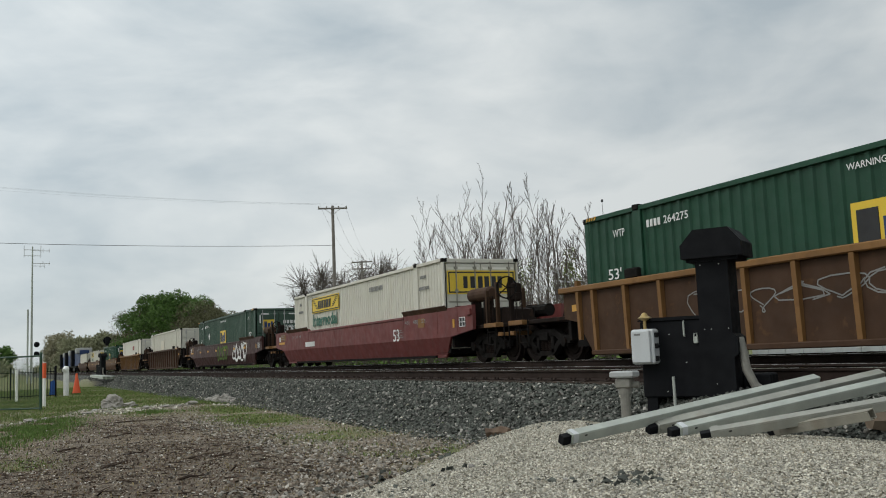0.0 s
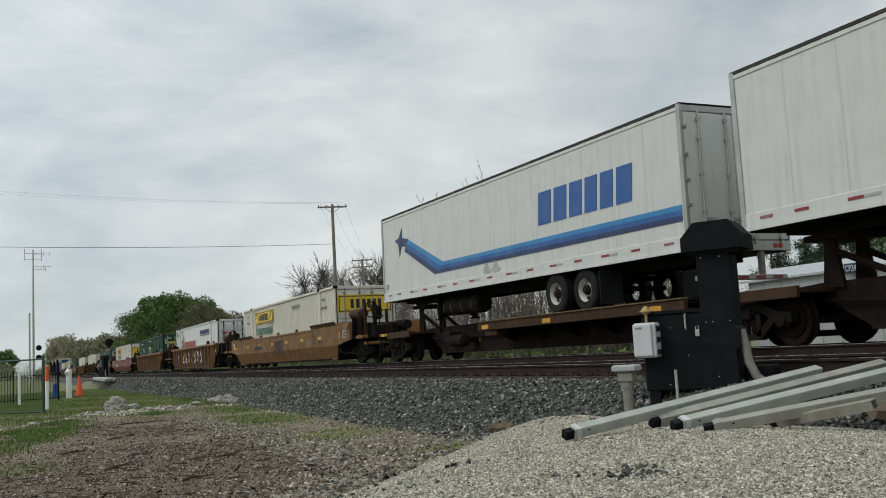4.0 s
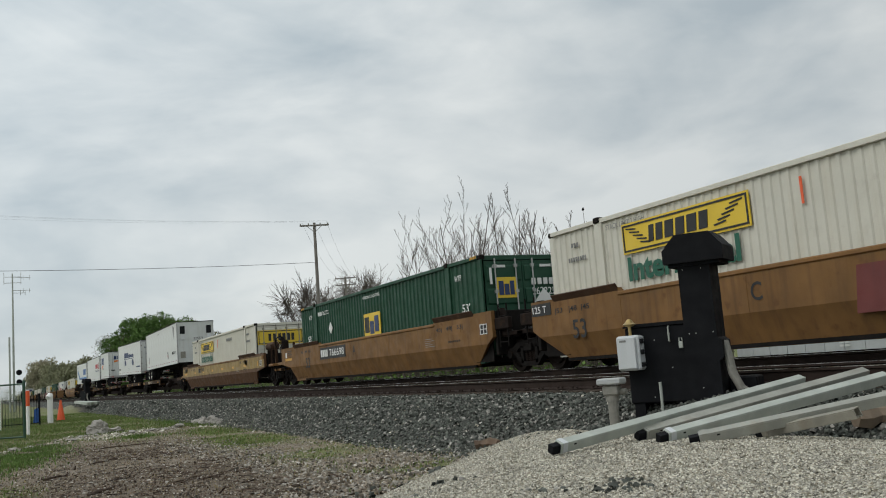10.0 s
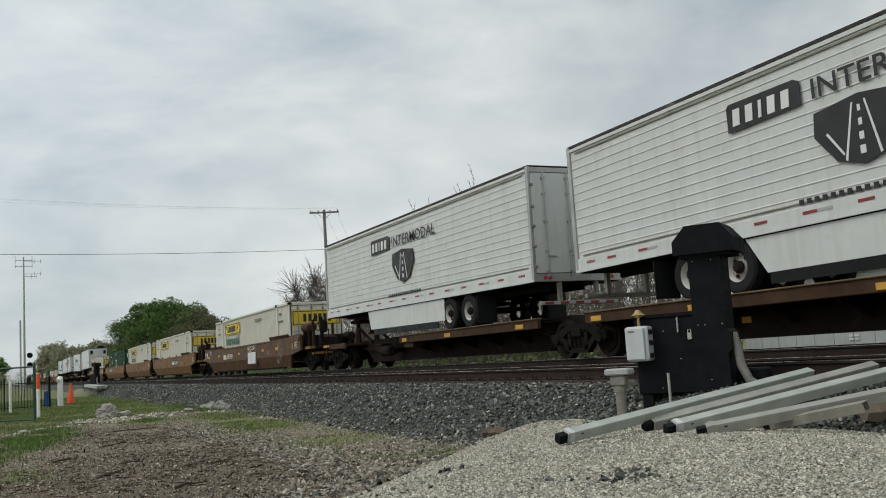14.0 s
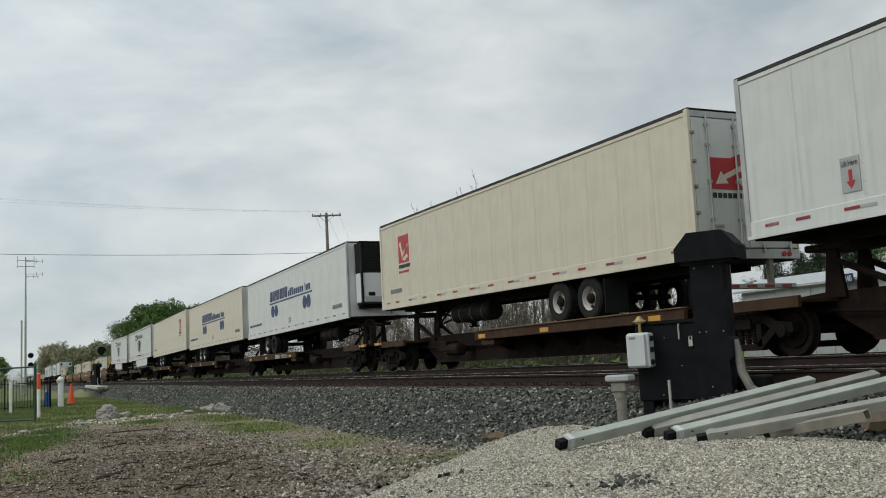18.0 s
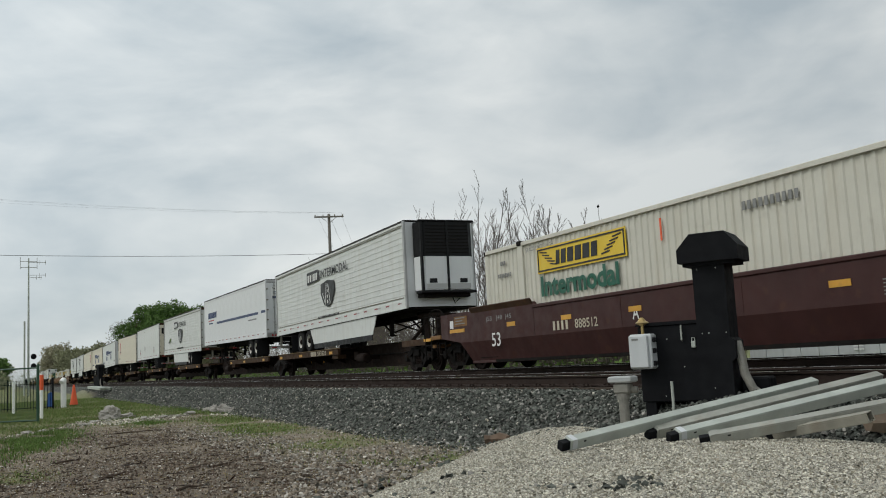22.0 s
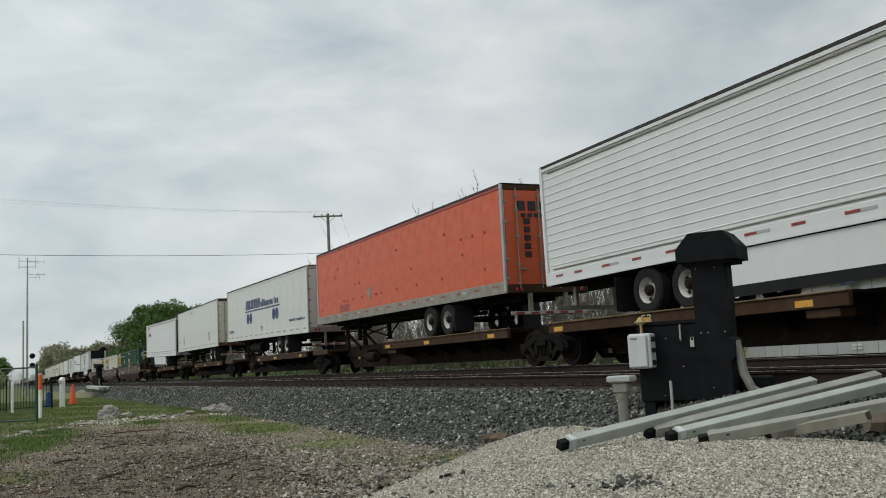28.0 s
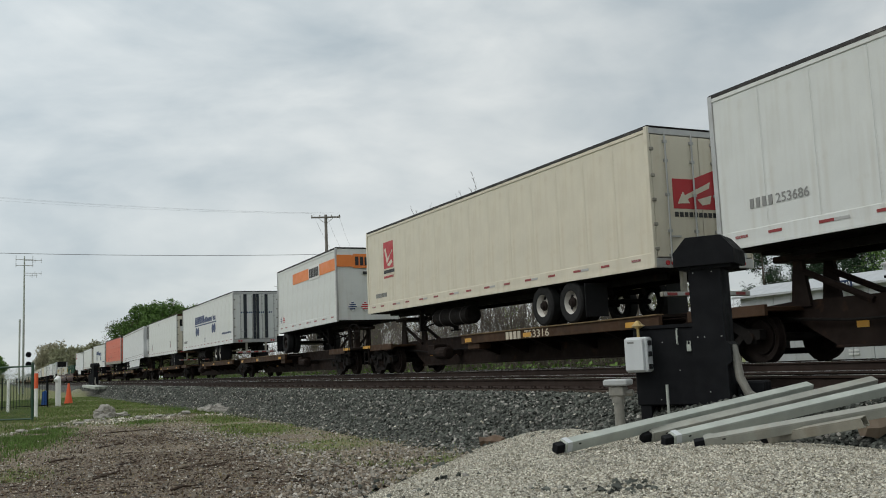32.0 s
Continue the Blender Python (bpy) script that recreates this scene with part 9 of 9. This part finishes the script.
scrawl(w, 2.1, 0.75, 1.1, 0.65, -1.5, "spray", 31, 5, 0.011)
scrawl(w, 8.7, 0.95, 1.3, 0.55, -1.5, "spray", 32, 5, 0.011)

# fourth spine car
for a, b, rear, el, er in ((498.6, 515.0, "R", True, False), (515.0, 532.4, "R", False, False), (532.4, 549.9, "R", False, False), (549.9, 567.8, "R", False, False), (567.8, 583.7, "L", False, True)):
    spine_unit(SP, a, b, rear, el, er)
t = trailer("white ribbed trailer with dark red lettering", 497.28, style="rib", wall="white_new", slope=-0.018, skirt=True, doors="steel_dark")
rects(t, "mark", [(1.40, 2.48, 2.0, 2.60), (1.60, 2.15, 1.74, 2.48), (1.40, 1.80, 1.56, 2.10), (1.36, 1.66, 1.46, 1.76)], -W2 - 0.022, "red_ink")
lettered_blocks(t, "mark", blocks(1.62, 1.84, 0.22, [0.7] * 7, 0.2), -W2 - 0.022, "red_ink", lean=0.0)
t = trailer("plain white trailer with patched side and stained doors", 514.63, 14.63, slope=-0.005, lift=0.0, doors="cream", dirty_end=True, axles=(1.22, 2.50))
words(t, "48' x 102\"", 5.6, 2.5, 0.6, 0.13, yf, "ink")
words(t, "224004", 0.45, 0.62, 0.5, 0.16, yf, "ink")
lift_mark(t, 2.4)
lift_mark(t, 11.6)
t = trailer("white trailer with navy lettering and blue discs", 531.99, slope=-0.015, lift=-0.05, tank=5.3)
dot_livery(t, 4.55, 5.0, 13.1)
t = trailer("orange trailer with dented side and rusty black doors", 549.51, wall="orange", doors="orange", slope=-0.007, lift=0.0, dirty_end=True)
rng = random.Random(5)
for k in range(26):
    u, z = rng.uniform(0.6, 15.6), rng.choice((0.55, 0.75, 1.3, 1.75, 2.05))
    part("dome_rivet", Shape().tube([(u, yf, z), (u, yf - 0.03, z)], [0.055, 0.03], 8), "brick_red", t)
part("placard", Shape().prism([(6.1, 0.6), (6.32, 0.85), (6.1, 1.1), (5.88, 0.85)], yf - 0.014, yf), "galv_dark", t)
rects(t, "rust_stain", [(2.8, 0.34, 3.9, 0.62)], yf + 0.001, "brick_red", proud=0.004)
end_rects(t, "mark", [(0.45 + 0.33 * k, 2.2, 0.67 + 0.33 * k, 2.45) for k in range(5)] + [(0.55 + 0.2 * k, 2.02, 0.68 + 0.2 * k, 2.12) for k in range(7)], 16.154, "ink")
end_rects(t, "number_stencil", [(0.62, 0.95 + 0.22 * k, 0.80, 1.10 + 0.22 * k) for k in range(5)], 16.154, "ink")
t = trailer("clean white ribbed refrigerated trailer with guard bars on its unit", 567.67, nose="R", wall="white_new", style="rib", slope=0.010, skirt=True, reefer="bars")

# fifth spine car: three platforms, and the next behind it
for a, b, rear, el, er in ((588.4, 604.9, "R", True, False), (604.9, 622.5, "R", False, False), (622.5, 638.7, "L", False, True), (643.4, 660.4, "R", True, False), (660.4, 677.6, "R", False, True)):
    spine_unit(SP, a, b, rear, el, er, "753316" if a == 643.4 else "", 2.6)
t = trailer("plain white trailer with stained side and rusty door end", 587.22, 14.63, slope=-0.005, doors="cream", dirty_end=True, dark_rim=True, axles=(1.22, 2.50))
words(t, "48' x 102\"", 5.4, 2.5, 0.6, 0.13, yf, "ink")
lift_mark(t, 1.9)
lift_mark(t, 11.4)
for e in (0.2, 2.05):
    end_rects(t, "vent", [(e, 2.0, e + 0.30, 2.5)], 14.63, "black_plastic")
    end_rects(t, "vent_flap", [(e + 0.05, 1.62, e + 0.32, 1.98)], 14.63, "white_new", 0.06)
t = trailer("white trailer with navy lettering and blue discs", 604.47, slope=-0.004, tank=5.3)
dot_livery(t, 4.55, 5.0, 13.1)
end_rects(t, "dark_panel", [(0.58, 0.25, 0.76, 2.74), (1.13, 0.2, 1.27, 2.76), (1.32, 0.2, 1.46, 2.76), (1.80, 0.25, 1.97, 2.74)], 16.154, "slate", 0.05)
end_rects(t, "web_line", [(0.42 + 0.115 * k, 1.66, 0.49 + 0.115 * k, 1.75) for k in range(16)], 16.154, "navy", 0.012)
t = trailer("short white trailer with an orange band and black letters", 630.08, 8.585, "R", slope=0.007, lift=0.05, axles=(1.0,), dark_rim=True)
yr = -W2 - 0.002
rects(t, "colour_band", [(2.58, 2.03, 8.50, 2.50)], yr, "orange_band")
rects(t, "name_panel", [(5.02, 1.97, 6.48, 2.56)], yr - 0.012, "white_ink")
lettered_blocks(t, "mark", blocks(5.12, 2.06, 0.38, [0.42] * 6, 0.16), yr - 0.024, "ink", lean=0.0)
end_rects(t, "colour_band", [(0.02, 2.15, 2.57, 2.62)], 8.585, "orange_band", 0.014)
end_rects(t, "name_panel", [(0.7, 2.1, 2.0, 2.66)], 8.599, "orange_band", 0.014)
end_rects(t, "mark", [(0.78 + 0.2 * k, 2.2, 0.92 + 0.2 * k, 2.55) for k in range(6)], 8.613, "ink", 0.012)
for y, m in ((0.62, "navy"), (1.15, "red_ink")):
    part("placard", Shape().prism([(-W2 + y, 0.38), (-W2 + y + 0.19, 0.58), (-W2 + y, 0.79), (-W2 + y - 0.19, 0.58)], 8.585, 8.60, "x"), "white_ink", t)
    for dz, hw in ((-0.10, 0.10), (-0.02, 0.17), (0.06, 0.13), (0.14, 0.05)):
        end_rects(t, "placard_bar", [(y - hw, 0.56 + dz, y + hw, 0.61 + dz)], 8.60, m, 0.006)
end_rects(t, "number_stencil", [(1.1, 1.85, 1.5, 1.96)], 8.585, "ink")
end_rects(t, "connector_box", [(1.75, 0.3, 2.15, 0.62)], 8.585, "galv_dark", 0.05)
for u, m in ((0.55, "navy"), (1.0, "red_ink")):
    part("placard", Shape().prism([(u, 0.38), (u + 0.17, 0.57), (u, 0.77), (u - 0.17, 0.57)], yr - 0.010, yr), "white_ink", t)
    rects(t, "placard_bar", [(u - hw, 0.55 + dz, u + hw, 0.60 + dz) for dz, hw in ((-0.10, 0.08), (-0.02, 0.14), (0.06, 0.11), (0.13, 0.04))], yr - 0.010, m, proud=0.005)
t = trailer("cream panelled trailer with a faded red emblem", 642.05, wall="cream", axles=(3.2, 4.45), slope=-0.010, lift=0.05, tank=5.9, doors="cream")
arrow_livery(t, 1.6)
door_emblem(t, 0.55, 1.22)
t = trailer("white trailer with a grey patched panel", 660.05, slope=-0.005, doors="white")
words(t, "253686", 1.45, 0.66, 0.72, 0.17, yf, "grey_ink")
rects(t, "stencil", blocks(0.85, 0.66, 0.17, [0.5] * 4, 0.35), yf, "grey_ink")


# ---- what moves: the train runs off to the west ----
def motions():
    times = [0, 2, 4, 8, 12, 16, 20, 24, 28, 30, 32]
    for ob, s, lift, slope in MOVERS:
        tilt = math.degrees(-math.atan(slope))
        walk(ob, [(t, pose(s - SPEED * t - GAIN * t * t, YT, ZR + lift, 0, tilt, 0)) for t in times])


motions()
